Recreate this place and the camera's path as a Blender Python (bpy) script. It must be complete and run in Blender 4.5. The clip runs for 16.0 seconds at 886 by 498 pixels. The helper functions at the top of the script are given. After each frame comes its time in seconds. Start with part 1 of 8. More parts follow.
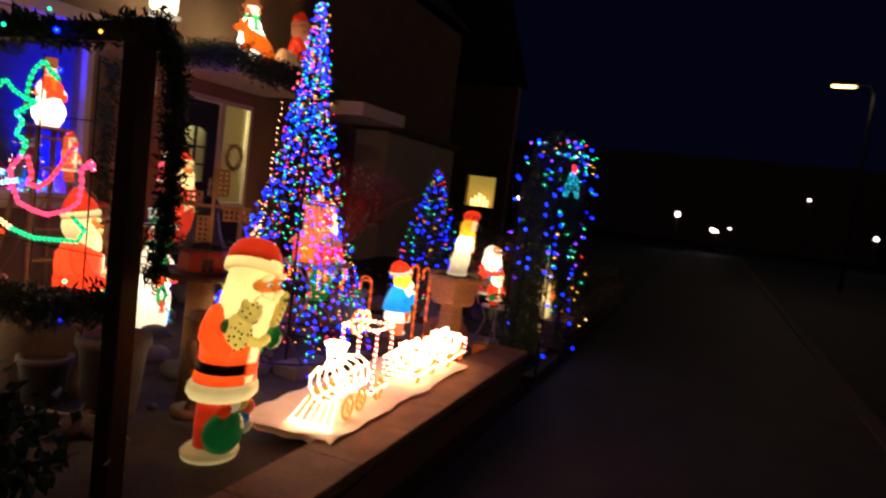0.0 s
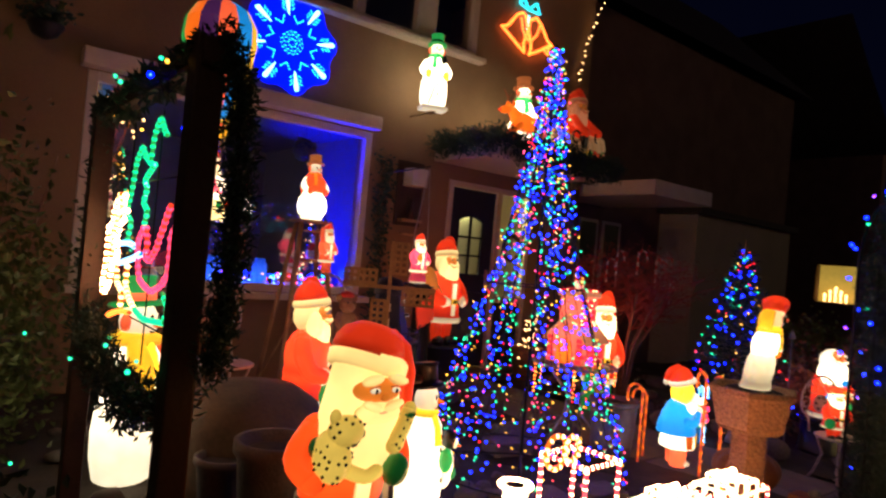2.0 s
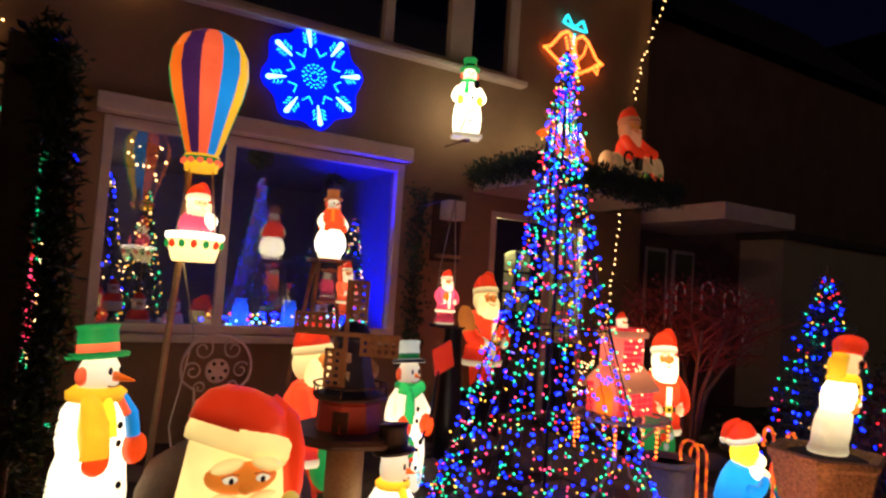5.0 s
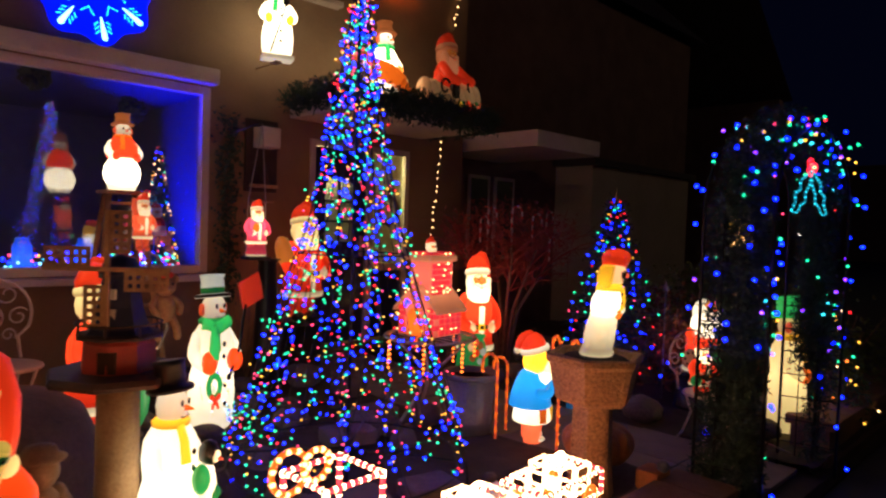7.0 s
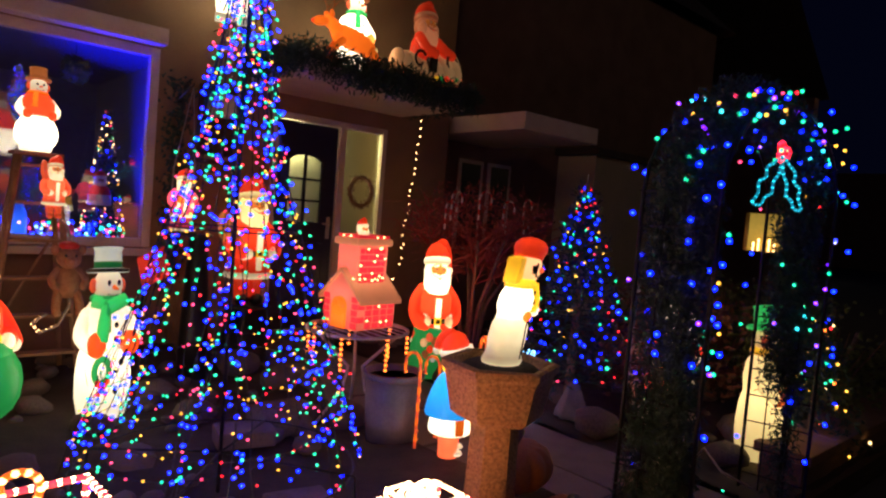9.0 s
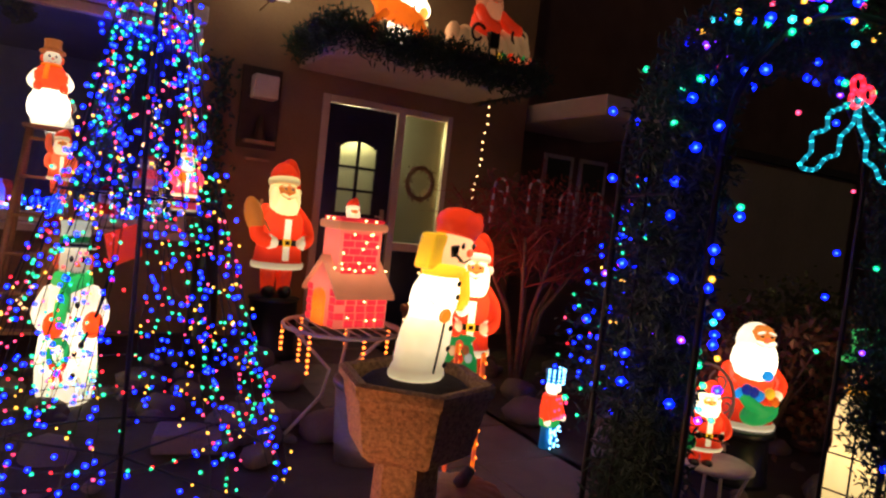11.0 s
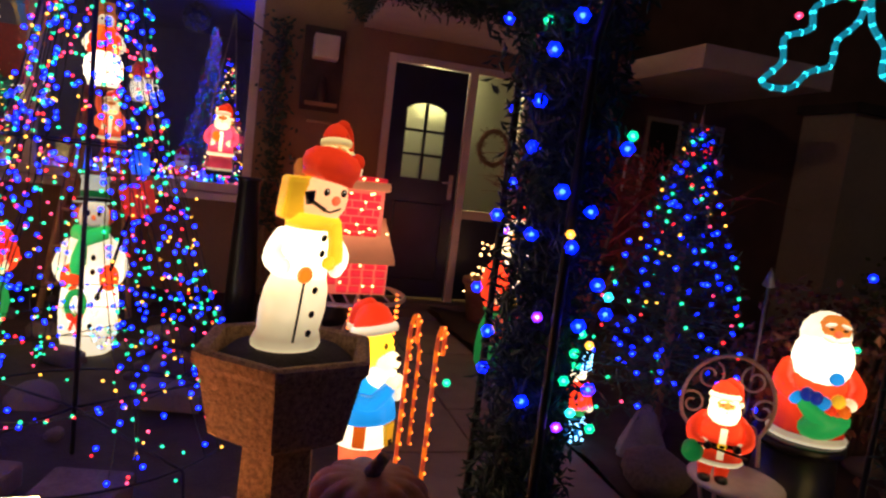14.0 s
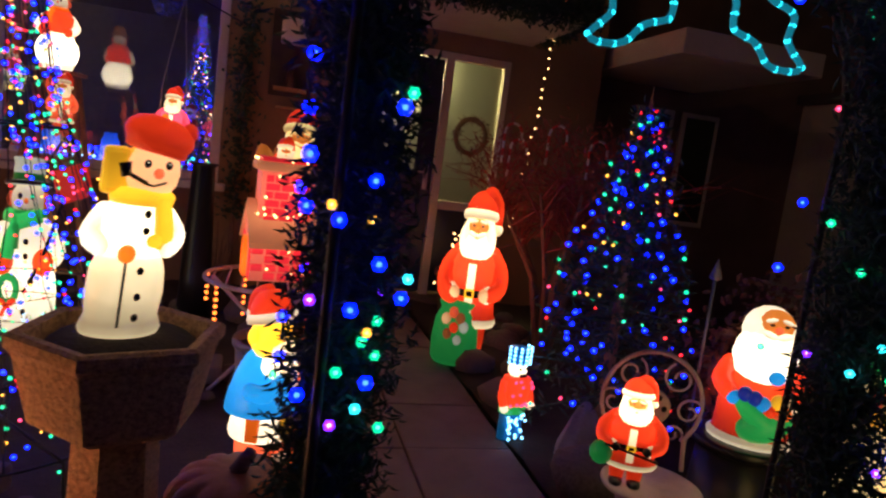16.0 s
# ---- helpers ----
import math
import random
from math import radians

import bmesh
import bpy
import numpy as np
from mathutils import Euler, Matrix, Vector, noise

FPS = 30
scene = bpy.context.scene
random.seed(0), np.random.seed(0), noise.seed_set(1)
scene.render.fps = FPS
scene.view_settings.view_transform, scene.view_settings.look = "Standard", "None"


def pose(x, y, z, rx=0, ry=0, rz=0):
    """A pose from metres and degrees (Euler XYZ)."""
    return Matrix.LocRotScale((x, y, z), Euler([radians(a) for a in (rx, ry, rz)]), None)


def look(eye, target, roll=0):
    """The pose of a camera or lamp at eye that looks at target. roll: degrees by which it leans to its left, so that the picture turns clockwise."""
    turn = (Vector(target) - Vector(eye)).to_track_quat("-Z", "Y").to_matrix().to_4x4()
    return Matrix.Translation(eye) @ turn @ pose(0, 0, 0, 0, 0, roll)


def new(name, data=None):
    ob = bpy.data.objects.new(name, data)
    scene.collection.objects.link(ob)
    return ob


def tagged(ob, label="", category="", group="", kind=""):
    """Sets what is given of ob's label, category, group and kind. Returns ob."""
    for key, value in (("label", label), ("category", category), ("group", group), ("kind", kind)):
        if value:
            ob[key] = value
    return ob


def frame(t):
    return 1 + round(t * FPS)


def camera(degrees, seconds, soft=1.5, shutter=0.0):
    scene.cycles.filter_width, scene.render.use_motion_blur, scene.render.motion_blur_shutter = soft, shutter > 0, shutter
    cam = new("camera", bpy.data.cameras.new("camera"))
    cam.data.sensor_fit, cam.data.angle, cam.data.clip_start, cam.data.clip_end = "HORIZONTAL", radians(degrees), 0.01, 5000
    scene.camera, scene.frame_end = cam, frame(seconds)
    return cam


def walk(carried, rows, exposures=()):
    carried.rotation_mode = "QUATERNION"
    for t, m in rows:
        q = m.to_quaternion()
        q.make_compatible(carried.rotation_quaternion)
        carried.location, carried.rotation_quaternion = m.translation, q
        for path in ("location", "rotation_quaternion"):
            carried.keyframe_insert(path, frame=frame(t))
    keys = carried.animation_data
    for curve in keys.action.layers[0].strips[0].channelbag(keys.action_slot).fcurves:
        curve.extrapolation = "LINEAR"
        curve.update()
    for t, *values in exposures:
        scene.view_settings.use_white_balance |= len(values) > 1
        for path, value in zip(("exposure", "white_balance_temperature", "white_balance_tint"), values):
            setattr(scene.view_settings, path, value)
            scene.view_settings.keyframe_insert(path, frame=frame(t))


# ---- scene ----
cam = camera(68.8, 16.0, soft=2.3, shutter=0.4)
PATH = [
    (0, (1.171, 1.623, 1.395), (0.419, 3.468, 1.221), 7.0),
    (0.5, (1.124, 1.994, 1.411), (0.127, 3.723, 1.285), 6.6),
    (1, (1.099, 2.31, 1.397), (-0.109, 3.9, 1.291), 6.9),
    (1.5, (1.103, 2.562, 1.392), (-0.335, 3.951, 1.339), 5.6),
    (2, (1.066, 2.775, 1.322), (-0.503, 4.015, 1.348), 5.2),
    (2.5, (1.076, 3.022, 1.429), (-0.614, 4.087, 1.523), 5.3),
    (3, (1.043, 3.188, 1.435), (-0.702, 4.142, 1.644), 5.6),
    (3.2, (1.035, 3.211, 1.437), (-0.722, 4.133, 1.691), 5.7),
    (5.3, (0.96, 3.46, 1.362), (-0.735, 4.519, 1.433), 3.3),
    (5.5, (0.967, 3.475, 1.361), (-0.697, 4.584, 1.404), 2.8),
    (6, (0.976, 3.487, 1.362), (-0.586, 4.735, 1.355), 2.3),
    (6.5, (1.012, 3.507, 1.367), (-0.466, 4.854, 1.328), 2.2),
    (7, (1.07, 3.646, 1.356), (-0.36, 5.043, 1.286), 2.0),
    (7.5, (1.113, 3.827, 1.356), (-0.293, 5.247, 1.270), 2.4),
    (8, (1.082, 4.031, 1.353), (-0.315, 5.459, 1.249), 3.3),
    (8.5, (1.106, 4.218, 1.344), (-0.335, 5.601, 1.241), 4.0),
    (9, (1.133, 4.424, 1.339), (-0.359, 5.752, 1.234), 4.7),
    (9.2, (1.117, 4.505, 1.333), (-0.386, 5.82, 1.223), 4.5),
    (11.3, (1.031, 5.5, 1.258), (-0.723, 6.454, 1.146), 6.7),
    (11.5, (0.99, 5.513, 1.258), (-0.764, 6.468, 1.147), 7.1),
    (12, (1.022, 5.663, 1.251), (-0.774, 6.532, 1.121), 7.0),
    (12.5, (1.115, 5.84, 1.264), (-0.731, 6.593, 1.100), 7.0),
    (13, (1.107, 6.003, 1.247), (-0.754, 6.711, 1.060), 7.3),
    (13.5, (1.043, 6.142, 1.268), (-0.832, 6.804, 1.054), 7.6),
    (14, (1.028, 6.228, 1.253), (-0.872, 6.802, 1.015), 6.9),
    (14.5, (1.068, 6.3, 1.259), (-0.87, 6.726, 1.009), 6.8),
    (15, (1.108, 6.397, 1.253), (-0.838, 6.79, 1.004), 7.1),
    (15.5, (1.076, 6.543, 1.247), (-0.854, 7.004, 0.998), 7.1),
    (16, (1.005, 6.663, 1.254), (-0.91, 7.177, 0.991), 7.3),
]
walk(cam, [(t, look(eye, target, roll)) for t, eye, target, roll in PATH], ((0.0, 0.44), (2.0, 0.44), (3.0, 0.60), (5.3, 0.25), (6.0, 0.09), (7.0, 0.14), (9.0, 0.32), (12.0, 0.32), (14.0, 0.27), (16.0, 0.08)))

# ---- night sky, street light and added fill ----
world = bpy.data.worlds.new("night")
world.use_nodes = True
scene.world = world
world.node_tree.nodes["Background"].inputs[0].default_value = (0.06, 0.08, 0.36, 1)
world.node_tree.nodes["Background"].inputs[1].default_value = 0.011


def lamp(name, kind, place, colour, watts, size=0.1, target=None):
    data = bpy.data.lights.new(name, kind)
    data.color, data.energy = colour, watts
    if kind == "SPOT":
        data.spot_size, data.spot_blend = radians(78), 0.7
    if kind == "AREA":
        data.size = size
    else:
        data.shadow_soft_size = size
    ob = new(name, data)
    ob.matrix_world = look(place, target) if target else Matrix.Translation(place)
    return ob


# the blue flood lamp and the dim pendant in the front room, the hall lamp, the far street lamp, and an added warm fill
lamp("blue_room_lamp", "SPOT", (-5.95, 5.35, 0.5), (0.0, 0.003, 1.0), 520, 0.1, (-5.3, 6.55, 2.0))
lamp("room_lamp", "POINT", (-7.0, 3.45, 2.30), (1.0, 0.72, 0.55), 7, 0.1)
lamp("hall_lamp", "POINT", (-5.5, 7.9, 2.1), (1.0, 0.85, 0.34), 26, 0.15)
lamp("street_or_fill_light", "POINT", (4.35, 25.9, 6.35), (1.0, 0.72, 0.42), 230, 0.2)
# added warm fill from the south, to brighten the house front
lamp("street_or_fill_light", "POINT", (6.4, -1.5, 6.05), (1.0, 0.58, 0.32), 320, 0.2)


# ---- materials ----
def base_material(name):
    m = bpy.data.materials.new(name)
    m.use_nodes = True
    return m, m.node_tree.nodes, m.node_tree.links, m.node_tree.nodes["Principled BSDF"]


def rough(name, dark, light, scale=20.0, roughness=0.8, bump=0.3, metal=0.0, fine=8.0, spread=0.0):
    """A surface with coarse stains and a fine grain."""
    m, nodes, links, bsdf = base_material(name)
    coord = nodes.new("ShaderNodeTexCoord")
    big, small = nodes.new("ShaderNodeTexNoise"), nodes.new("ShaderNodeTexNoise")
    big.inputs["Scale"].default_value, small.inputs["Scale"].default_value = scale, scale * fine
    big.inputs["Detail"].default_value = 5
    ramp = nodes.new("ShaderNodeValToRGB")
    ramp.color_ramp.elements[0].position, ramp.color_ramp.elements[1].position = 0.32, 0.70
    ramp.color_ramp.elements[0].color, ramp.color_ramp.elements[1].color = (*dark, 1), (*light, 1)
    add = nodes.new("ShaderNodeMath")
    add.operation = "MULTIPLY_ADD"
    add.inputs[1].default_value = 0.35
    less = nodes.new("ShaderNodeMath")
    less.operation = "MULTIPLY_ADD"
    less.inputs[1].default_value, less.inputs[2].default_value = 0.75, 0.02
    for n in (big, small):
        links.new(coord.outputs["Object"], n.inputs["Vector"])
    links.new(big.outputs["Fac"], less.inputs[0])
    links.new(small.outputs["Fac"], add.inputs[0])
    links.new(less.outputs[0], add.inputs[2])
    value = add.outputs[0]
    if spread:
        info = nodes.new("ShaderNodeObjectInfo")
        vary = nodes.new("ShaderNodeMath")
        vary.operation = "MULTIPLY_ADD"
        vary.inputs[1].default_value = spread
        links.new(info.outputs["Random"], vary.inputs[0])
        links.new(value, vary.inputs[2])
        value = vary.outputs[0]
    links.new(value, ramp.inputs[0])
    links.new(ramp.outputs[0], bsdf.inputs["Base Color"])
    bsdf.inputs["Roughness"].default_value, bsdf.inputs["Metallic"].default_value = roughness, metal
    if bump:
        b = nodes.new("ShaderNodeBump")
        b.inputs["Strength"].default_value, b.inputs["Distance"].default_value = bump, 0.01
        links.new(add.outputs[0], b.inputs["Height"])
        links.new(b.outputs[0], bsdf.inputs["Normal"])
    return m


def glow(name, colour, strength, centre=0.5, edge=0.35, gloss=0.35):
    """Painted translucent plastic: emission peaks at centre height in place of a bulb inside."""
    m, nodes, links, bsdf = base_material(name)
    coord, sep = nodes.new("ShaderNodeTexCoord"), nodes.new("ShaderNodeSeparateXYZ")
    links.new(coord.outputs["Generated"], sep.inputs[0])
    ramp = nodes.new("ShaderNodeValToRGB")
    r = ramp.color_ramp
    r.interpolation = "EASE"
    r.elements[0].position, r.elements[1].position = 0.0, 1.0
    r.elements[0].color, r.elements[1].color = (edge, edge, edge, 1), (edge, edge, edge, 1)
    mid = r.elements.new(centre)
    mid.color = (1, 1, 1, 1)
    links.new(sep.outputs[2], ramp.inputs[0])
    tex = nodes.new("ShaderNodeTexNoise")
    tex.inputs["Scale"].default_value, tex.inputs["Detail"].default_value = 9, 3
    links.new(coord.outputs["Object"], tex.inputs["Vector"])
    vary = nodes.new("ShaderNodeMapRange")
    vary.inputs["To Min"].default_value, vary.inputs["To Max"].default_value = strength * 0.72, strength * 1.25
    links.new(tex.outputs["Fac"], vary.inputs["Value"])
    mul = nodes.new("ShaderNodeMath")
    mul.operation = "MULTIPLY"
    links.new(vary.outputs[0], mul.inputs[0])
    links.new(ramp.outputs[0], mul.inputs[1])
    bsdf.inputs["Base Color"].default_value = (*[c * 0.8 for c in colour], 1)
    bsdf.inputs["Emission Color"].default_value = (*colour, 1)
    links.new(mul.outputs[0], bsdf.inputs["Emission Strength"])
    bsdf.inputs["Roughness"].default_value = gloss
    return m


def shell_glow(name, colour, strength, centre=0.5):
    """Thin painted plastic of a hollow figure: an inner bulb's fall-off by distance and slant, put into the emission.
    """
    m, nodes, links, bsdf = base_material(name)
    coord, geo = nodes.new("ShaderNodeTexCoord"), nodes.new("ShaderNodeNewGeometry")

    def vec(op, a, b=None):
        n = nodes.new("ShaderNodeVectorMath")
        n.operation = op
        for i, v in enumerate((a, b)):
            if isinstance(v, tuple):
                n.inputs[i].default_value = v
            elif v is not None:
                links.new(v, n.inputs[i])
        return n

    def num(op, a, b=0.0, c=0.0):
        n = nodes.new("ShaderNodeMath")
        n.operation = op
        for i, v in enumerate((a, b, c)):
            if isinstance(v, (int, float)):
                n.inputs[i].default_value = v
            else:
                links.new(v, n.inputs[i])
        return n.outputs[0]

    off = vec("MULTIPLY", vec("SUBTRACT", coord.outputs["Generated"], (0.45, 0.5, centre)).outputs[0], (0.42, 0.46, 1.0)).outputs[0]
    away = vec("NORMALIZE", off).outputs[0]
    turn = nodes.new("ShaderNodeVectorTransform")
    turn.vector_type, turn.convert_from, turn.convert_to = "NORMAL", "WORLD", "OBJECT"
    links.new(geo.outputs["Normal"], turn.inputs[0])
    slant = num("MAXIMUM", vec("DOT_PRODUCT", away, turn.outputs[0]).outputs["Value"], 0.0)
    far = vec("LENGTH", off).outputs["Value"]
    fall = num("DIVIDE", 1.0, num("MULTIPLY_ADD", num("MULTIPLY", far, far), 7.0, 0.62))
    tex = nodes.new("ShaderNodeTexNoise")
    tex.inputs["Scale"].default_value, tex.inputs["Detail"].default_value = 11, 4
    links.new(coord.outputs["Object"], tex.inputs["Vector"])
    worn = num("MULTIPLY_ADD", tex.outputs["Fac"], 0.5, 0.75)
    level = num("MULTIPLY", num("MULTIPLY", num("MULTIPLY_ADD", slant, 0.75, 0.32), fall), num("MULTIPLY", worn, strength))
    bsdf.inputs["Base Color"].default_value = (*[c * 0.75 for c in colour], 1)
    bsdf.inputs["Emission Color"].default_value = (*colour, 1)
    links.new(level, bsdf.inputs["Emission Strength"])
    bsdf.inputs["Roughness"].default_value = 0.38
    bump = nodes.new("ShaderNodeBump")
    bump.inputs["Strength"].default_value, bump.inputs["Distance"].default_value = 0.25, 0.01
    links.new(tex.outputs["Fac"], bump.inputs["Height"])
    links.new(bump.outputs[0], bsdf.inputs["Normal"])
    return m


def bulb(name, colour, strength):
    m, nodes, links, bsdf = base_material(name)
    bsdf.inputs["Base Color"].default_value = (*[min(1, c + 0.1) * 0.5 for c in colour], 1)
    bsdf.inputs["Emission Color"].default_value = (*colour, 1)
    bsdf.inputs["Emission Strength"].default_value = strength
    bsdf.inputs["Roughness"].default_value = 0.2
    return m


def glassy(name, tint=(1, 1, 1), roughness=0.0):
    m, nodes, links, bsdf = base_material(name)
    bsdf.inputs["Base Color"].default_value = (*tint, 1)
    bsdf.inputs["Transmission Weight"].default_value = 1.0
    bsdf.inputs["Roughness"].default_value = roughness
    bsdf.inputs["IOR"].default_value = 1.55
    return m


STUCCO = rough("ochre_render", (0.18, 0.112, 0.062), (0.275, 0.174, 0.096), 1.6, 0.9, 0.35, fine=60)
DARK_BRICK = rough("dark_brick_wall", (0.11, 0.066, 0.054), (0.18, 0.11, 0.088), 3, 0.9, 0.4, fine=30)
FRAME = rough("cream_painted_frame", (0.52, 0.43, 0.36), (0.62, 0.53, 0.45), 6, 0.45, 0.08)
NAVY = rough("navy_door_paint", (0.012, 0.014, 0.035), (0.02, 0.022, 0.05), 8, 0.35, 0.05)
SOIL = rough("garden_soil", (0.018, 0.012, 0.009), (0.050, 0.034, 0.026), 7, 0.95, 0.9, fine=12)
PAVING = rough("dark_paving", (0.036, 0.033, 0.034), (0.062, 0.056, 0.057), 2.5, 0.75, 0.3, fine=40)
ROAD = rough("asphalt", (0.026, 0.027, 0.030), (0.045, 0.046, 0.049), 3, 0.8, 0.5, fine=60)
SLAB = rough("path_slab", (0.115, 0.088, 0.08), (0.19, 0.15, 0.138), 6, 0.85, 0.3, fine=20, spread=0.12)
STONE = rough("field_stone", (0.052, 0.040, 0.035), (0.14, 0.110, 0.095), 9, 0.85, 0.6, spread=0.2)
COPING = rough("wall_coping", (0.14, 0.075, 0.045), (0.24, 0.14, 0.085), 8, 0.8, 0.5)
AGGREGATE = rough("exposed_aggregate", (0.10, 0.05, 0.025), (0.50, 0.28, 0.14), 80, 0.85, 1.0, fine=3)
WOOD = rough("weathered_wood", (0.24, 0.14, 0.07), (0.42, 0.27, 0.14), 9, 0.75, 0.4)
POST_WOOD = rough("dark_stained_post", (0.028, 0.014, 0.010), (0.055, 0.028, 0.018), 9, 0.6, 0.3)
BARK = rough("bark", (0.14, 0.085, 0.06), (0.27, 0.17, 0.115), 20, 0.9, 0.6)
TWIG = rough("red_twigs", (0.20, 0.03, 0.025), (0.36, 0.07, 0.05), 20, 0.8, 0.3)
NEEDLE = rough("dark_needles", (0.011, 0.028, 0.020), (0.034, 0.078, 0.05), 14, 0.6, 0.2)
LEAF = rough("shrub_leaves", (0.05, 0.075, 0.02), (0.12, 0.15, 0.04), 8, 0.6, 0.2)
DRY_LEAF = rough("dry_leaves", (0.10, 0.045, 0.025), (0.22, 0.10, 0.05), 8, 0.7, 0.2)
IRON = rough("white_painted_iron", (0.40, 0.33, 0.30), (0.55, 0.47, 0.42), 14, 0.45, 0.15)
DARK_IRON = rough("black_iron", (0.008, 0.008, 0.009), (0.02, 0.02, 0.022), 14, 0.5, 0.2, metal=0.4)
WIRE = rough("green_cable", (0.004, 0.008, 0.006), (0.01, 0.018, 0.012), 14, 0.5, 0.0)
PALE_WIRE = rough("pale_cable", (0.30, 0.26, 0.22), (0.42, 0.36, 0.30), 14, 0.5, 0.0)
BUCKET = rough("grey_zinc", (0.12, 0.12, 0.14), (0.20, 0.20, 0.22), 7, 0.5, 0.2, metal=0.3)
TERRACOTTA = rough("terracotta", (0.20, 0.085, 0.045), (0.32, 0.15, 0.08), 8, 0.85, 0.3)
COVER = rough("brown_cover_cloth", (0.06, 0.04, 0.025), (0.13, 0.085, 0.05), 5, 0.8, 0.3)
SHEET = rough("white_fleece", (0.75, 0.72, 0.66), (0.85, 0.83, 0.78), 12, 0.95, 0.8, fine=10)
BLACK = rough("black_paint", (0.006, 0.006, 0.007), (0.014, 0.013, 0.013), 10, 0.35, 0.05)
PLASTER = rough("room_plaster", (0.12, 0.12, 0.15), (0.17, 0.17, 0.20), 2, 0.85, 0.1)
FLOORING = rough("room_floor", (0.10, 0.06, 0.035), (0.18, 0.11, 0.065), 3, 0.5, 0.1)
PALE_WALL = rough("pale_garage_wall", (0.38, 0.345, 0.25), (0.48, 0.44, 0.32), 2, 0.85, 0.2)
ROOF = rough("roof_tiles", (0.025, 0.02, 0.02), (0.05, 0.04, 0.04), 5, 0.8, 0.5)
BRONZE = rough("weathered_statue", (0.12, 0.085, 0.055), (0.25, 0.19, 0.13), 14, 0.7, 0.4)
RED_PAINT = rough("red_paint", (0.28, 0.03, 0.02), (0.40, 0.05, 0.03), 14, 0.5, 0.1)
RED_UNLIT = rough("unlit_red_plastic", (0.55, 0.025, 0.014), (0.70, 0.045, 0.025), 10, 0.4, 0.05)
WHITE_UNLIT = rough("unlit_white_plastic", (0.62, 0.56, 0.46), (0.74, 0.68, 0.58), 10, 0.4, 0.05)
SKIN_UNLIT = rough("unlit_tan_plastic", (0.34, 0.16, 0.07), (0.44, 0.22, 0.10), 10, 0.4, 0.05)
TAN_FUR = rough("tan_plush", (0.28, 0.14, 0.07), (0.42, 0.23, 0.12), 40, 0.9, 0.6)
PUMPKIN = rough("pumpkin_skin", (0.38, 0.12, 0.03), (0.55, 0.21, 0.06), 10, 0.6, 0.3)
GLASS = glassy("window_glass")
FROST = glassy("frosted_glass", (0.95, 1.0, 0.85), 0.35)
SLATE_BLUE = rough("dark_blue_paint", (0.012, 0.016, 0.05), (0.02, 0.026, 0.075), 10, 0.5, 0.1)
WATER_BLUE = rough("folded_grey_cloth", (0.10, 0.10, 0.13), (0.18, 0.18, 0.22), 10, 0.8, 0.3)

PAINT = {
    "red": (0.95, 0.045, 0.010), "white": (1.0, 0.77, 0.43), "snow": (1.0, 0.85, 0.57), "cream": (1.0, 0.72, 0.27),
    "skin": (0.62, 0.17, 0.025), "pale": (1.0, 0.52, 0.22), "green": (0.015, 0.26, 0.05), "yellow": (0.95, 0.48, 0.02),
    "orange": (0.95, 0.15, 0.010), "scarlet": (0.95, 0.070, 0.008), "blue": (0.01, 0.24, 0.62), "pink": (0.85, 0.06, 0.10), "teal": (0.01, 0.30, 0.42),
    "violet": (0.05, 0.012, 0.06), "brick": (0.95, 0.03, 0.045), "mortar": (0.90, 0.17, 0.10), "navy": (0.01, 0.02, 0.2),
    "spot": (0.55, 0.36, 0.06), "grey": (0.42, 0.44, 0.34), "brown": (0.30, 0.08, 0.02), "coral": (0.95, 0.12, 0.04), "tan": (0.62, 0.20, 0.085), "face": (0.80, 0.20, 0.02), "butter": (1.0, 0.68, 0.22),
}
LEVEL = {"faint": 0.16, "soft": 0.30, "dim": 0.55, "low": 0.88, "mid": 1.25, "high": 1.75, "hot": 3.6}
MADE = {}
HOLLOW = [""]


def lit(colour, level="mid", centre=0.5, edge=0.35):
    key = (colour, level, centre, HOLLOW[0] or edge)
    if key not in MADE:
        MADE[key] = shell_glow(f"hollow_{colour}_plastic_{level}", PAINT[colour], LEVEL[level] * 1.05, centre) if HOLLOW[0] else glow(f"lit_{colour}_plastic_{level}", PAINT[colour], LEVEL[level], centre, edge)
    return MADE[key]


def cap(name, colour, strength, cover=0.66):
    """Clear coloured shell in place of a small lamp's halo: the hot core shows through it."""
    m = bulb(name, colour, strength)
    m.node_tree.nodes["Principled BSDF"].inputs["Alpha"].default_value = cover
    return m


LED = {
    "blue": cap("blue_halo", (0.0, 0.005, 1.0), 7), "green": cap("green_halo", (0.0, 0.62, 0.24), 2.2),
    "red": cap("red_halo", (1.0, 0.010, 0.02), 2.4), "pink": cap("pink_halo", (1.0, 0.04, 0.14), 2.6),
    "yellow": cap("yellow_halo", (1.0, 0.45, 0.03), 2.2), "warm": bulb("warm_led", (1.0, 0.55, 0.20), 5.0),
    "white": bulb("white_led", (1.0, 0.45, 0.19), 27), "aqua": cap("aqua_halo", (0.02, 0.75, 0.90), 2.4, 0.8),
    "ice": bulb("ice_led", (0.22, 0.62, 1.0), 4), "amber": bulb("amber_led", (1.0, 0.17, 0.02), 4.2),
    "violet": cap("violet_halo", (0.16, 0.01, 1.0), 4), "far": bulb("lamp_globe", (1.0, 0.85, 0.7), 6),
}
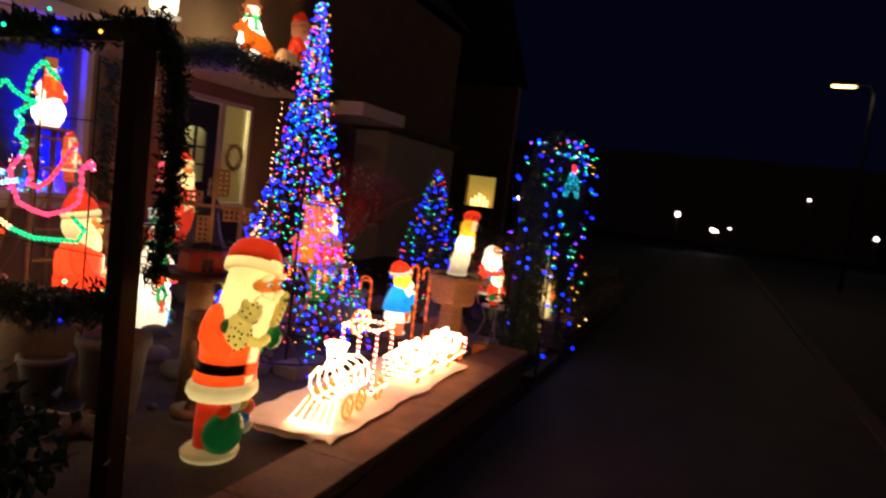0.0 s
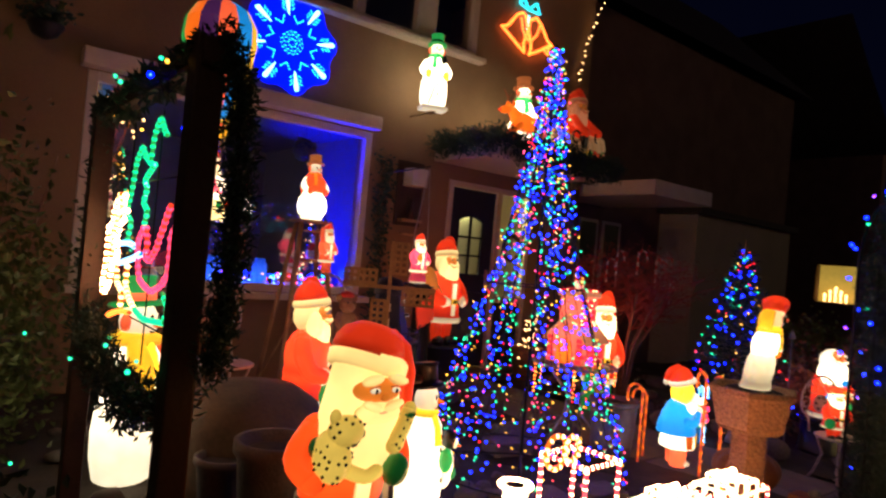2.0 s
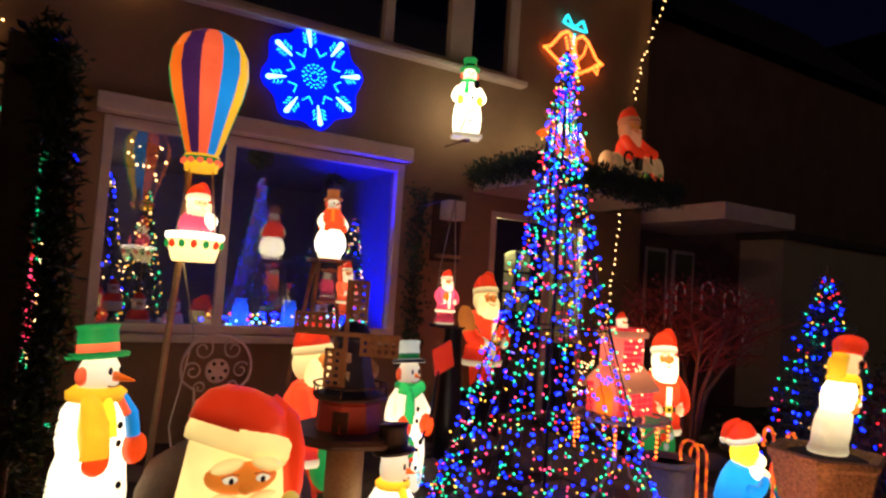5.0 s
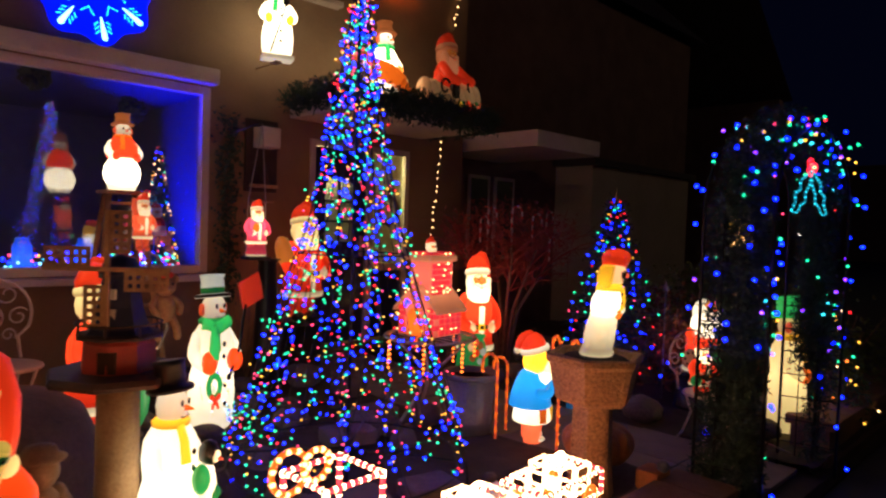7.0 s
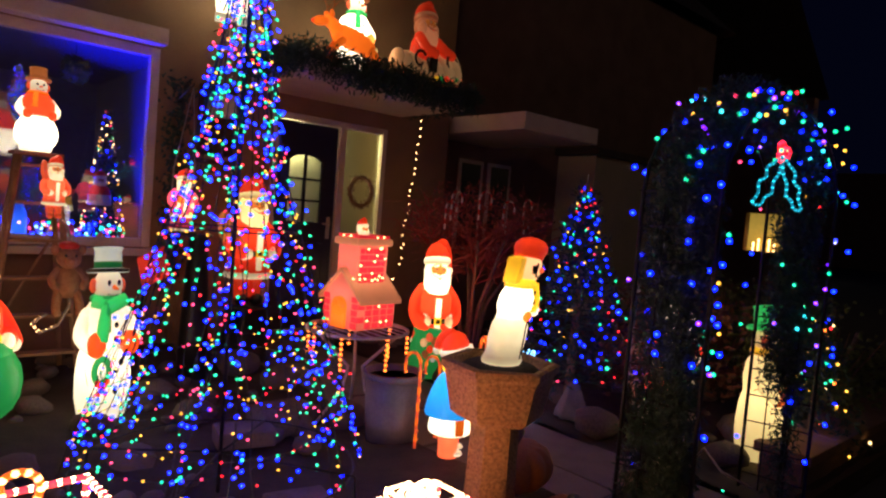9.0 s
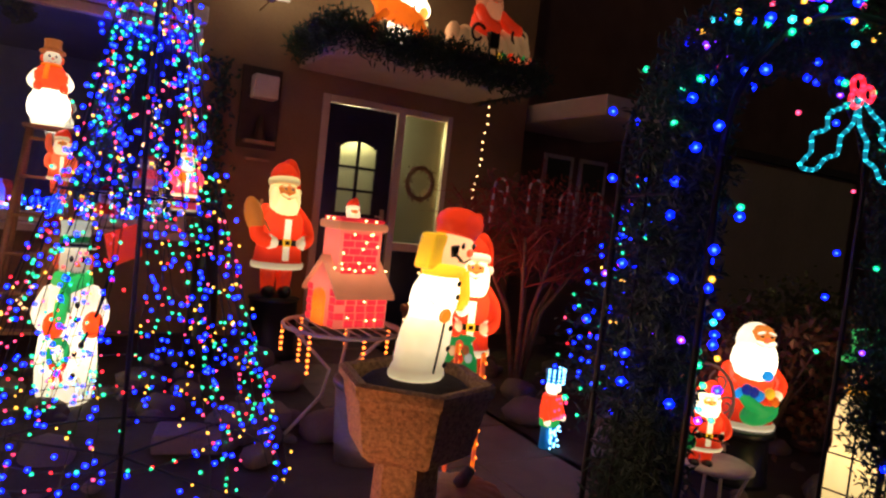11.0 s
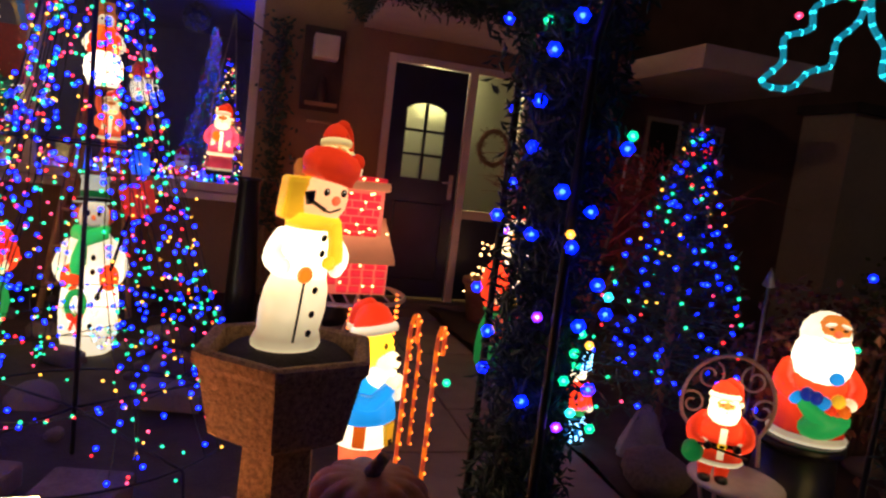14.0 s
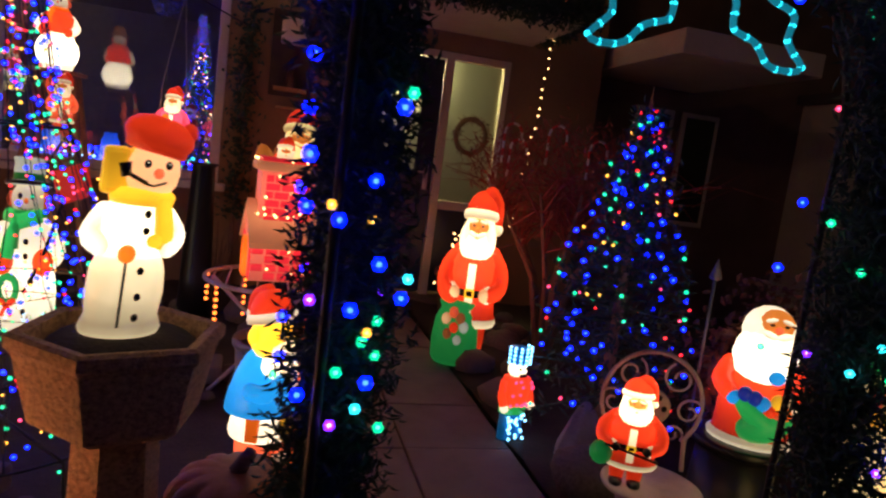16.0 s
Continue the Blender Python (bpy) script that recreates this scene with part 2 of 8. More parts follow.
# the hot core inside each small lamp
TIP = {
    "blue": bulb("blue_core", (0.035, 0.13, 1.0), 14), "green": bulb("green_core", (0.16, 1.0, 0.5), 6),
    "red": bulb("red_core", (1.0, 0.14, 0.12), 6), "pink": bulb("pink_core", (1.0, 0.25, 0.36), 7),
    "yellow": bulb("yellow_core", (1.0, 0.7, 0.25), 7), "aqua": bulb("aqua_core", (0.4, 1.0, 1.0), 7),
    "violet": bulb("violet_core", (0.6, 0.4, 1.0), 12),
}


# ---- building tools ----
TINY = ("bulbs", "ground_lights", "berries", "twig_mass", "leaf_mass")


class Shape:
    """Collects solids of several materials into one mesh."""

    def __init__(self):
        self.v, self.f, self.m, self.s, self.mats = [], [], [], [], []

    def slot(self, mat):
        if mat not in self.mats:
            self.mats.append(mat)
        return self.mats.index(mat)

    def add(self, verts, faces, mat, smooth=True):
        n, k = len(self.v), self.slot(mat)
        self.v += [tuple(p) for p in verts]
        for q in faces:
            self.f.append([n + i for i in q])
            self.m.append(k)
            self.s.append(smooth)

    def lathe(self, bands, at=(0, 0, 0), sx=1.0, sy=1.0, seg=24, turn=None):
        """bands: (radius, height, material of the band above it)."""
        n, at = len(self.v), Vector(at)
        for r, z, mat in bands:
            for i in range(seg):
                a = 2 * math.pi * i / seg
                p = Vector((r * sx * math.cos(a), r * sy * math.sin(a), z))
                self.v.append(tuple((turn @ p if turn else p) + at))
        for i in range(len(bands) - 1):
            k = self.slot(bands[i][2])
            for j in range(seg):
                a, b = n + i * seg, n + (i + 1) * seg
                self.f.append([a + j, a + (j + 1) % seg, b + (j + 1) % seg, b + j])
                self.m.append(k)
                self.s.append(True)
        for i, mat in ((0, bands[0][2]), (len(bands) - 1, bands[-2][2])):
            if bands[i][0] > 1e-4:
                order = [n + i * seg + j for j in range(seg)]
                self.f.append(order[::-1] if i == 0 else order)
                self.m.append(self.slot(mat))
                self.s.append(False)

    def ball(self, at, r, mat, turn=(0, 0, 0), u=14, w=8):
        r = (r, r, r) if isinstance(r, (int, float)) else r
        e = Euler([radians(a) for a in turn]).to_matrix()
        verts, faces = [], []
        for i in range(w + 1):
            b = math.pi * i / w
            for j in range(u):
                a = 2 * math.pi * j / u
                verts.append(e @ Vector((r[0] * math.sin(b) * math.cos(a), r[1] * math.sin(b) * math.sin(a), -r[2] * math.cos(b))) + Vector(at))
        for i in range(w):
            for j in range(u):
                faces.append((i * u + j, i * u + (j + 1) % u, (i + 1) * u + (j + 1) % u, (i + 1) * u + j))
        self.add(verts, faces, mat)

    def tube(self, points, r, mat, seg=8, closed=False, stripe=None):
        pts = [Vector(p) for p in points]
        n = len(pts)
        radii = r if isinstance(r, (list, tuple)) else [r] * n
        verts, faces = [], []
        side = None
        for i, p in enumerate(pts):
            a = pts[(i - 1) % n] if closed or i else p
            b = pts[(i + 1) % n] if closed or i < n - 1 else p
            d = (b - a).normalized() if (b - a).length > 1e-9 else Vector((0, 0, 1))
            if side is None:
                side = d.orthogonal().normalized()
            side = (side - d * side.dot(d))
            side = side.normalized() if side.length > 1e-6 else d.orthogonal().normalized()
            up = d.cross(side)
            for j in range(seg):
                t = 2 * math.pi * j / seg
                verts.append(p + radii[i] * (side * math.cos(t) + up * math.sin(t)))
        for i in range(n if closed else n - 1):
            k = (i + 1) % n
            for j in range(seg):
                faces.append((i * seg + j, i * seg + (j + 1) % seg, k * seg + (j + 1) % seg, k * seg + j))
        if not closed:
            faces += [tuple(range(seg))[::-1], tuple(range((n - 1) * seg, n * seg))]
        self.add(verts, faces, mat)
        if stripe:
            k, first = self.slot(stripe), len(self.m) - len(faces)
            for i in range(n - 1):
                if (i // 2) % 2:
                    self.m[first + i * seg:first + (i + 1) * seg] = [k] * seg

    def box(self, lo, hi, mat, bevel=0.0, turn=None, at=(0, 0, 0)):
        """From lo to hi, with its edges cut back by bevel."""
        lo, hi = Vector(lo), Vector(hi)
        if not bevel:
            verts = [Vector((x, y, z)) for z in (lo.z, hi.z) for y in (lo.y, hi.y) for x in (lo.x, hi.x)]
            faces = [(0, 2, 3, 1), (4, 5, 7, 6), (0, 1, 5, 4), (2, 6, 7, 3), (0, 4, 6, 2), (1, 3, 7, 5)]
        else:
            bm = bmesh.new()
            bmesh.ops.create_cube(bm, size=1)
            for p in bm.verts:
                p.co = Vector([(lo[i] + hi[i]) / 2 + p.co[i] * (hi[i] - lo[i]) for i in range(3)])
            bmesh.ops.bevel(bm, geom=list(bm.edges), offset=bevel, segments=2, affect="EDGES", profile=0.6)
            bm.verts.index_update()
            verts, faces = [p.co.copy() for p in bm.verts], [[p.index for p in q.verts] for q in bm.faces]
            bm.free()
        if turn is not None:
            e = Euler([radians(a) for a in turn]).to_matrix()
            verts = [e @ p + Vector(at) for p in verts]
        self.add(verts, faces, mat, False)

    def bulbs(self, points, mat, r=0.008):
        t = (1 + 5 ** 0.5) / 2
        ico = [Vector(p).normalized() for p in ((-1, t, 0), (1, t, 0), (-1, -t, 0), (1, -t, 0), (0, -1, t), (0, 1, t), (0, -1, -t), (0, 1, -t), (t, 0, -1), (t, 0, 1), (-t, 0, -1), (-t, 0, 1))]
        tri = ((0, 11, 5), (0, 5, 1), (0, 1, 7), (0, 7, 10), (0, 10, 11), (1, 5, 9), (5, 11, 4), (11, 10, 2), (10, 7, 6), (7, 1, 8), (3, 9, 4), (3, 4, 2), (3, 2, 6), (3, 6, 8), (3, 8, 9), (4, 9, 5), (2, 4, 11), (6, 2, 10), (8, 6, 7), (9, 8, 1))
        for p in points:
            self.add([Vector(p) + q * r for q in ico], tri, mat)

    def blades(self, points, size, mat, rng, flat=0.35):
        """Small bent leaf blades, one at each point."""
        for p in points:
            d = Vector((rng.gauss(0, 1), rng.gauss(0, 1), rng.gauss(0, 1))).normalized()
            s = d.orthogonal().normalized() * size * flat
            k = size * rng.uniform(0.6, 1.3)
            p = Vector(p)
            up = d.cross(s).normalized() * size * 0.12
            self.add([p, p + d * k * 0.5 + s + up, p + d * k, p + d * k * 0.5 - s + up], [(0, 1, 2, 3)], mat, False)

    def mesh(self, name):
        me = bpy.data.meshes.new(name)
        me.from_pydata(self.v, [], self.f)
        for mat in self.mats:
            me.materials.append(mat)
        me.polygons.foreach_set("material_index", self.m)
        me.polygons.foreach_set("use_smooth", self.s)
        me.update()
        return me

    def part(self, name, parent=None, label="", at=None, turn=(0, 0, 0), size=1.0):
        ob = new(name, self.mesh(name))
        if at is not None:
            ob.matrix_basis = pose(*at, *turn) @ Matrix.Scale(size, 4)
        if parent is not None:
            ob.parent = parent
        return tagged(ob, label, kind="stuff" if name in TINY else "")

    def thing(self, name, label, category, at=(0, 0, 0), turn=0.0, size=1.0, group="", kind=""):
        ob = self.part(name, None, label, at, (0, 0, turn), size)
        return tagged(ob, label, category, group, kind)


def holder(name, label, category, at=(0, 0, 0), turn=0.0, size=1.0, group="", kind=""):
    ob = new(name)
    ob.empty_display_size = 0.1
    ob.matrix_basis = pose(*at, 0, 0, turn) @ Matrix.Scale(size, 4)
    return tagged(ob, label, category, group, kind)


def one_box(name, lo, hi, mat, parent=None, label="", bevel=0.0):
    s = Shape()
    s.box(lo, hi, mat, bevel)
    return s.part(name, parent, label)


def structure(name, s, label, category="wall"):
    return s.thing(name, label, category, kind="structure")


def wall_with_holes(x0, x1, y0, y1, z0, z1, holes, mat):
    """A wall across y and z with thickness x0 to x1 and real openings (y0, y1, z0, z1)."""
    s = Shape()
    ys = sorted({y0, y1, *[h[0] for h in holes], *[h[1] for h in holes]})
    for a, b in zip(ys, ys[1:]):
        gaps = sorted((h[2], h[3]) for h in holes if h[0] <= a and h[1] >= b)
        low = z0
        for g0, g1 in gaps + [(z1, z1)]:
            if g0 > low:
                s.box((x0, a, low), (x1, b, g0), mat)
            low = g1
    return s


def along(points, step):
    """Points at even steps along a line of points."""
    out, left = [], 0.0
    for a, b in zip(points, points[1:]):
        a, b = Vector(a), Vector(b)
        length = (b - a).length
        d = left
        while d < length:
            out.append(a.lerp(b, d / length))
            d += step
        left = d - length
    return out


def garland(points, radius, count, rng, mat, size=0.05):
    s = Shape()
    s.tube(points, 0.012, WIRE, 6)
    line = along(points, 0.01)
    spots = []
    for _ in range(count):
        p = rng.choice(line)
        r = radius * rng.random() ** 0.5
        d = Vector((rng.gauss(0, 1), rng.gauss(0, 1), rng.gauss(0, 1))).normalized() * r
        spots.append(p + d)
    s.blades(spots, size, mat, rng, 0.13)
    return s


# ---- ground, wall, house ----
def build_ground():
    s = Shape()
    s.box((-300, -300, -0.6), (300, 300, -0.24), ROAD)
    structure("ground", s, "dark asphalt ground reaching to the horizon", "ground")
    s = Shape()
    s.box((0.0, -12, -0.3), (2.6, 40, -0.12), PAVING, 0.015)
    structure("pavement", s, "dark paved footway beside the garden wall", "pavement")
    s = Shape()
    s.box((2.6, -12, -0.3), (2.75, 40, -0.10), STONE, 0.02)
    structure("kerb", s, "stone kerb along the dark footway", "kerb")
    rng = random.Random(3)
    # garden soil, uneven, with a gap for the path
    for name, y0, y1 in (("garden_bed_south", -1.0, 6.80), ("garden_bed_north", 7.82, 13.0)):
        nx, ny = 34, int((y1 - y0) * 8)
        s = Shape()
        verts, faces = [], []
        for i in range(nx + 1):
            for j in range(ny + 1):
                x, y = -4.56 + 4.52 * i / nx, y0 + (y1 - y0) * j / ny
                z = 0.02 + 0.05 * noise.noise(Vector((x * 1.7, y * 1.7, 0.3))) + 0.02 * noise.noise(Vector((x * 7, y * 7, 1)))
                if name.endswith("south"):
                    z += 0.12 * max(0.0, min(1.0, (x + 1.5) / 1.2))
                verts.append((x, y, z))
        for i in range(nx):
            for j in range(ny):
                a = i * (ny + 1) + j
                faces.append((a, a + ny + 1, a + ny + 2, a + 1))
        s.add(verts, faces, SOIL)
        s.box((-4.56, y0, -0.3), (-0.04, y1, -0.09), SOIL)
        structure(name, s, "dark bumpy garden soil with small stones", "soil")


def build_front_wall():
    for name, y0, y1 in (("garden_wall_south", -1.0, 6.72), ("garden_wall_north", 8.25, 13.0)):
        s = Shape()
        s.box((-0.32, y0, -0.2), (-0.09, y1, 0.14), DARK_BRICK)
        wall = structure(name, s, "low dark brick garden wall with brown coping", "wall")
        y, rng = y0, random.Random(9)
        while y < y1 - 0.1:
            w = min(0.5, y1 - y)
            one_box("coping_stone", (-0.36, y + 0.003, 0.14), (-0.05, y + w - 0.003, 0.2), COPING, wall, "", 0.008)
            y += 0.5


def build_path():
    s = Shape()
    s.box((-4.5, 6.80, -0.2), (0.0, 7.82, -0.035), SOIL)
    bed = structure("garden_path", s, "grey slab path from the footway to the door", "path")
    slab = Shape()
    slab.box((-0.246, -0.246, -0.03), (0.246, 0.246, 0.0), SLAB, 0.006)
    me = slab.mesh("slab")
    rng = random.Random(5)
    for i in range(9):
        for j in range(2):
            ob = new("slab", me)
            ob.parent = bed
            ob.matrix_basis = pose(-0.27 - 0.5 * i - 0.11, 7.06 + 0.5 * j, rng.uniform(-0.006, 0.006), rng.uniform(-0.5, 0.5), rng.uniform(-0.5, 0.5), rng.choice((0, 90, 180)))


WIN = (3.62, 6.20, 0.86, 2.52)
DOOR = (7.24, 8.57, 0.06, 2.2)
UPPER = (4.14, 7.46, 3.60, 5.08)


def build_house():
    s = wall_with_holes(-4.86, -4.58, 2.86, 9.45, -0.2, 5.35, [WIN, DOOR, UPPER], STUCCO)
    structure("wall_front", s, "ochre brown rendered house front with large windows", "wall")
    for name, lo, hi in (("wall_south", (-9.5, 2.86, -0.2), (-4.86, 3.1, 5.35)), ("wall_north", (-9.5, 9.21, -0.2), (-4.86, 9.45, 5.35)), ("wall_back", (-9.7, 2.86, -0.2), (-9.5, 9.45, 5.35))):
        s = Shape()
        s.box(lo, hi, STUCCO)
        structure(name, s, "plain brown rendered house wall", "wall")
    s = Shape()
    s.box((-9.5, 3.1, -0.15), (-4.86, 9.21, 0.04), FLOORING)
    structure("floor", s, "dark wooden floor of the front room", "floor")
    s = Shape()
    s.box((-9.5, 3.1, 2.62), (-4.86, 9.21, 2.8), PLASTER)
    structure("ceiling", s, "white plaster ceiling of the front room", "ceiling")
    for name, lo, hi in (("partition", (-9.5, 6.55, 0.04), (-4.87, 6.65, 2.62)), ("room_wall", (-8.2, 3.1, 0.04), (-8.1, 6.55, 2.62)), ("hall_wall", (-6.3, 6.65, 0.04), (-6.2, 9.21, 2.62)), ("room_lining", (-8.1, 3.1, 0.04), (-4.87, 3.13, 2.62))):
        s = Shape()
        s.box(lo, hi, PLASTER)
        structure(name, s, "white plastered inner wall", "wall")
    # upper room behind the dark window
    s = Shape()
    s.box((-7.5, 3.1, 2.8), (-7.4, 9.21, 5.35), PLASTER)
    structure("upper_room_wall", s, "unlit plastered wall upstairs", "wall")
    roof = holder("roof_front", "dark tiled roof with overhanging gutter", "roof", kind="structure")
    s = Shape()
    s.add([(-4.2, 2.6, 5.30), (-4.2, 9.7, 5.30), (-7.2, 9.7, 7.6), (-7.2, 2.6, 7.6), (-4.2, 2.6, 5.42), (-4.2, 9.7, 5.42), (-7.2, 9.7, 7.72), (-7.2, 2.6, 7.72), ], [(3, 2, 1, 0), (4, 5, 6, 7), (0, 1, 5, 4), (1, 2, 6, 5), (3, 0, 4, 7), (2, 3, 7, 6)], ROOF, False)
    s.add([(-10, 2.6, 5.30), (-10, 9.7, 5.30), (-7.2, 9.7, 7.6), (-7.2, 2.6, 7.6), (-10, 2.6, 5.42), (-10, 9.7, 5.42), (-7.2, 9.7, 7.72), (-7.2, 2.6, 7.72), ], [(0, 1, 2, 3), (7, 6, 5, 4), (4, 5, 1, 0), (5, 6, 2, 1), (7, 4, 0, 3), (6, 7, 3, 2)], ROOF, False)
    s.part("roof_plane", roof)
    one_box("gutter", (-4.56, 2.7, 5.24), (-4.16, 9.6, 5.30), FRAME, roof, "cream painted gutter board", 0.01)
    s = Shape()
    s.box((-9.5, 2.86, 5.35), (-4.6, 3.0, 5.5), STUCCO)
    structure("gable_edge", s, "rendered gable edge", "wall")


def window(name, box, x, bars, label, sill=True, open_in=0.09):
    """A framed window in the front wall: y0, y1, z0, z1, with upright bars at the given places."""
    y0, y1, z0, z1 = box
    win = holder(name, label, "window", kind="structure")
    f = 0.075
    frame_shape = Shape()
    frame_shape.box((x - open_in, y0 + 0.002, z0 + 0.002), (x, y0 + f, z1 - 0.002), FRAME, 0.006)
    frame_shape.box((x - open_in, y1 - f, z0 + 0.002), (x, y1 - 0.002, z1 - 0.002), FRAME, 0.006)
    frame_shape.box((x - open_in, y0 + f, z0 + 0.002), (x, y1 - f, z0 + f), FRAME, 0.006)
    frame_shape.box((x - open_in, y0 + f, z1 - f), (x, y1 - f, z1 - 0.002), FRAME, 0.006)
    frame_shape.part("window_frame", win, "cream painted wooden frame")
    edges = [y0 + f]
    for b, half in bars:
        one_box("mullion", (x - open_in, b - half, z0 + f), (x, b + half, z1 - f), FRAME, win, "", 0.006)
        edges += [b - half, b + half]
    edges.append(y1 - f)
    for a, b in zip(edges[::2], edges[1::2]):
        pane = one_box("pane", (x - 0.05, a, z0 + f), (x - 0.044, b, z1 - f), GLASS, win, "clear glass pane")
        pane.visible_shadow = False
        inner = one_box("pane", (x - 0.075, a, z0 + f), (x - 0.069, b, z1 - f), GLASS, win, "clear inner glass pane")
        inner.visible_shadow = False
    if sill:
        one_box("window_sill", (x - 0.01, y0 - 0.06, z0 - 0.06), (x + 0.12, y1 + 0.06, z0 - 0.003), FRAME, win, "cream painted sill", 0.01)
    return win


def build_openings():
    win = window("window_1", WIN, -4.575, [(4.58, 0.035)], "large front room window with decorations behind the glass")
    blind = one_box("blind_box", (-4.577, 3.56, 2.525), (-4.42, 6.21, 2.66), FRAME, win, "cream roller blind box", 0.015)
    window("window_2", UPPER, -4.575, [(5.93, 0.05), (6.74, 0.13)], "dark upstairs window with cream frame")
    y0, y1, z0, z1 = DOOR
    door = holder("door_1", "navy blue front door beside a glazed side panel", "door", kind="structure")
    s = Shape()
    for a, b in ((y0, y0 + 0.07), (7.98, 8.06), (y1 - 0.06, y1)):
        s.box((-4.66, a + 0.002, z0), (-4.565, b - 0.002, z1 - 0.003), FRAME, 0.006)
    s.box((-4.66, y0 + 0.07, z1 - 0.065), (-4.566, y1 - 0.06, z1 - 0.003), FRAME, 0.006)
    s.box((-4.66, 8.06, 0.84), (-4.57, y1 - 0.06, 0.92), FRAME, 0.006)
    s.part("door_frame", door, "cream painted door frame")
    # leaf with an arched six-pane light
    leaf = Shape()
    a0, a1, b0, b1 = 7.315, 7.975, 0.09, 2.125
    g0, g1, h0, h1 = 7.455, 7.815, 1.16, 1.74
    x0, x1 = -4.645, -4.595
    leaf.box((x0, a0, b0), (x1, g0, b1), NAVY)
    leaf.box((x0, g1, b0), (x1, a1, b1), NAVY)
    leaf.box((x0, g0, b0), (x1, g1, h0), NAVY)
    n = 14
    for i in range(n):
        ya, yb = g0 + (g1 - g0) * i / n, g0 + (g1 - g0) * (i + 1) / n
        mid = ((ya + yb) / 2 - (g0 + g1) / 2) / ((g1 - g0) / 2)
        leaf.box((x0, ya, h1 + 0.08 * (1 - mid * mid) ** 0.5), (x1, yb, b1), NAVY)
    leaf_ob = leaf.part("door_leaf", door, "navy blue panelled door leaf")
    bars = Shape()
    for k in (1, 2):
        z = h0 + (h1 + 0.05 - h0) * k / 3
        bars.box((-4.64, g0, z - 0.01), (-4.60, g1, z + 0.01), NAVY)
    bars.box((-4.641, (g0 + g1) / 2 - 0.011, h0), (-4.599, (g0 + g1) / 2 + 0.011, h1 + 0.08), NAVY)
    bars.part("glazing_bar", leaf_ob)
    one_box("pane", (-4.624, g0, h0), (-4.618, g1, h1 + 0.085), FROST, leaf_ob, "frosted glass lit from the hall").visible_shadow = False
    panel = Shape()
    panel.box((-4.597, 7.42, 0.25), (-4.583, 7.87, 0.95), NAVY, 0.012)
    panel.part("door_panel", leaf_ob)
    hand = Shape()
    hand.box((-4.595, 7.90, 1.0), (-4.58, 7.94, 1.22), IRON, 0.004)
    hand.tube([(-4.58, 7.92, 1.15), (-4.54, 7.92, 1.15), (-4.535, 7.83, 1.15)], 0.009, IRON)
    hand.part("door_handle", leaf_ob, "pale metal handle on a long plate")
    one_box("pane", (-4.624, 8.06, 0.92), (-4.616, 8.51, 2.135), FROST, door, "frosted side pane lit from the hall").visible_shadow = False
    one_box("side_panel", (-4.64, 8.06, z0 + 0.03), (-4.60, 8.51, 0.84), NAVY, door, "dark lower panel")
    one_box("threshold", (-4.7, y0 + 0.003, 0.0), (-4.45, y1 - 0.003, 0.058), STONE, door, "worn stone threshold", 0.01)
    # wreath on the side pane
    rng = random.Random(12)
    ring = [(-4.57, 8.28 + 0.135 * math.cos(t), 1.51 + 0.15 * math.sin(t)) for t in (2 * math.pi * i / 36 for i in range(37))]
    s = garland(ring, 0.045, 420, rng, DRY_LEAF, 0.035)
    s.tube(ring, 0.022, BARK, 6)
    s.thing("door_wreath", "brown twig wreath on the glazed door panel", "wreath")


def build_porch():
    porch = holder("door_canopy", "flat porch canopy edged with dark garland over the door", "canopy", kind="structure")
    one_box("roof_slab", (-4.578, 7.0, 2.36), (-3.55, 8.74, 2.50), FRAME, porch, "cream painted flat canopy", 0.012)
    rng = random.Random(21)
    edge = [(-4.5, 6.98, 2.53), (-3.55, 6.97, 2.52), (-3.5, 7.4, 2.46), (-3.5, 7.9, 2.48), (-3.5, 8.35, 2.44), (-3.52, 8.76, 2.48), (-4.5, 8.78, 2.50)]
    swag = holder("canopy_garland", "dark green fir garland along the porch canopy edge", "garland", kind="")
    for a, count in ((0, 3600), (2, 4200), (4, 4000)):
        garland(edge[a:a + 3], 0.155, count, rng, NEEDLE, 0.06).part("garland_length", swag)
    s = Shape()
    s.box((-3.545, 7.12, 2.40), (-3.53, 7.42, 2.49), WHITE_UNLIT, 0.004)
    s.part("name_plate", porch, "pale blank plate on the canopy edge")


def build_wall_fittings():
    lampbox = holder("wall_lantern", "pale square lamp box on a wall board", "lamp")
    one_box("back_plate", (-4.577, 6.53, 1.62), (-4.55, 6.86, 2.30), POST_WOOD, lampbox, "dark wooden back board", 0.006)
    one_box("lamp_box", (-4.549, 6.60, 2.03), (-4.38, 6.80, 2.22), WHITE_UNLIT, lampbox, "pale lamp housing", 0.015)
    deco = holder("wall_ornament", "dark wooden wall ornament with small shelf", "ornament")
    s = Shape()
    s.box((-4.549, 6.57, 1.66), (-4.46, 6.83, 1.69), WOOD, 0.004)
    s.box((-4.549, 6.60, 1.52), (-4.48, 6.80, 1.54), WOOD, 0.004)
    s.tube([(-4.5, 6.7, 1.69), (-4.5, 6.7, 1.9)], [0.05, 0.012], POST_WOOD, 10)
    s.part("shelf", deco)


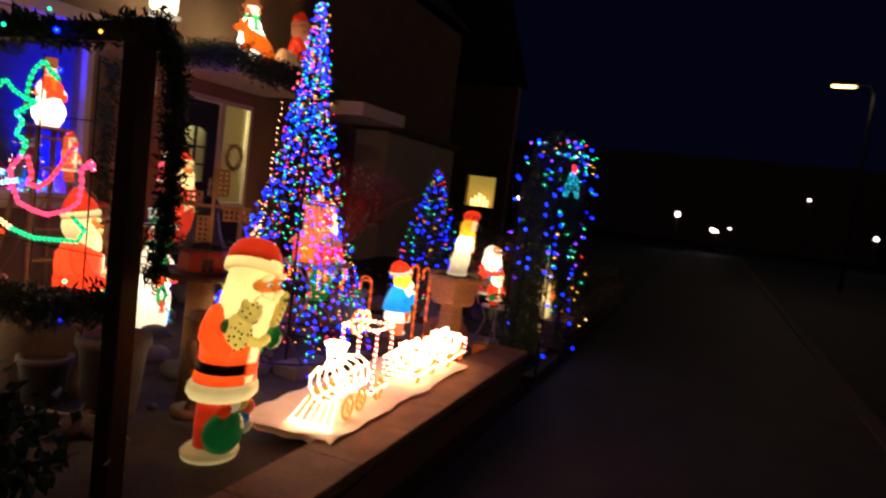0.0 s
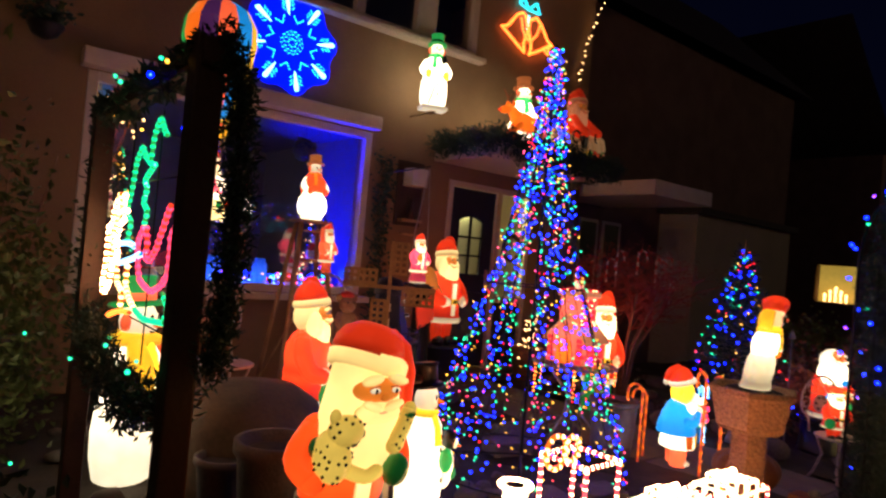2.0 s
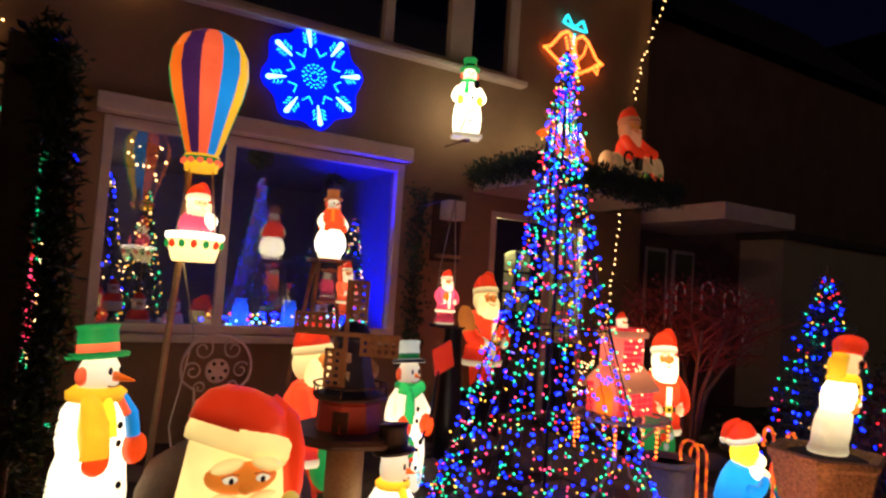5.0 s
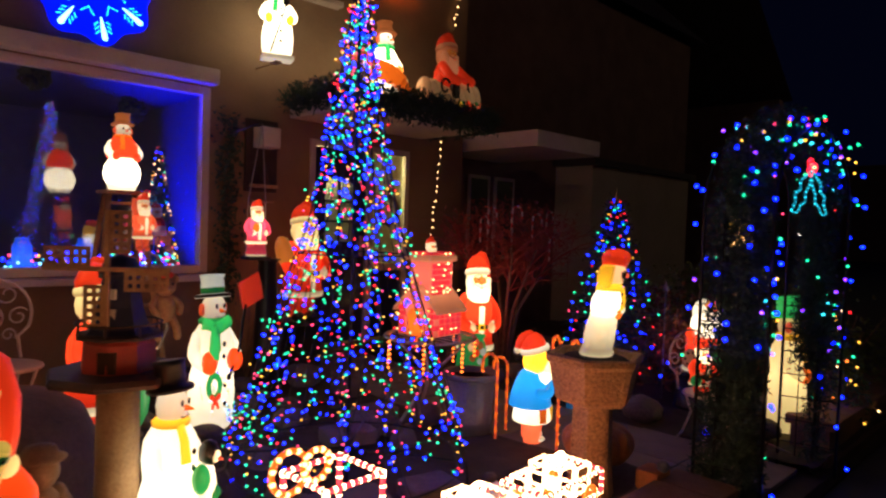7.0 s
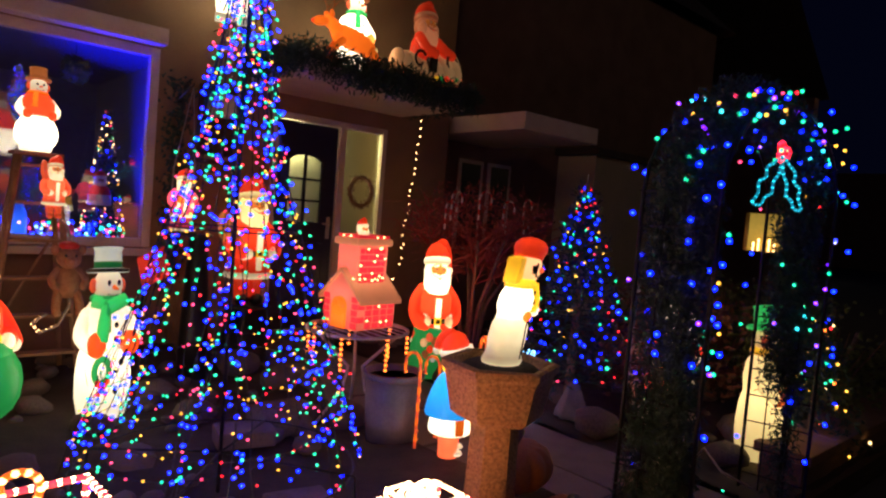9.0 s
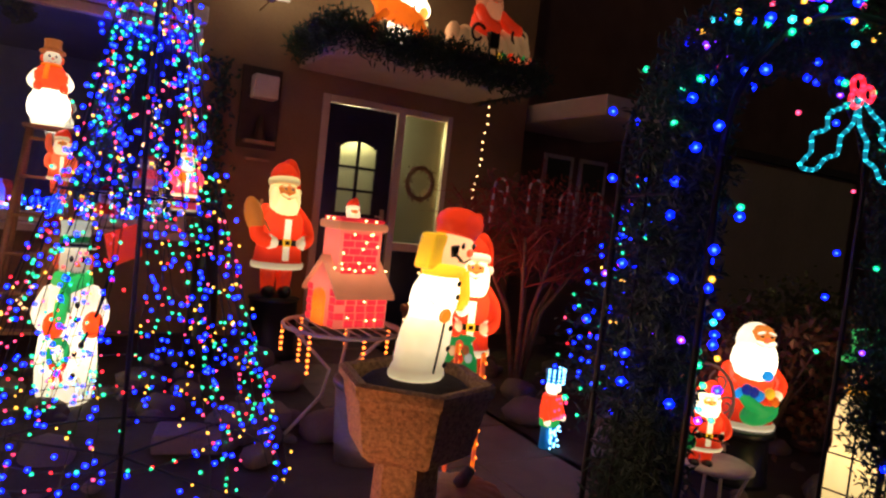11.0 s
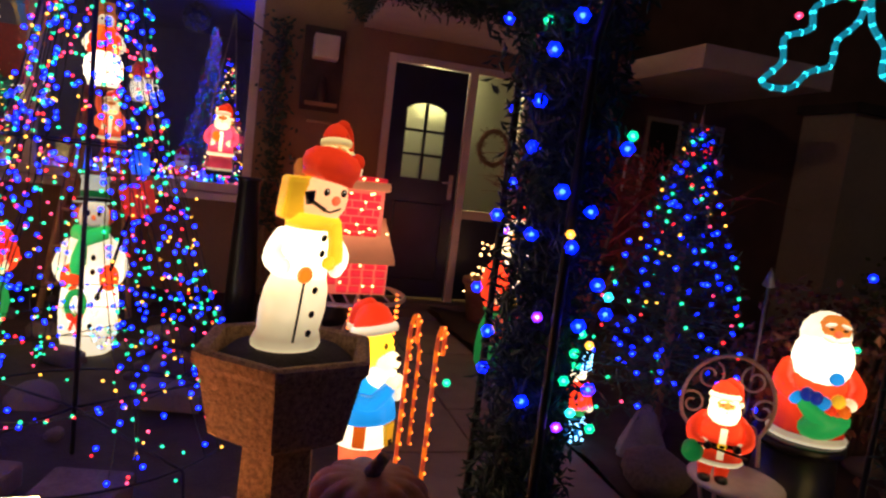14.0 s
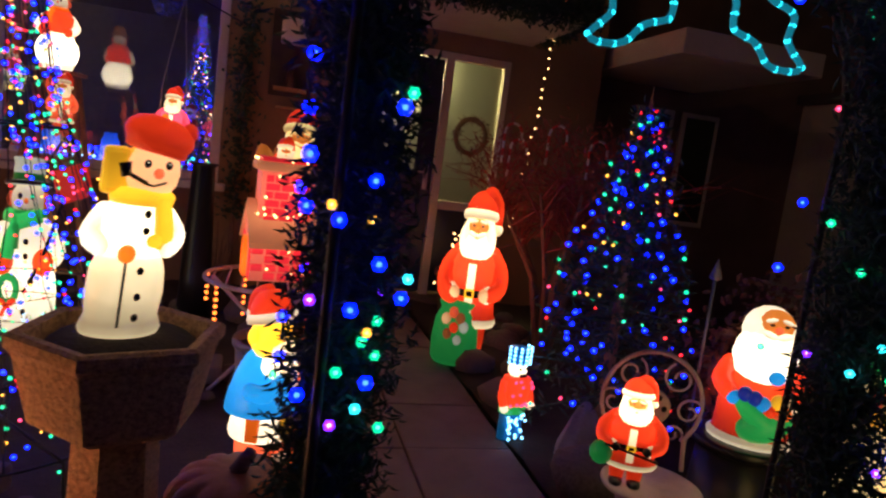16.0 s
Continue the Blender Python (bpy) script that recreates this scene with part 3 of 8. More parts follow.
def build_neighbours():
    s = Shape()
    s.box((-9.0, 9.46, -0.2), (-5.2, 16.8, 5.3), DARK_BRICK)
    next_house = structure("neighbour_house", s, "dark brick terraced house in shadow", "house")
    roof = Shape()
    roof.add([(-4.9, 9.46, 5.3), (-4.9, 17.0, 5.3), (-7.1, 17.0, 7.4), (-7.1, 9.46, 7.4), (-9.2, 9.46, 5.3), (-9.2, 17.0, 5.3)], [(0, 1, 2, 3), (3, 2, 5, 4), (0, 3, 4), (1, 5, 2)], ROOF, False)
    roof.part("roof", next_house)
    # dark windows beside the neighbour's porch
    for y in (10.2, 10.75):
        w = one_box("window", (-5.199, y, 0.9), (-5.17, y + 0.45, 2.1), FRAME, next_house, "unlit small window", 0.005)
        one_box("pane", (-5.171, y + 0.05, 0.95), (-5.165, y + 0.4, 2.05), BLACK, w, "dark glass")
    one_box("porch_roof", (-5.2, 9.55, 2.31), (-3.5, 10.85, 2.50), FRAME, next_house, "cream flat porch roof", 0.012)
    one_box("garage_wall", (-5.19, 12.25, -0.1), (-4.5, 15.5, 2.38), PALE_WALL, next_house, "pale side wall catching light")
    one_box("garage_roof", (-5.19, 12.15, 2.38), (-4.4, 15.6, 2.48), ROOF, next_house)
    # far house with a candle arch in its window
    far = holder("far_house", "dark far house with one lit window", "house")
    s = wall_with_holes(-0.15, 0.15, -5.4, 0.9, -0.2, 5.2, [(-0.55, 0.5, 1.05, 2.1)], DARK_BRICK)
    wall = s.part("wall", far)
    # no room lamp behind: the room's light is put into the blind's glow
    one_box("curtain", (-0.14, -0.55, 1.05), (-0.10, 0.5, 2.1), lit("spot", "dim", 0.5, 0.8), far, "window blind glowing softly in place of the lit room")
    c = Shape()
    for k in range(5):
        y, z = -0.3 + 0.14 * k, 1.22 + 0.10 * (2 - abs(k - 2))
        c.tube([(0.1, y, 1.06), (0.1, y, z)], 0.02, LED["warm"], 8)
        c.ball((0.1, y, z + 0.03), (0.03, 0.03, 0.05), LED["warm"], u=8, w=6)
    c.part("candle_arch", far, "lit candle arch on the sill")
    r = Shape()
    r.add([(-0.3, -5.6, 5.2), (-0.3, 1.1, 5.2), (3.5, 1.1, 8), (3.5, -5.6, 8)], [(0, 1, 2, 3)], ROOF, False)
    r.part("roof", far)
    # its window looks down the street
    far.matrix_basis = pose(-6.35, 23.0, 0, 0, 0, -90)
    s = Shape()
    s.box((-30, 60, -0.2), (30, 61, 7), DARK_BRICK)
    structure("street_end", s, "dark row of houses closing the street", "house")
    s = Shape()
    s.box((13, -20, -0.2), (14, 60, 7), DARK_BRICK)
    structure("opposite_row", s, "dark house row across the road", "house")
    s = Shape()
    s.box((-12, -14, -0.2), (13, -13, 7), DARK_BRICK)
    structure("street_start", s, "dark house row behind", "house")
    s = Shape()
    s.box((-9.2, -6.0, -0.2), (-4.9, 2.85, 5.3), DARK_BRICK)
    structure("south_house", s, "dark adjoining house", "house")


def street_or_fill_lamp(place, label):
    x, y, z = place
    ob = holder("street_or_fill_lamp", label, "street lamp", (x + 0.9, y, -0.24), group="street lamps")
    s = Shape()
    s.tube([(0, 0, 0), (0, 0, 1.0), (0, 0, z + 0.1), (-0.15, 0, z + 0.34), (-0.5, 0, z + 0.38)], [0.08, 0.06, 0.045, 0.035, 0.03], DARK_IRON, 10)
    s.part("pole", ob)
    s = Shape()
    s.box((-1.25, -0.15, z + 0.33), (-0.45, 0.15, z + 0.42), DARK_IRON, 0.03)
    head = s.part("lamp_head", ob)
    one_box("diffuser", (-1.2, -0.12, z + 0.27), (-0.55, 0.12, z + 0.328), LED["warm"], head, "glowing flat diffuser", 0.015)


def far_lights():
    rng = random.Random(4)
    for x, y, z, r in ((-0.6, 38, 1.6, 0.14), (1.2, 40, 1.0, 0.12), (1.4, 40.5, 1.0, 0.10), (9.6, 44, 1.6, 0.12), (6.5, 48, 3.6, 0.09), (2.4, 55, 1.2, 0.08), (-9.4, 38.2, 1.5, 0.1)):
        ob = holder("garden_lamp", "small white lamp far down the street", "lamp", (x, y, -0.24), group="far lamps")
        s = Shape()
        s.tube([(0, 0, 0), (0, 0, z + 0.24)], 0.03, DARK_IRON, 6)
        s.part("post", ob)
        s = Shape()
        s.ball((0, 0, z + 0.24 + r), r, LED["far"], u=10, w=6)
        s.part("globe", ob, "glowing white globe")


build_ground()
build_front_wall()
build_path()
build_house()
build_openings()
build_porch()
build_wall_fittings()
build_neighbours()
street_or_fill_lamp((4.35, 25.9, 6.25), "tall street lamp with a flat glowing head, the near one added")
# added post, out of view, for the warm fill lamp
street_or_fill_lamp((6.4, -1.5, 5.9), "tall street lamp with a flat glowing head, the near one added")
far_lights()


# ---- lit plastic figures, each one mesh, facing +x ----
def limb(s, points, r, mat):
    pts, radii = [Vector(p) for p in points], list(r) if isinstance(r, (list, tuple)) else [r] * len(points)
    line, thick, last = [], [], len(pts) - 1
    for i in range(last):
        p0, p1, p2, p3 = pts[max(i - 1, 0)], pts[i], pts[i + 1], pts[min(i + 2, last)]
        for k in range(4):
            u = k / 4
            line.append(0.5 * (2 * p1 + (p2 - p0) * u + (2 * p0 - 5 * p1 + 4 * p2 - p3) * u * u + (3 * p1 - p0 - 3 * p2 + p3) * u ** 3))
            thick.append(radii[i] + (radii[i + 1] - radii[i]) * u)
    s.ball(points[0], radii[0], mat, u=12, w=8)
    s.tube(line + [pts[-1]], thick + [radii[-1]], mat, 12)
    s.ball(points[-1], (r if not isinstance(r, (list, tuple)) else r[-1]), mat, u=10, w=6)


def santa_head(s, z, k, lv, hat="red", beard="white", skin="skin", tilt=0.05, ce=0.5, long=1.0, cap=1.0):
    """Head with beard and cap; z is the chin's height, k the size."""
    W, R, S = lit(beard, lv, ce), lit(hat, lv, ce), lit(skin, lv, ce)
    s.ball((-0.015 * k, 0, z + 0.09 * k), (0.105 * k, 0.115 * k, 0.115 * k), W)
    s.ball((0.055 * k, 0, z + 0.105 * k), (0.06 * k, 0.078 * k, 0.055 * k), S)
    s.ball((0.06 * k, 0, z - 0.03 * k * long), (0.075 * k, 0.112 * k, 0.125 * k * long), W)
    s.ball((0.045 * k, 0.085 * k, z + 0.03 * k), (0.055 * k, 0.045 * k, 0.10 * k), W)
    s.ball((0.045 * k, -0.085 * k, z + 0.03 * k), (0.055 * k, 0.045 * k, 0.10 * k), W)
    for q in (-1, 1):
        s.ball((0.115 * k, 0.033 * k * q, z + 0.068 * k), (0.022 * k, 0.040 * k, 0.016 * k), W, (20 * q, 0, 0), 10, 6)
        s.ball((0.105 * k, 0.034 * k * q, z + 0.142 * k), (0.016 * k, 0.030 * k, 0.010 * k), W, (-14 * q, 0, 0), 10, 6)
        s.ball((0.109 * k, 0.031 * k * q, z + 0.119 * k), (0.010 * k, 0.013 * k, 0.008 * k), WHITE_UNLIT, u=8, w=6)
        s.ball((0.115 * k, 0.031 * k * q, z + 0.119 * k), (0.007 * k, 0.006 * k, 0.006 * k), SLATE_BLUE, u=8, w=6)
    s.ball((0.122 * k, 0, z + 0.097 * k), (0.017 * k, 0.017 * k, 0.016 * k), S, u=10, w=6)
    s.ball((0.12 * k, 0, z + 0.047 * k), (0.012 * k, 0.018 * k, 0.006 * k), lit("coral", lv, ce), u=8, w=6)
    turn = Euler((0, radians(-10), 0)).to_matrix()
    s.lathe([(0.100 * k, 0, W), (0.122 * k, 0.008 * k, W), (0.126 * k, 0.03 * k, W), (0.118 * k, 0.052 * k, W), (0.1 * k, 0.058 * k, W)], (0, 0, z + 0.145 * k), 1, 1.02, 22, turn)
    s.lathe([(0.112 * k, 0, R), (0.108 * k, 0.045 * k * cap, R), (0.085 * k, 0.09 * k * cap, R), (0.05 * k, 0.122 * k * cap, R), (0.0, 0.14 * k * cap, R)], (-0.01 * k, 0, z + 0.185 * k), 1, 1, 20, turn)
    if tilt:
        limb(s, [(-0.03 * k, tilt * k, z + 0.29 * k), (-0.05 * k, 2.0 * tilt * k, z + 0.24 * k), (-0.03 * k, 2.5 * tilt * k, z + 0.13 * k)], [0.06 * k, 0.048 * k, 0.03 * k], R)
        s.ball((-0.02 * k, 2.55 * tilt * k, z + 0.10 * k), 0.036 * k, W, u=10, w=8)


def santa(lv="mid", belt=True, hat="red", robe="red", mitt="white", beard="white", ce=0.55, base=None, boots=True, wide=1.0, cape=False):
    """A standing figure one metre tall in a fur-trimmed coat."""
    s = Shape()
    R, W = lit(robe, lv, ce), lit("white", lv, ce)
    B = BLACK if boots else lit(robe, lv, ce)
    T = lit(robe, lv, ce)
    if base:
        s.lathe([(0.0, 0, base), (0.17, 0.0, base), (0.165, 0.035, base), (0.12, 0.05, base)], sy=1.1)
    for q in (-1, 1):
        s.ball((0.03, 0.07 * q, 0.045), (0.085, 0.055, 0.05), B)
        s.tube([(0, 0.068 * q, 0.04), (0, 0.07 * q, 0.14), (0, 0.06 * q, 0.26)], [0.05, 0.062, 0.075], T, 14)
    s.lathe([(0.12, 0.215, W), (0.185, 0.222, W), (0.198, 0.245, W), (0.19, 0.272, R), (0.178, 0.285, R), (0.168, 0.37, R), (0.162, 0.40, B if belt else R), (0.168, 0.405, BLACK if belt else R),
             (0.168, 0.445, R), (0.160, 0.45, R), (0.168, 0.52, R), (0.162, 0.60, R), (0.12, 0.67, R), (0.06, 0.71, R), (0.03, 0.73, R)], sx=0.88, sy=1.02 * wide, seg=28)
    s.box((0.135, -0.028, 0.29), (0.158, 0.028, 0.60), W, 0.006)
    if belt:
        s.box((0.142, -0.034, 0.398), (0.166, 0.034, 0.452), lit("yellow", lv, ce), 0.006)
        s.box((0.16, -0.02, 0.41), (0.17, 0.02, 0.44), BLACK, 0.003)
    for q in (-1, 1):
        limb(s, [(-0.01, 0.12 * q * wide, 0.645), (0.02, 0.185 * q * wide, 0.55), (0.075, 0.19 * q * wide, 0.46), (0.14, 0.14 * q * wide, 0.43)], [0.055, 0.062, 0.058, 0.05], R)
        s.ball((0.145, 0.13 * q * wide, 0.428), (0.03, 0.05, 0.055), W, (0, 0, 35 * q), 12, 8)
        s.ball((0.165, 0.105 * q * wide, 0.425), (0.045, 0.038, 0.042), lit(mitt, lv, ce) if mitt != "black" else BLACK, u=12, w=8)
    santa_head(s, 0.70, 1.0, lv, hat, beard, ce=ce)
    return s


def bag(s, at, r, mat, lv, toys=True):
    """A bulging sack with things on top."""
    x, y, z = at
    s.ball((x, y, z), r, mat)
    s.ball((x, y, z + r[2] * 0.8), (r[0] * 0.6, r[1] * 0.65, r[2] * 0.35), mat)
    if toys:
        for i, (c, dx, dy) in enumerate((("skin", 0.02, -0.4), ("yellow", 0.0, 0.1), ("red", 0.03, 0.5), ("blue", -0.02, -0.1), ("white", 0.04, 0.25))):
            s.ball((x + dx, y + dy * r[1], z + r[2] * 1.02 + 0.012 * i % 0.03), (0.035, 0.035, 0.045), lit(c, lv), u=10, w=6)


def snowman(lv="mid", hat=BLACK, band=None, scarf="green", mitt="red", ce=0.5, cheeks=True, shape=1.0, body="snow"):
    """A one metre tall snowman with hat and scarf."""
    s = Shape()
    W = lit(body, lv, ce)
    s.lathe([(0.14, 0.0, W), (0.165, 0.015, W), (0.19, 0.12, W), (0.195, 0.24, W), (0.18, 0.36, W), (0.155, 0.43, W), (0.158, 0.46, W), (0.168, 0.53, W), (0.155, 0.62, W),
             (0.115, 0.675, W), (0.08, 0.69, W)], sx=0.85 * shape, sy=shape, seg=28)
    s.ball((0.01, 0, 0.775), (0.102, 0.105, 0.105), W)
    G = lit(scarf, lv, ce)
    s.lathe([(0.085, 0, G), (0.122, 0.012, G), (0.125, 0.035, G), (0.10, 0.052, G)], (0.005, 0, 0.672), 0.95, 1, 22)
    s.tube([(0.10, -0.045, 0.69), (0.14, -0.06, 0.62), (0.158, -0.065, 0.52)], [0.028, 0.033, 0.038], G, 8)
    s.lathe([(0.0, 0, hat), (0.145, 0.0, hat), (0.152, 0.012, hat), (0.142, 0.024, hat), (0.10, 0.028, band or hat), (0.099, 0.065, hat), (0.095, 0.12, hat), (0.105, 0.148, hat), (0.06, 0.152, hat), (0.0, 0.152, hat)],
            (-0.005, 0, 0.848), 1, 1, 24, Euler((0, radians(-6), 0)).to_matrix())
    for q in (-1, 1):
        s.ball((0.108, 0.037 * q, 0.80), (0.008, 0.014, 0.018), BLACK, u=8, w=6)
        if cheeks:
            s.ball((0.0, 0.108 * q, 0.775), (0.03, 0.028, 0.042), lit("coral", lv, ce), u=10, w=8)
        limb(s, [(0.0, 0.14 * q * shape, 0.60), (0.04, 0.19 * q * shape, 0.50), (0.11, 0.155 * q * shape, 0.44)], [0.05, 0.055, 0.045], W)
        s.ball((0.135, 0.13 * q * shape, 0.44), (0.055, 0.055, 0.06), lit(mitt, lv, ce), u=12, w=8)
    s.tube([(0.10, 0, 0.775), (0.165, 0.01, 0.768)], [0.018, 0.004], lit("orange", lv, ce), 8)
    for i in range(5):
        t = radians(-50 + 25 * i)
        s.ball((0.106, 0.05 * math.sin(t), 0.745 - 0.018 * math.cos(t)), 0.006, BLACK, u=6, w=4)
    for z, x in ((0.56, 0.145), (0.48, 0.142), (0.30, 0.163), (0.18, 0.166)):
        s.ball((x * shape, 0.015, z), (0.012, 0.018, 0.018), BLACK, u=8, w=6)
    return s


def placed(s, name, label, at, turn=0.0, height=1.0, category="figure", group="lit garden figures", wide=0.92):
    s.v = [(x * wide, y * wide, z) for x, y, z in s.v]
    return s.thing(name, label, category, at, turn, height, group)


def figures():
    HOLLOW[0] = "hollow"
    # large front figure with a plush cat on its arm, standing on the wall bed
    lv = "low"
    s = Shape()
    C, R, G = lit("cream", lv, 0.6, 0.5), lit("scarlet", lv, 0.55, 0.5), lit("green", "faint", 0.4, 0.4)
    RR = lit("red", lv, 0.6, 0.5)
    s.lathe([(0.0, 0.0, C), (0.15, 0.0, C), (0.158, 0.03, C), (0.135, 0.05, C), (0.1, 0.06, RR), (0.115, 0.20, RR), (0.12, 0.33, RR)], sx=0.9, sy=1.0)
    s.ball((0.08, -0.03, 0.16), (0.10, 0.11, 0.13), G)
    for i, (c, y, z) in enumerate((("red", -0.09, 0.29), ("white", -0.04, 0.31), ("spot", 0.03, 0.30), ("coral", 0.08, 0.27), ("blue", 0.07, 0.21), ("white", 0.09, 0.16), ("red", 0.04, 0.17))):
        s.ball((0.11 + 0.01 * (i % 2), y, z), (0.035, 0.038, 0.04), lit(c, "faint", 0.4, 0.5), u=10, w=8)
    s.lathe([(0.12, 0.325, C), (0.172, 0.33, C), (0.19, 0.355, C), (0.186, 0.395, C), (0.165, 0.415, R), (0.168, 0.43, R), (0.160, 0.47, BLACK), (0.166, 0.474, BLACK), (0.163, 0.52, BLACK), (0.155, 0.524, R),
             (0.160, 0.62, R), (0.152, 0.72, R), (0.118, 0.80, R), (0.07, 0.83, R)], sx=0.9, sy=1.0, seg=30)
    s.box((0.13, -0.03, 0.42), (0.153, 0.03, 0.66), C, 0.008)
    s.box((0.139, -0.038, 0.465), (0.160, 0.038, 0.53), R, 0.006)
    for q in (-1, 1):
        limb(s, [(-0.01, 0.13 * q, 0.77), (0.02, 0.19 * q, 0.68), (0.09, 0.17 * q, 0.62)], [0.055, 0.06, 0.05], R)
    s.ball((0.15, 0.12, 0.64), (0.05, 0.05, 0.06), G, u=12, w=8)
    # head: one smooth mass of hair and beard, face, slanting cap with its tail hanging down
    Y, F = lit("butter", "low", 0.75, 0.5), lit("face", "dim", 0.75, 0.6)
    s.lathe([(0.0, 0.53, Y), (0.05, 0.545, Y), (0.10, 0.60, Y), (0.138, 0.68, Y), (0.152, 0.76, Y), (0.146, 0.84, Y), (0.134, 0.92, Y), (0.124, 1.0, Y), (0.105, 1.06, Y), (0.0, 1.09, Y)], (0.045, 0.0, 0.0), 0.86, 1.0, 32)
    s.ball((0.116, 0.0, 0.932), (0.077, 0.096, 0.052), F, u=20, w=12)
    s.ball((0.159, 0.0, 0.858), (0.035, 0.09, 0.045), Y, u=16, w=10)
    for q in (-1, 1):
        s.ball((0.184, 0.040 * q, 0.886), (0.022, 0.044, 0.017), Y, (18 * q, 0, 0), 12, 8)
        s.ball((0.176, 0.050 * q, 0.974), (0.026, 0.042, 0.018), Y, (-14 * q, 0, 0), 12, 8)
        s.ball((0.184, 0.040 * q, 0.940), (0.010, 0.021, 0.0105), lit("snow", "dim", 0.75), u=10, w=6)
        s.ball((0.191, 0.040 * q, 0.939), (0.005, 0.0075, 0.0085), SLATE_BLUE, u=8, w=6)
        s.tube([(0.182, 0.018 * q, 0.952), (0.188, 0.040 * q, 0.956), (0.178, 0.062 * q, 0.944)], 0.0022, lit("brown", "low", 0.7), 6)
    s.ball((0.190, 0.0, 0.918), (0.016, 0.019, 0.016), F, u=12, w=8)
    s.ball((0.190, 0.0, 0.866), (0.009, 0.020, 0.006), lit("pale", "dim", 0.7), u=10, w=6)
    slant = Euler((radians(-19), radians(-8), 0)).to_matrix()
    s.lathe([(0.12, 0, Y), (0.143, 0.006, Y), (0.149, 0.03, Y), (0.146, 0.065, Y), (0.13, 0.078, Y)], (0.035, 0, 0.968), 0.93, 1.0, 28, slant)
    s.lathe([(0.135, 0, RR), (0.132, 0.045, RR), (0.112, 0.085, RR), (0.07, 0.112, RR), (0.0, 0.122, RR)], (0.03, 0.0, 1.028), 0.95, 1, 26, slant)
    s.tube([(0.03, 0.07, 1.09), (0.05, 0.125, 1.045), (0.075, 0.152, 0.97), (0.085, 0.158, 0.88), (0.085, 0.155, 0.82)], [0.05, 0.048, 0.036, 0.028, 0.022], RR, 12)
    s.ball((0.09, 0.158, 0.80), (0.028, 0.030, 0.034), Y, u=12, w=8)
    # plush cat held against the chest
    P, K = lit("spot", lv, 0.6, 0.6), BLACK
    s.ball((0.13, -0.135, 0.71), (0.07, 0.066, 0.098), P, (15, 0, 0))
    s.ball((0.16, -0.115, 0.805), (0.058, 0.064, 0.055), P)
    for q in (-1, 1):
        s.ball((0.155, -0.115 + 0.045 * q, 0.855), (0.018, 0.020, 0.026), P, u=10, w=6)
    s.ball((0.10, -0.17, 0.735), (0.05, 0.035, 0.04), G, u=10, w=8)
    limb(s, [(0.14, -0.08, 0.66), (0.185, -0.03, 0.645), (0.19, 0.01, 0.66)], 0.026, P)
    # spotted paw with a green cuff beside the beard
    limb(s, [(0.165, 0.085, 0.74), (0.172, 0.105, 0.80), (0.165, 0.128, 0.865)], [0.034, 0.028, 0.026], P)
    s.ball((0.168, 0.121, 0.845), (0.030, 0.030, 0.022), G, (20, 0, 0), 10, 8)
    for k in range(9):
        u = 0.12 * k
        s.ball((0.196 - 0.004 * u, 0.078 + 0.045 * u + 0.010 * (-1) ** k, 0.735 + 0.115 * u), 0.006, BLACK, u=6, w=4)
    rng = random.Random(2)
    for _ in range(46):
        d = Vector((rng.random(), rng.gauss(0, 0.8), rng.gauss(0, 0.8))).normalized()
        c, r = ((0.13, -0.135, 0.71), (0.07, 0.066, 0.098)) if rng.random() < 0.65 else ((0.16, -0.115, 0.805), (0.058, 0.064, 0.055))
        s.ball((c[0] + d.x * r[0], c[1] + d.y * r[1], c[2] + d.z * r[2]), 0.0065, K, u=6, w=4)
    s.v = [(x + 0.13 * z, y, z) for x, y, z in s.v]
    placed(s, "santa_figure", "large glowing santa figure holding a spotted plush cat", (-0.70, 3.81, 0.14), 0, 0.845, wide=0.99)

    # snowman with a raised red shovel
    s = snowman("mid", lit("grey", "dim", 0.9, 0.8), lit("green", "faint", 0.9, 0.8), "green", "orange", 0.35, shape=1.05)
    s.lathe([(0.102, 0, BLACK), (0.145, 0.002, BLACK), (0.155, 0.012, BLACK), (0.145, 0.022, BLACK), (0.103, 0.024, BLACK)], (-0.005, 0, 0.849), 1.01, 1.01, 24, Euler((0, radians(-6), 0)).to_matrix())
    s.tube([(0.18, 0.06, 0.36), (0.19, 0.14, 0.52), (0.14, 0.235, 0.80)], 0.012, DARK_IRON, 8)
    # blade glows faintly in place of light falling on it from nearby figures
    s.box((-0.012, -0.115, -0.095), (0.012, 0.115, 0.095), lit("red", "soft", 0.9), 0.01, (18, 0, 0), (0.135, 0.29, 0.89))
    s.ball((0.17, 0.055, 0.345), 0.022, BLACK, u=8, w=6)
    for q in (-1, 1):
        s.ball((0.145, 0.125 * q, 0.45), (0.07, 0.07, 0.075), lit("scarlet", "mid"), u=14, w=10)
    s.tube([(0.03, -0.12, 0.69), (0.11, -0.02, 0.66), (0.09, 0.10, 0.70)], [0.04, 0.05, 0.04], lit("green", "high"), 10)
    s.tube([(0.11, -0.05, 0.66), (0.16, -0.085, 0.56), (0.172, -0.10, 0.47)], [0.035, 0.045, 0.045], lit("green", "high"), 10)
    ring = [(0.165, -0.085 + 0.055 * math.cos(t), 0.30 + 0.07 * math.sin(t)) for t in (2 * math.pi * i / 20 for i in range(20))]
    s.tube(ring, 0.022, lit("green", "mid", 0.35), 8, True)
    for q in (-1, 1):
        s.ball((0.185, -0.085 + 0.03 * q, 0.235), (0.015, 0.03, 0.02), lit("red", "mid", 0.35), (30 * q, 0, 0), 8, 6)
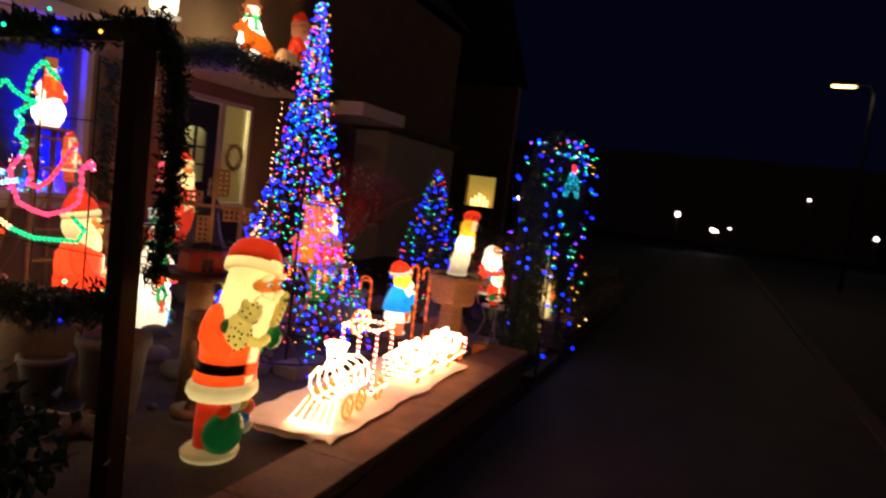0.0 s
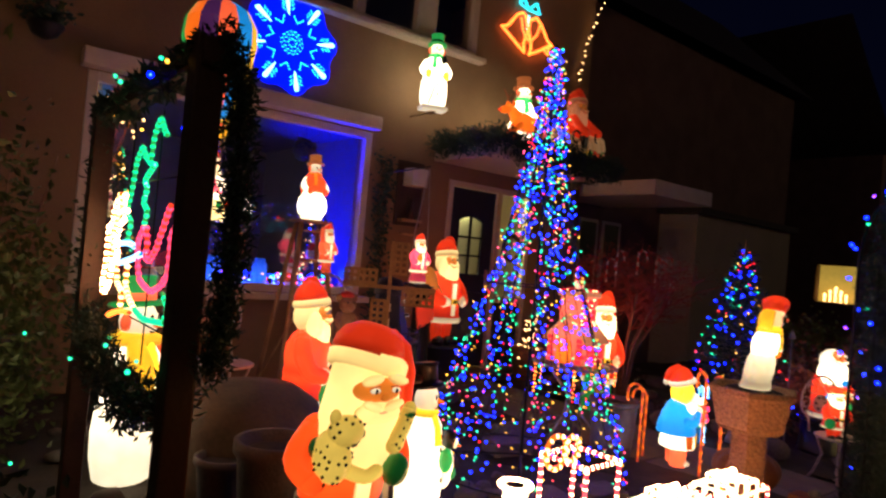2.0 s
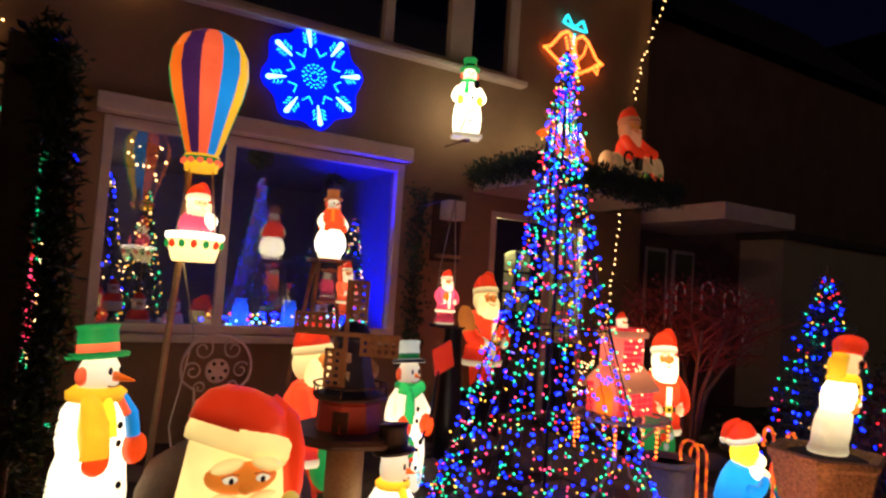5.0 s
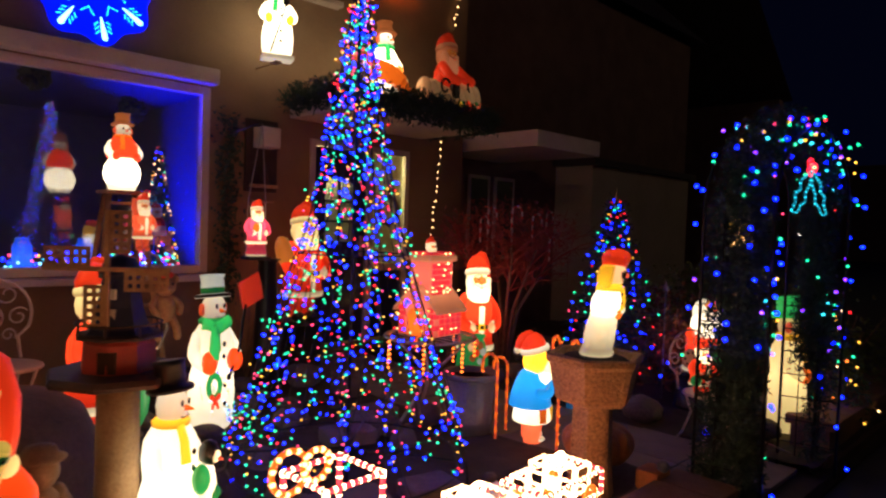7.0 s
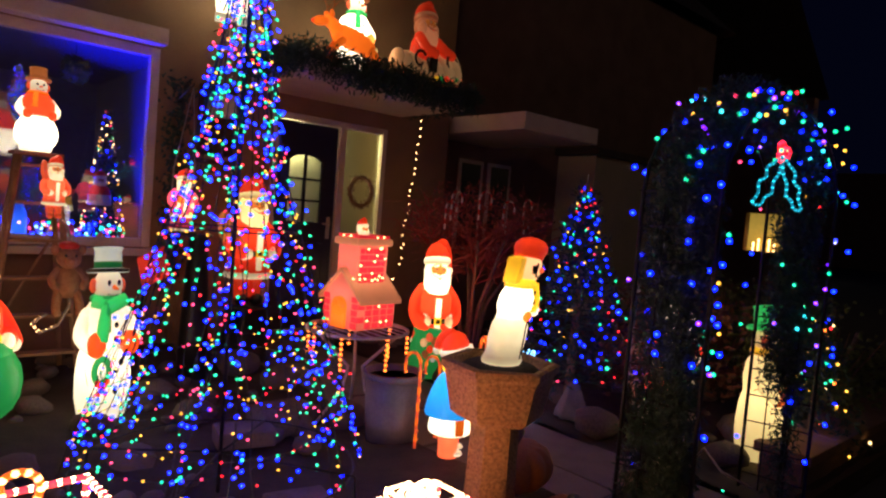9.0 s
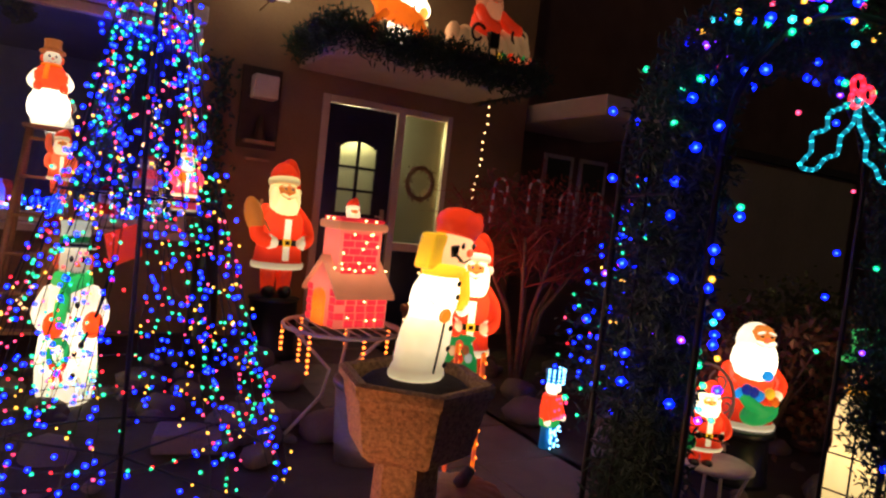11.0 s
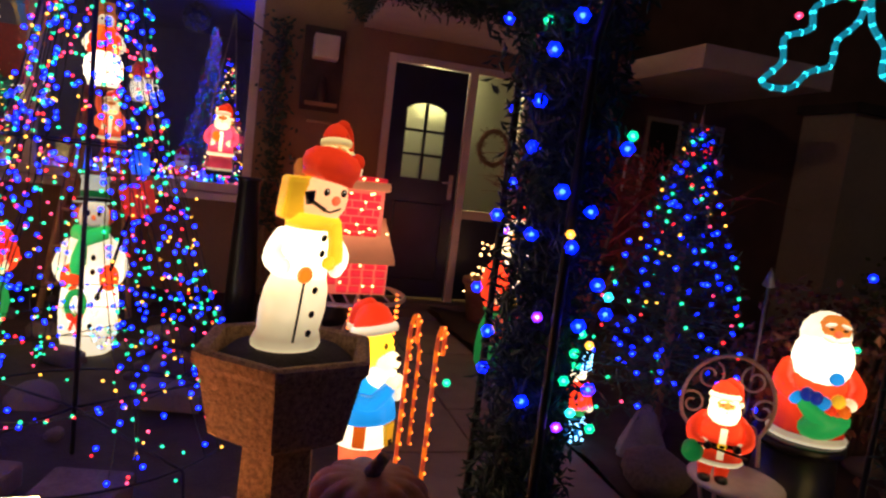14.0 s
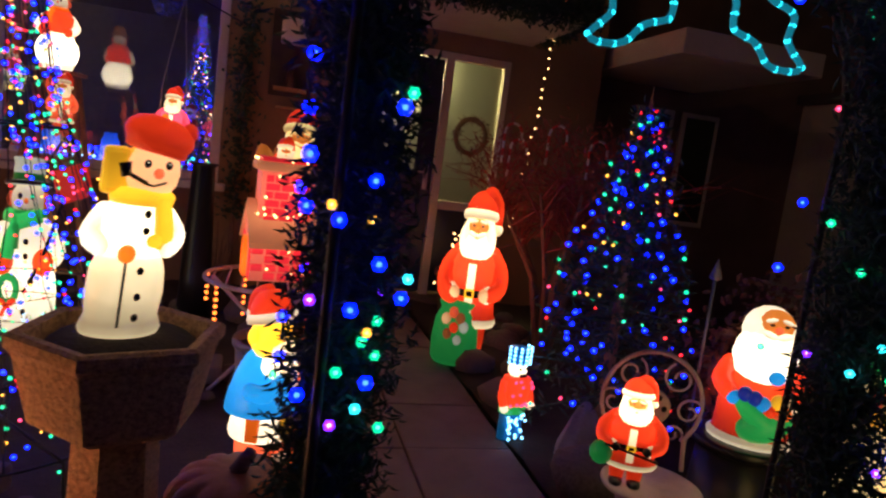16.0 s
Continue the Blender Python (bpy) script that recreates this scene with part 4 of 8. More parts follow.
        s.tube([(0.185, -0.085, 0.23), (0.185, -0.085 + 0.03 * q, 0.16)], 0.012, lit("red", "mid", 0.35), 6)
    rng = random.Random(14)
    for k in range(9):
        z, a = rng.uniform(0.05, 0.42), rng.uniform(-0.6, 1.3)
        line = [((0.172 + 0.02 * math.sin(9 * u)) * math.cos(a + u), 0.205 * math.sin(a + u), z + 0.06 * math.sin(11 * u + k)) for u in (0.08 * i - 0.5 for i in range(14))]
        s.tube(line, 0.0022, BLACK, 4)
        s.bulbs(along(line, 0.07), LED[rng.choice(("ice", "blue", "green", "warm"))], 0.006)
    placed(s, "snowman_figure", "glowing snowman figure with top hat and red shovel", (-2.78, 5.43, 0.05), 10, 0.96, wide=0.74)

    # snowman with a pipe, in the planter
    s = Shape()
    W, Y, R = lit("white", "mid", 0.45, 0.42), lit("yellow", "mid", 0.5, 0.6), lit("red", "mid", 0.6, 0.6)
    P = lit("pale", "mid", 0.6, 0.6)
    H = lit("snow", "high", 0.5, 0.3)
    s.lathe([(0.0, 0.0, W), (0.198, 0.0, W), (0.208, 0.02, W), (0.196, 0.055, W), (0.184, 0.08, W), (0.194, 0.18, W), (0.185, 0.28, W), (0.160, 0.345, H), (0.158, 0.37, H), (0.178, 0.43, H), (0.175, 0.50, H), (0.14, 0.565, H),
             (0.09, 0.60, H)], sx=0.9, seg=30)
    s.ball((0.02, 0.05, 0.71), (0.13, 0.135, 0.125), P)
    s.lathe([(0.10, 0, Y), (0.15, 0.015, Y), (0.155, 0.05, Y), (0.12, 0.08, Y)], (0.0, 0.02, 0.56), 0.95, 1.05, 22)
    s.box((-0.10, -0.185, 0.605), (0.05, -0.06, 0.80), Y, 0.025, None)
    s.ball((-0.05, 0.02, 0.70), (0.11, 0.135, 0.125), Y)
    s.tube([(0.10, 0.11, 0.60), (0.13, 0.13, 0.48), (0.13, 0.15, 0.40)], [0.04, 0.05, 0.045], Y, 10)
    s.lathe([(0.11, 0, R), (0.138, 0.008, R), (0.142, 0.035, R), (0.148, 0.045, R), (0.160, 0.068, R), (0.152, 0.105, R), (0.116, 0.136, R), (0.06, 0.152, R), (0.0, 0.155, R)], (0.0, 0.05, 0.785), 1, 1.10, 24, Euler((radians(-10), 0, 0)).to_matrix())
    s.ball((0.02, 0.20, 0.885), (0.05, 0.045, 0.04), R, (-25, 0, 0), 12, 8)
    for q in (-1, 1):
        s.ball((0.135, 0.06 + 0.05 * q, 0.745), (0.012, 0.018, 0.018), BLACK, u=10, w=6)
        s.ball((0.141, 0.06 + 0.05 * q, 0.75), (0.008, 0.006, 0.006), lit("snow", "mid"), u=6, w=4)
        limb(s, [(0.0, 0.15 * q, 0.52), (0.06, 0.20 * q, 0.44), (0.14, 0.16 * q, 0.40)], [0.05, 0.055, 0.045], H)
    s.ball((0.155, 0.065, 0.71), (0.025, 0.026, 0.022), lit("coral", "mid", 0.7, 0.7), u=10, w=8)
    s.tube([(0.135, -0.0 + 0.03 * 0, 0.665), (0.143, 0.05, 0.657), (0.135, 0.11, 0.675)], 0.005, BLACK, 6)
    s.tube([(0.14, 0.02, 0.665), (0.16, -0.07, 0.70), (0.16, -0.09, 0.715)], 0.009, BLACK, 8)
    s.tube([(0.16, -0.085, 0.69), (0.16, -0.095, 0.745)], [0.022, 0.03], BLACK, 10)
    s.tube([(0.19, -0.03, 0.055), (0.185, -0.03, 0.2), (0.175, -0.03, 0.34)], 0.008, BLACK, 6)
    s.ball((0.165, -0.03, 0.37), (0.04, 0.045, 0.04), lit("orange", "mid", 0.4, 0.6), u=12, w=8)
    for z, x in ((0.10, 0.203), (0.19, 0.196), (0.30, 0.175), (0.47, 0.165), (0.54, 0.15)):
        s.ball((x, 0.045, z), (0.012, 0.018, 0.018), BLACK, u=8, w=6)
    s.ball((0.17, 0.09, 0.43), (0.02, 0.04, 0.03), Y, u=10, w=6)
    s.v = [(x + 0.17 * z, y + 0.08 * z, z) for x, y, z in s.v]
    placed(s, "snowman_figure", "glowing snowman figure with pipe, yellow scarf and red cap", (-0.61, 6.335, 0.770), 16, 0.538, wide=0.79)

    # snowman holding a penguin
    s = snowman("high", BLACK, None, "yellow", "white", 0.4, cheeks=False, shape=1.15)
    s.ball((0.17, 0.13, 0.36), (0.08, 0.085, 0.14), lit("snow", "high", 0.4), u=14, w=10)
    s.ball((0.19, 0.15, 0.52), (0.07, 0.07, 0.068), BLACK)
    s.ball((0.24, 0.15, 0.51), (0.03, 0.04, 0.035), lit("white", "high"), u=10, w=6)
    s.tube([(0.26, 0.15, 0.50), (0.30, 0.15, 0.495)], [0.014, 0.003], lit("coral", "high"), 6)
    s.ball((0.21, 0.03, 0.42), (0.06, 0.065, 0.075), lit("green", "mid"), u=12, w=8)
    s.ball((0.23, 0.16, 0.32), (0.04, 0.05, 0.04), lit("green", "mid"), u=10, w=8)
    placed(s, "snowman_figure", "glowing white snowman figure hugging a small penguin", (-1.22, 4.56, 0.12), 34, 0.73, wide=0.74)

    # snowman on the house wall, on a bracket
    s = snowman("hot", lit("green", "dim", 0.9, 0.4), BLACK, "green", "yellow", 0.45, shape=1.1)
    s.tube([(0.17, 0.10, 0.70), (0.19, 0.03, 0.45), (0.18, -0.12, 0.04)], 0.010, BLACK, 6)
    s.box((-0.11, -0.21, -0.02), (0.17, 0.21, 0.03), lit("snow", "mid"), 0.012)
    s.ball((0.17, 0.08, 0.64), (0.03, 0.05, 0.055), BLACK, u=10, w=8)
    placed(s, "snowman_figure", "glowing snowman figure on a bracket on the house front", (-4.2, 6.63, 2.80), -20, 0.76, wide=0.85)
    br = Shape()
    br.tube([(-4.577, 6.63, 2.770), (-4.16, 6.63, 2.770)], 0.007, STUCCO, 8)
    br.box((-4.27, 6.60, 2.762), (-4.16, 6.66, 2.782), STUCCO, 0.004)
    br.thing("wall_bracket", "small ochre-painted bracket under the wall snowman", "bracket")

    # snowman with green top hat
    s = snowman("high", lit("green", "dim", 0.9, 0.7), lit("coral", "low", 0.9, 0.7), "yellow", "coral", 0.45, shape=1.05)
    s.tube([(0.10, 0.05, 0.69), (0.15, 0.09, 0.60), (0.165, 0.10, 0.50)], [0.03, 0.035, 0.035], lit("blue", "low"), 8)
    s.tube([(0.108, 0.03, 0.69), (0.155, 0.06, 0.60)], [0.02, 0.022], lit("coral", "low"), 8)
    s.lathe([(0.09, 0, lit("yellow", "low")), (0.135, 0.01, lit("yellow", "low")), (0.14, 0.045, lit("yellow", "low")), (0.105, 0.07, lit("yellow", "low"))], (0.005, 0, 0.655), 1.0, 1.05, 24)
    s.tube([(0.06, -0.10, 0.68), (0.12, -0.13, 0.58), (0.14, -0.14, 0.44)], [0.045, 0.07, 0.075], lit("yellow", "low"), 12)
    s.tube([(0.10, 0, 0.775), (0.21, 0.015, 0.762)], [0.024, 0.005], lit("orange", "low"), 10)
    for q in (-1, 1):
        s.ball((0.145, 0.135 * q, 0.44), (0.068, 0.068, 0.075), lit("scarlet", "low"), u=14, w=10)
    placed(s, "snowman_figure", "glowing snowman figure in green top hat and yellow scarf", (-2.42, 3.62, 0.075), 46, 1.02, wide=0.88)

    # snowman beyond the arch
    s = snowman("low", lit("green", "low", 0.9, 0.8), None, "yellow", "orange", 0.4, shape=1.0, body="cream")
    s.tube([(0.12, 0.27, 0.14), (0.10, 0.25, 0.66)], 0.014, lit("orange", "low"), 8)
    s.lathe([(0.05, 0, lit("yellow", "dim")), (0.075, 0.02, lit("yellow", "dim")), (0.055, 0.12, lit("orange", "low")), (0.02, 0.17, lit("orange", "low"))], (0.12, 0.27, 0.0), 0.6, 1, 12)
    limb(s, [(0.0, 0.15, 0.58), (0.04, 0.26, 0.48), (0.08, 0.27, 0.38)], [0.05, 0.055, 0.05], lit("cream", "low", 0.4))
    s.ball((0.10, 0.26, 0.50), (0.045, 0.045, 0.05), lit("orange", "low"), u=10, w=8)
    placed(s, "snowman_figure", "dim cream snowman figure in green hat by the garden arch", (-0.42, 8.45, 0.04), 15, 0.92, wide=0.85)

    # sitting santa seen from the side, with green bag of toys
    s = santa("mid", False, beard="cream", mitt="white", ce=0.55, wide=1.12, boots=False)
    bag(s, (0.14, 0.02, 0.24), (0.12, 0.16, 0.19), lit("green", "low", 0.4), "mid")
    s.lathe([(0.0, 0.0, BLACK), (0.16, 0.0, BLACK), (0.15, 0.03, BLACK), (0.0, 0.03, BLACK)])
    placed(s, "santa_figure", "glowing santa figure with a green sack of toys", (-2.82, 4.79, 0.06), 50, 1.01, wide=1.0)

    # tall santa by the door
    s = santa("low", True, beard="cream", mitt="white", ce=0.6, wide=1.1)
    s.ball((0.02, -0.235, 0.60), (0.09, 0.075, 0.15), lit("skin", "dim"), (20, 0, 0))
    s.tube([(0.10, -0.12, 0.5), (0.04, -0.2, 0.62), (-0.05, -0.16, 0.72)], 0.014, lit("brown", "dim"), 8)
    placed(s, "santa_figure", "tall santa figure with a brown sack beside the front door", (-3.95, 6.80, 0.46), 8, 1.03)

    # santa with green bag near the path
    s = santa("high", True, mitt="pale", ce=0.62, wide=1.0)
    G = lit("green", "dim", 0.3)
    s.lathe([(0.0, 0.0, G), (0.14, 0.0, G), (0.165, 0.03, G), (0.17, 0.14, G), (0.155, 0.26, G), (0.12, 0.33, G), (0.14, 0.37, G), (0.10, 0.385, G), (0.0, 0.38, G)], (0.10, -0.07, -0.01), 0.72, 1.0, 24)
    for c, y, z in (("pale", -0.13, 0.27), ("coral", -0.08, 0.31), ("brown", -0.03, 0.28), ("grey", 0.0, 0.23), ("red", -0.07, 0.22), ("brown", -0.11, 0.18), ("grey", -0.04, 0.15)):
        s.ball((0.205, y, z), (0.025, 0.035, 0.035), lit(c, "dim", 0.3), (20, 0, 0), 10, 8)
    limb(s, [(0.02, -0.19, 0.52), (0.11, -0.18, 0.43), (0.16, -0.12, 0.39)], [0.06, 0.055, 0.045], lit("red", "high", 0.62))
    placed(s, "santa_figure", "glowing santa figure holding a green sack beside the path", (-2.85, 7.92, 0.03), -24, 1.06, wide=0.82)

    # small bear figure in a blue coat and red cap
    s = Shape()
    W, R, Y, B = lit("snow", "high", 0.4), lit("red", "mid", 0.6, 0.6), lit("yellow", "high", 0.7, 0.6), lit("blue", "mid", 0.5, 0.7)
    C, O = lit("coral", "high", 0.3, 0.5), lit("orange", "mid", 0.6, 0.6)
    for q in (-1, 1):
        s.tube([(0.0, 0.09 * q, 0.0), (0, 0.09 * q, 0.10), (0, 0.085 * q, 0.22)], [0.085, 0.09, 0.10], C, 14)
        s.ball((0.06, 0.09 * q, 0.03), (0.075, 0.06, 0.03), W, u=12, w=6)
    s.lathe([(0.15, 0.17, W), (0.20, 0.185, W), (0.208, 0.215, W), (0.20, 0.26, W), (0.185, 0.33, W), (0.16, 0.36, W)], sx=0.95, seg=26)
    for a, mat in ((0, Y), (62, O), (-62, O)):
        s.box((0.172, -0.04, 0.195), (0.212, 0.04, 0.335), mat, 0.01, (0, 0, a), (0, 0, 0))
    s.box((0.20, -0.018, 0.20), (0.218, 0.018, 0.235), BLACK, 0.004)
    # cape, cut away below the chin
    s.lathe([(0.195, 0.325, B), (0.222, 0.33, B), (0.222, 0.35, B), (0.205, 0.43, B), (0.17, 0.53, B), (0.125, 0.62, B), (0.08, 0.67, B)], (-0.02, 0, 0), 0.98, 1.02, 26)
    s.ball((0.02, 0.0, 0.75), (0.132, 0.135, 0.14), Y)
    s.ball((0.13, 0.0, 0.69), (0.085, 0.09, 0.068), lit("white", "high", 0.6))
    s.ball((0.09, 0.0, 0.60), (0.10, 0.12, 0.08), lit("snow", "high", 0.6))
    s.ball((0.215, 0.0, 0.725), (0.022, 0.025, 0.018), BLACK, u=8, w=6)
    s.tube([(0.205, -0.035, 0.672), (0.218, 0.0, 0.662), (0.205, 0.035, 0.672)], 0.004, BLACK, 6)
    for q in (-1, 1):
        s.ball((0.14, 0.05 * q, 0.79), (0.012, 0.012, 0.02), BLACK, u=8, w=6)
        s.ball((0.0, 0.13 * q, 0.765), (0.04, 0.035, 0.05), Y, u=10, w=8)
        limb(s, [(0.05, 0.17 * q, 0.47), (0.14, 0.13 * q, 0.47), (0.19, 0.05 * q, 0.55)], [0.05, 0.05, 0.045], B if q < 0 else W)
        s.ball((0.20, 0.035 * q, 0.58), (0.045, 0.045, 0.045), lit("white", "high", 0.4), u=10, w=8)
    tip = Euler((0, radians(-14), 0)).to_matrix()
    s.lathe([(0.12, 0, W), (0.15, 0.008, W), (0.156, 0.03, W), (0.148, 0.055, W), (0.12, 0.06, W)], (0.015, 0, 0.83), 1, 1, 24, tip)
    s.lathe([(0.13, 0, R), (0.125, 0.05, R), (0.10, 0.105, R), (0.055, 0.14, R), (0.0, 0.15, R)], (0.0, 0, 0.87), 1, 1, 22, tip)
    limb(s, [(-0.05, 0.0, 0.99), (-0.13, 0.0, 0.95), (-0.165, 0.0, 0.87)], [0.05, 0.045, 0.032], R)
    s.ball((-0.17, 0.0, 0.845), 0.036, W, u=10, w=6)
    placed(s, "bear_figure", "glowing bear figure in blue cape and red cap", (-1.25, 6.69, 0.12), 45, 0.62)

    # small santa on the chair
    s = santa("high", True, robe="red", mitt="black", ce=0.72, wide=1.12)
    s.tube([(0.19, -0.2, 0.44), (0.19, 0, 0.40), (0.19, 0.2, 0.36)], 0.012, BLACK, 6)
    s.ball((0.15, -0.22, 0.34), (0.09, 0.09, 0.11), lit("green", "dim"), u=12, w=8)
    placed(s, "santa_figure", "small red santa figure sitting on the iron chair", (-0.742, 7.832, 0.300), -28, 0.352, group="small figures", wide=1.15)

    # stout santa behind the chair
    s = Shape()
    R, W, S = lit("red", "mid", 0.5, 0.6), lit("snow", "high", 0.6, 0.4), lit("skin", "mid", 0.7, 0.8)
    s.lathe([(0.0, 0.0, W), (0.30, 0.0, W), (0.31, 0.03, W), (0.28, 0.06, R), (0.27, 0.08, R), (0.26, 0.25, R), (0.25, 0.42, R), (0.19, 0.56, R), (0.10, 0.62, R)], sx=0.85, seg=28)
    s.ball((0.05, 0.0, 0.62), (0.20, 0.23, 0.25), W)
    s.ball((0.02, 0.0, 0.80), (0.17, 0.19, 0.18), W)
    s.ball((0.10, 0.02, 0.86), (0.11, 0.13, 0.11), S)
    for q in (-1, 1):
        s.ball((0.19, 0.02 + 0.055 * q, 0.90), (0.02, 0.045, 0.016), W, (-14 * q, 0, 0), 10, 6)
        s.ball((0.205, 0.02 + 0.05 * q, 0.872), (0.01, 0.018, 0.01), BLACK, u=8, w=6)
        s.ball((0.20, 0.02 + 0.05 * q, 0.80), (0.03, 0.06, 0.025), W, (16 * q, 0, 0), 10, 6)
        limb(s, [(0.0, 0.22 * q, 0.52), (0.08, 0.27 * q, 0.42), (0.17, 0.22 * q, 0.36)], [0.07, 0.08, 0.065], R)
        s.ball((0.2, 0.20 * q, 0.34), 0.055, lit("blue" if q < 0 else "white", "mid"), u=10, w=8)
    s.ball((0.215, 0.02, 0.84), (0.03, 0.03, 0.028), lit("coral", "mid", 0.7, 0.7), u=10, w=8)
    s.ball((0.235, 0.06, 0.52), (0.03, 0.06, 0.05), lit("blue", "low"), u=10, w=8)
    s.ball((0.19, 0.04, 0.17), (0.13, 0.20, 0.12), lit("green", "low", 0.3, 0.6), (20, 0, 0))
    limb(s, [(0.17, -0.19, 0.36), (0.23, -0.10, 0.27), (0.25, 0.03, 0.20), (0.22, 0.15, 0.20)], [0.03, 0.06, 0.07, 0.05], lit("green", "low", 0.3, 0.6))
    for c, y, z in (("navy", -0.13, 0.38), ("navy", -0.06, 0.36), ("blue", 0.0, 0.33), ("yellow", 0.10, 0.36), ("orange", 0.15, 0.29), ("red", 0.05, 0.28), ("coral", 0.09, 0.24)):
        s.ball((0.24, y, z), (0.05, 0.055, 0.055), lit(c, "low"), u=10, w=8)
    placed(s, "santa_figure", "stout glowing santa figure with a green sack of toys", (-1.065, 8.57, 0.32), -28, 0.56)

    # small mother figure on a swing
    s = santa("high", False, robe="pink", mitt="white", ce=0.5, wide=1.15, boots=False)
    s.lathe([(0.20, 0.0, lit("white", "mid")), (0.22, 0.03, lit("pink", "mid")), (0.17, 0.24, lit("pink", "mid"))], sx=0.9)
    s.ball((0.15, -0.08, 0.52), (0.06, 0.07, 0.09), lit("orange", "mid"), u=12, w=8)
    placed(s, "santa_figure", "small pink-robed santa figure hanging on cords", (-3.34, 6.01, 1.09), 0, 0.40, group="small figures")
    s = Shape()
    s.box((-3.42, 5.93, 1.06), (-3.26, 6.09, 1.085), BLACK, 0.004)
    for q in (-1, 1):
        s.tube([(-3.34, 6.01 + 0.08 * q, 1.075), (-3.34, 6.01 + 0.07 * q, 1.5), (-3.34, 6.04, 2.06)], 0.004, PALE_WIRE, 6)
    s.tube([(-4.57, 6.35, 2.12), (-3.34, 6.04, 2.08)], 0.006, DARK_IRON, 8)
    s.thing("cord_swing", "small black swing seat on pale cords", "swing")

    # climbers on the step ladder
    s = snowman("high", lit("brown", "dim", 0.9, 0.8), None, "orange", "red", 0.35, shape=1.1)
    s.lathe([(0.20, 0.42, lit("red", "mid", 0.5)), (0.215, 0.45, lit("red", "mid", 0.5)), (0.20, 0.60, lit("red", "mid", 0.5)), (0.12, 0.69, lit("red", "mid", 0.5))], sx=0.86)
    s.ball((0, 0, 0.22), (0.23, 0.25, 0.24), lit("snow", "hot", 0.2, 0.6))
    placed(s, "snowman_figure", "very bright snowman figure in red jacket on the ladder", (-3.82, 5.22, 1.53), 5, 0.54, group="small figures")
    s = santa("low", False, robe="coral", beard="white", mitt="white", ce=0.5, boots=False)
    limb(s, [(0.0, -0.13, 0.64), (0.06, -0.2, 0.75), (0.05, -0.2, 0.9)], [0.055, 0.055, 0.045], lit("coral", "low"))
    placed(s, "santa_figure", "small santa figure climbing the ladder", (-3.66, 5.31, 1.11), 10, 0.39, group="small figures")
    s = Shape()
    F = TAN_FUR
    s.ball((0, 0, 0.10), (0.075, 0.08, 0.10), F)
    s.ball((0.02, 0, 0.25), (0.065, 0.075, 0.065), F)
    s.ball((0.075, 0, 0.235), (0.035, 0.035, 0.028), SKIN_UNLIT, u=10, w=6)
    for q in (-1, 1):
        s.ball((0.0, 0.075 * q, 0.30), (0.018, 0.03, 0.035), F, u=8, w=6)
        s.ball((0.075, 0.03 * q, 0.27), 0.009, BLACK, u=6, w=4)
        limb(s, [(0.0, 0.06 * q, 0.17), (0.04, 0.10 * q, 0.12), (0.07, 0.08 * q, 0.08)], 0.024, F)
        limb(s, [(0.0, 0.05 * q, 0.05), (0.05, 0.07 * q, -0.03), (0.07, 0.07 * q, -0.08)], 0.028, F)
    s.ball((0.0, 0.0, 0.325), (0.06, 0.065, 0.03), RED_UNLIT, u=10, w=6)
    placed(s, "bear_figure", "small tan plush bear hanging from a light cord", (-3.32, 5.34, 0.64), 0, 1.0, group="small figures")
    s = Shape()
    cord = [(-3.75, 5.38, 1.10), (-3.52, 5.36, 1.08), (-3.40, 5.36, 1.02), (-3.34, 5.35, 0.93), (-3.33, 5.34, 0.8), (-3.32, 5.36, 0.6), (-3.30, 5.30, 0.48), (-3.30, 5.20, 0.44), (-3.3, 5.16, 0.5), (-3.32, 5.24, 0.55)]
    s.tube(cord, 0.010, PALE_WIRE, 8)
    s.bulbs(along(cord, 0.028), LED["warm"], 0.010)
    s.thing("cane_light", "short glowing rope light hanging from the ladder", "rope light")

    # on the porch canopy: fawn, snowman, sleigh rider
    s = Shape()
    O, D = lit("orange", "low", 0.6, 0.6), lit("brown", "low", 0.6, 0.6)
    s.tube([(0, -0.20, 0.27), (0, -0.12, 0.29), (0, 0.0, 0.27), (0, 0.12, 0.25), (0, 0.20, 0.21), (0, 0.24, 0.18)], [0.05, 0.085, 0.095, 0.085, 0.075, 0.03], O, 14)
    s.tube([(0.0, -0.15, 0.30), (0.01, -0.24, 0.36), (0.02, -0.30, 0.37)], [0.07, 0.05, 0.05], O, 12)
    s.ball((0.03, -0.36, 0.345), (0.045, 0.085, 0.042), O, (12, 0, 0), 12, 8)
    s.ball((0.03, -0.44, 0.33), (0.018, 0.018, 0.016), lit("red", "mid"), u=8, w=6)
    for q in (-1, 1):
        s.ball((0.02 + 0.045 * q, -0.27, 0.42), (0.016, 0.03, 0.035), O, (30, 0, 20 * q), 8, 6)
        s.tube([(0.03 * q, -0.28, 0.40), (0.06 * q, -0.25, 0.50), (0.09 * q, -0.29, 0.58)], [0.013, 0.010, 0.006], D, 6)
        s.tube([(0.06 * q, -0.255, 0.48), (0.07 * q, -0.19, 0.55)], [0.009, 0.005], D, 6)
        limb(s, [(0.045 * q, -0.13, 0.23), (0.05 * q, -0.22, 0.13), (0.05 * q, -0.15, 0.02)], [0.038, 0.026, 0.018], O)
        limb(s, [(0.045 * q, 0.19, 0.20), (0.05 * q, 0.27, 0.13), (0.05 * q, 0.33, 0.02)], [0.05, 0.030, 0.020], O)
    s.ball((0, 0.26, 0.23), (0.02, 0.04, 0.025), lit("cream", "low"), (25, 0, 0), 8, 6)
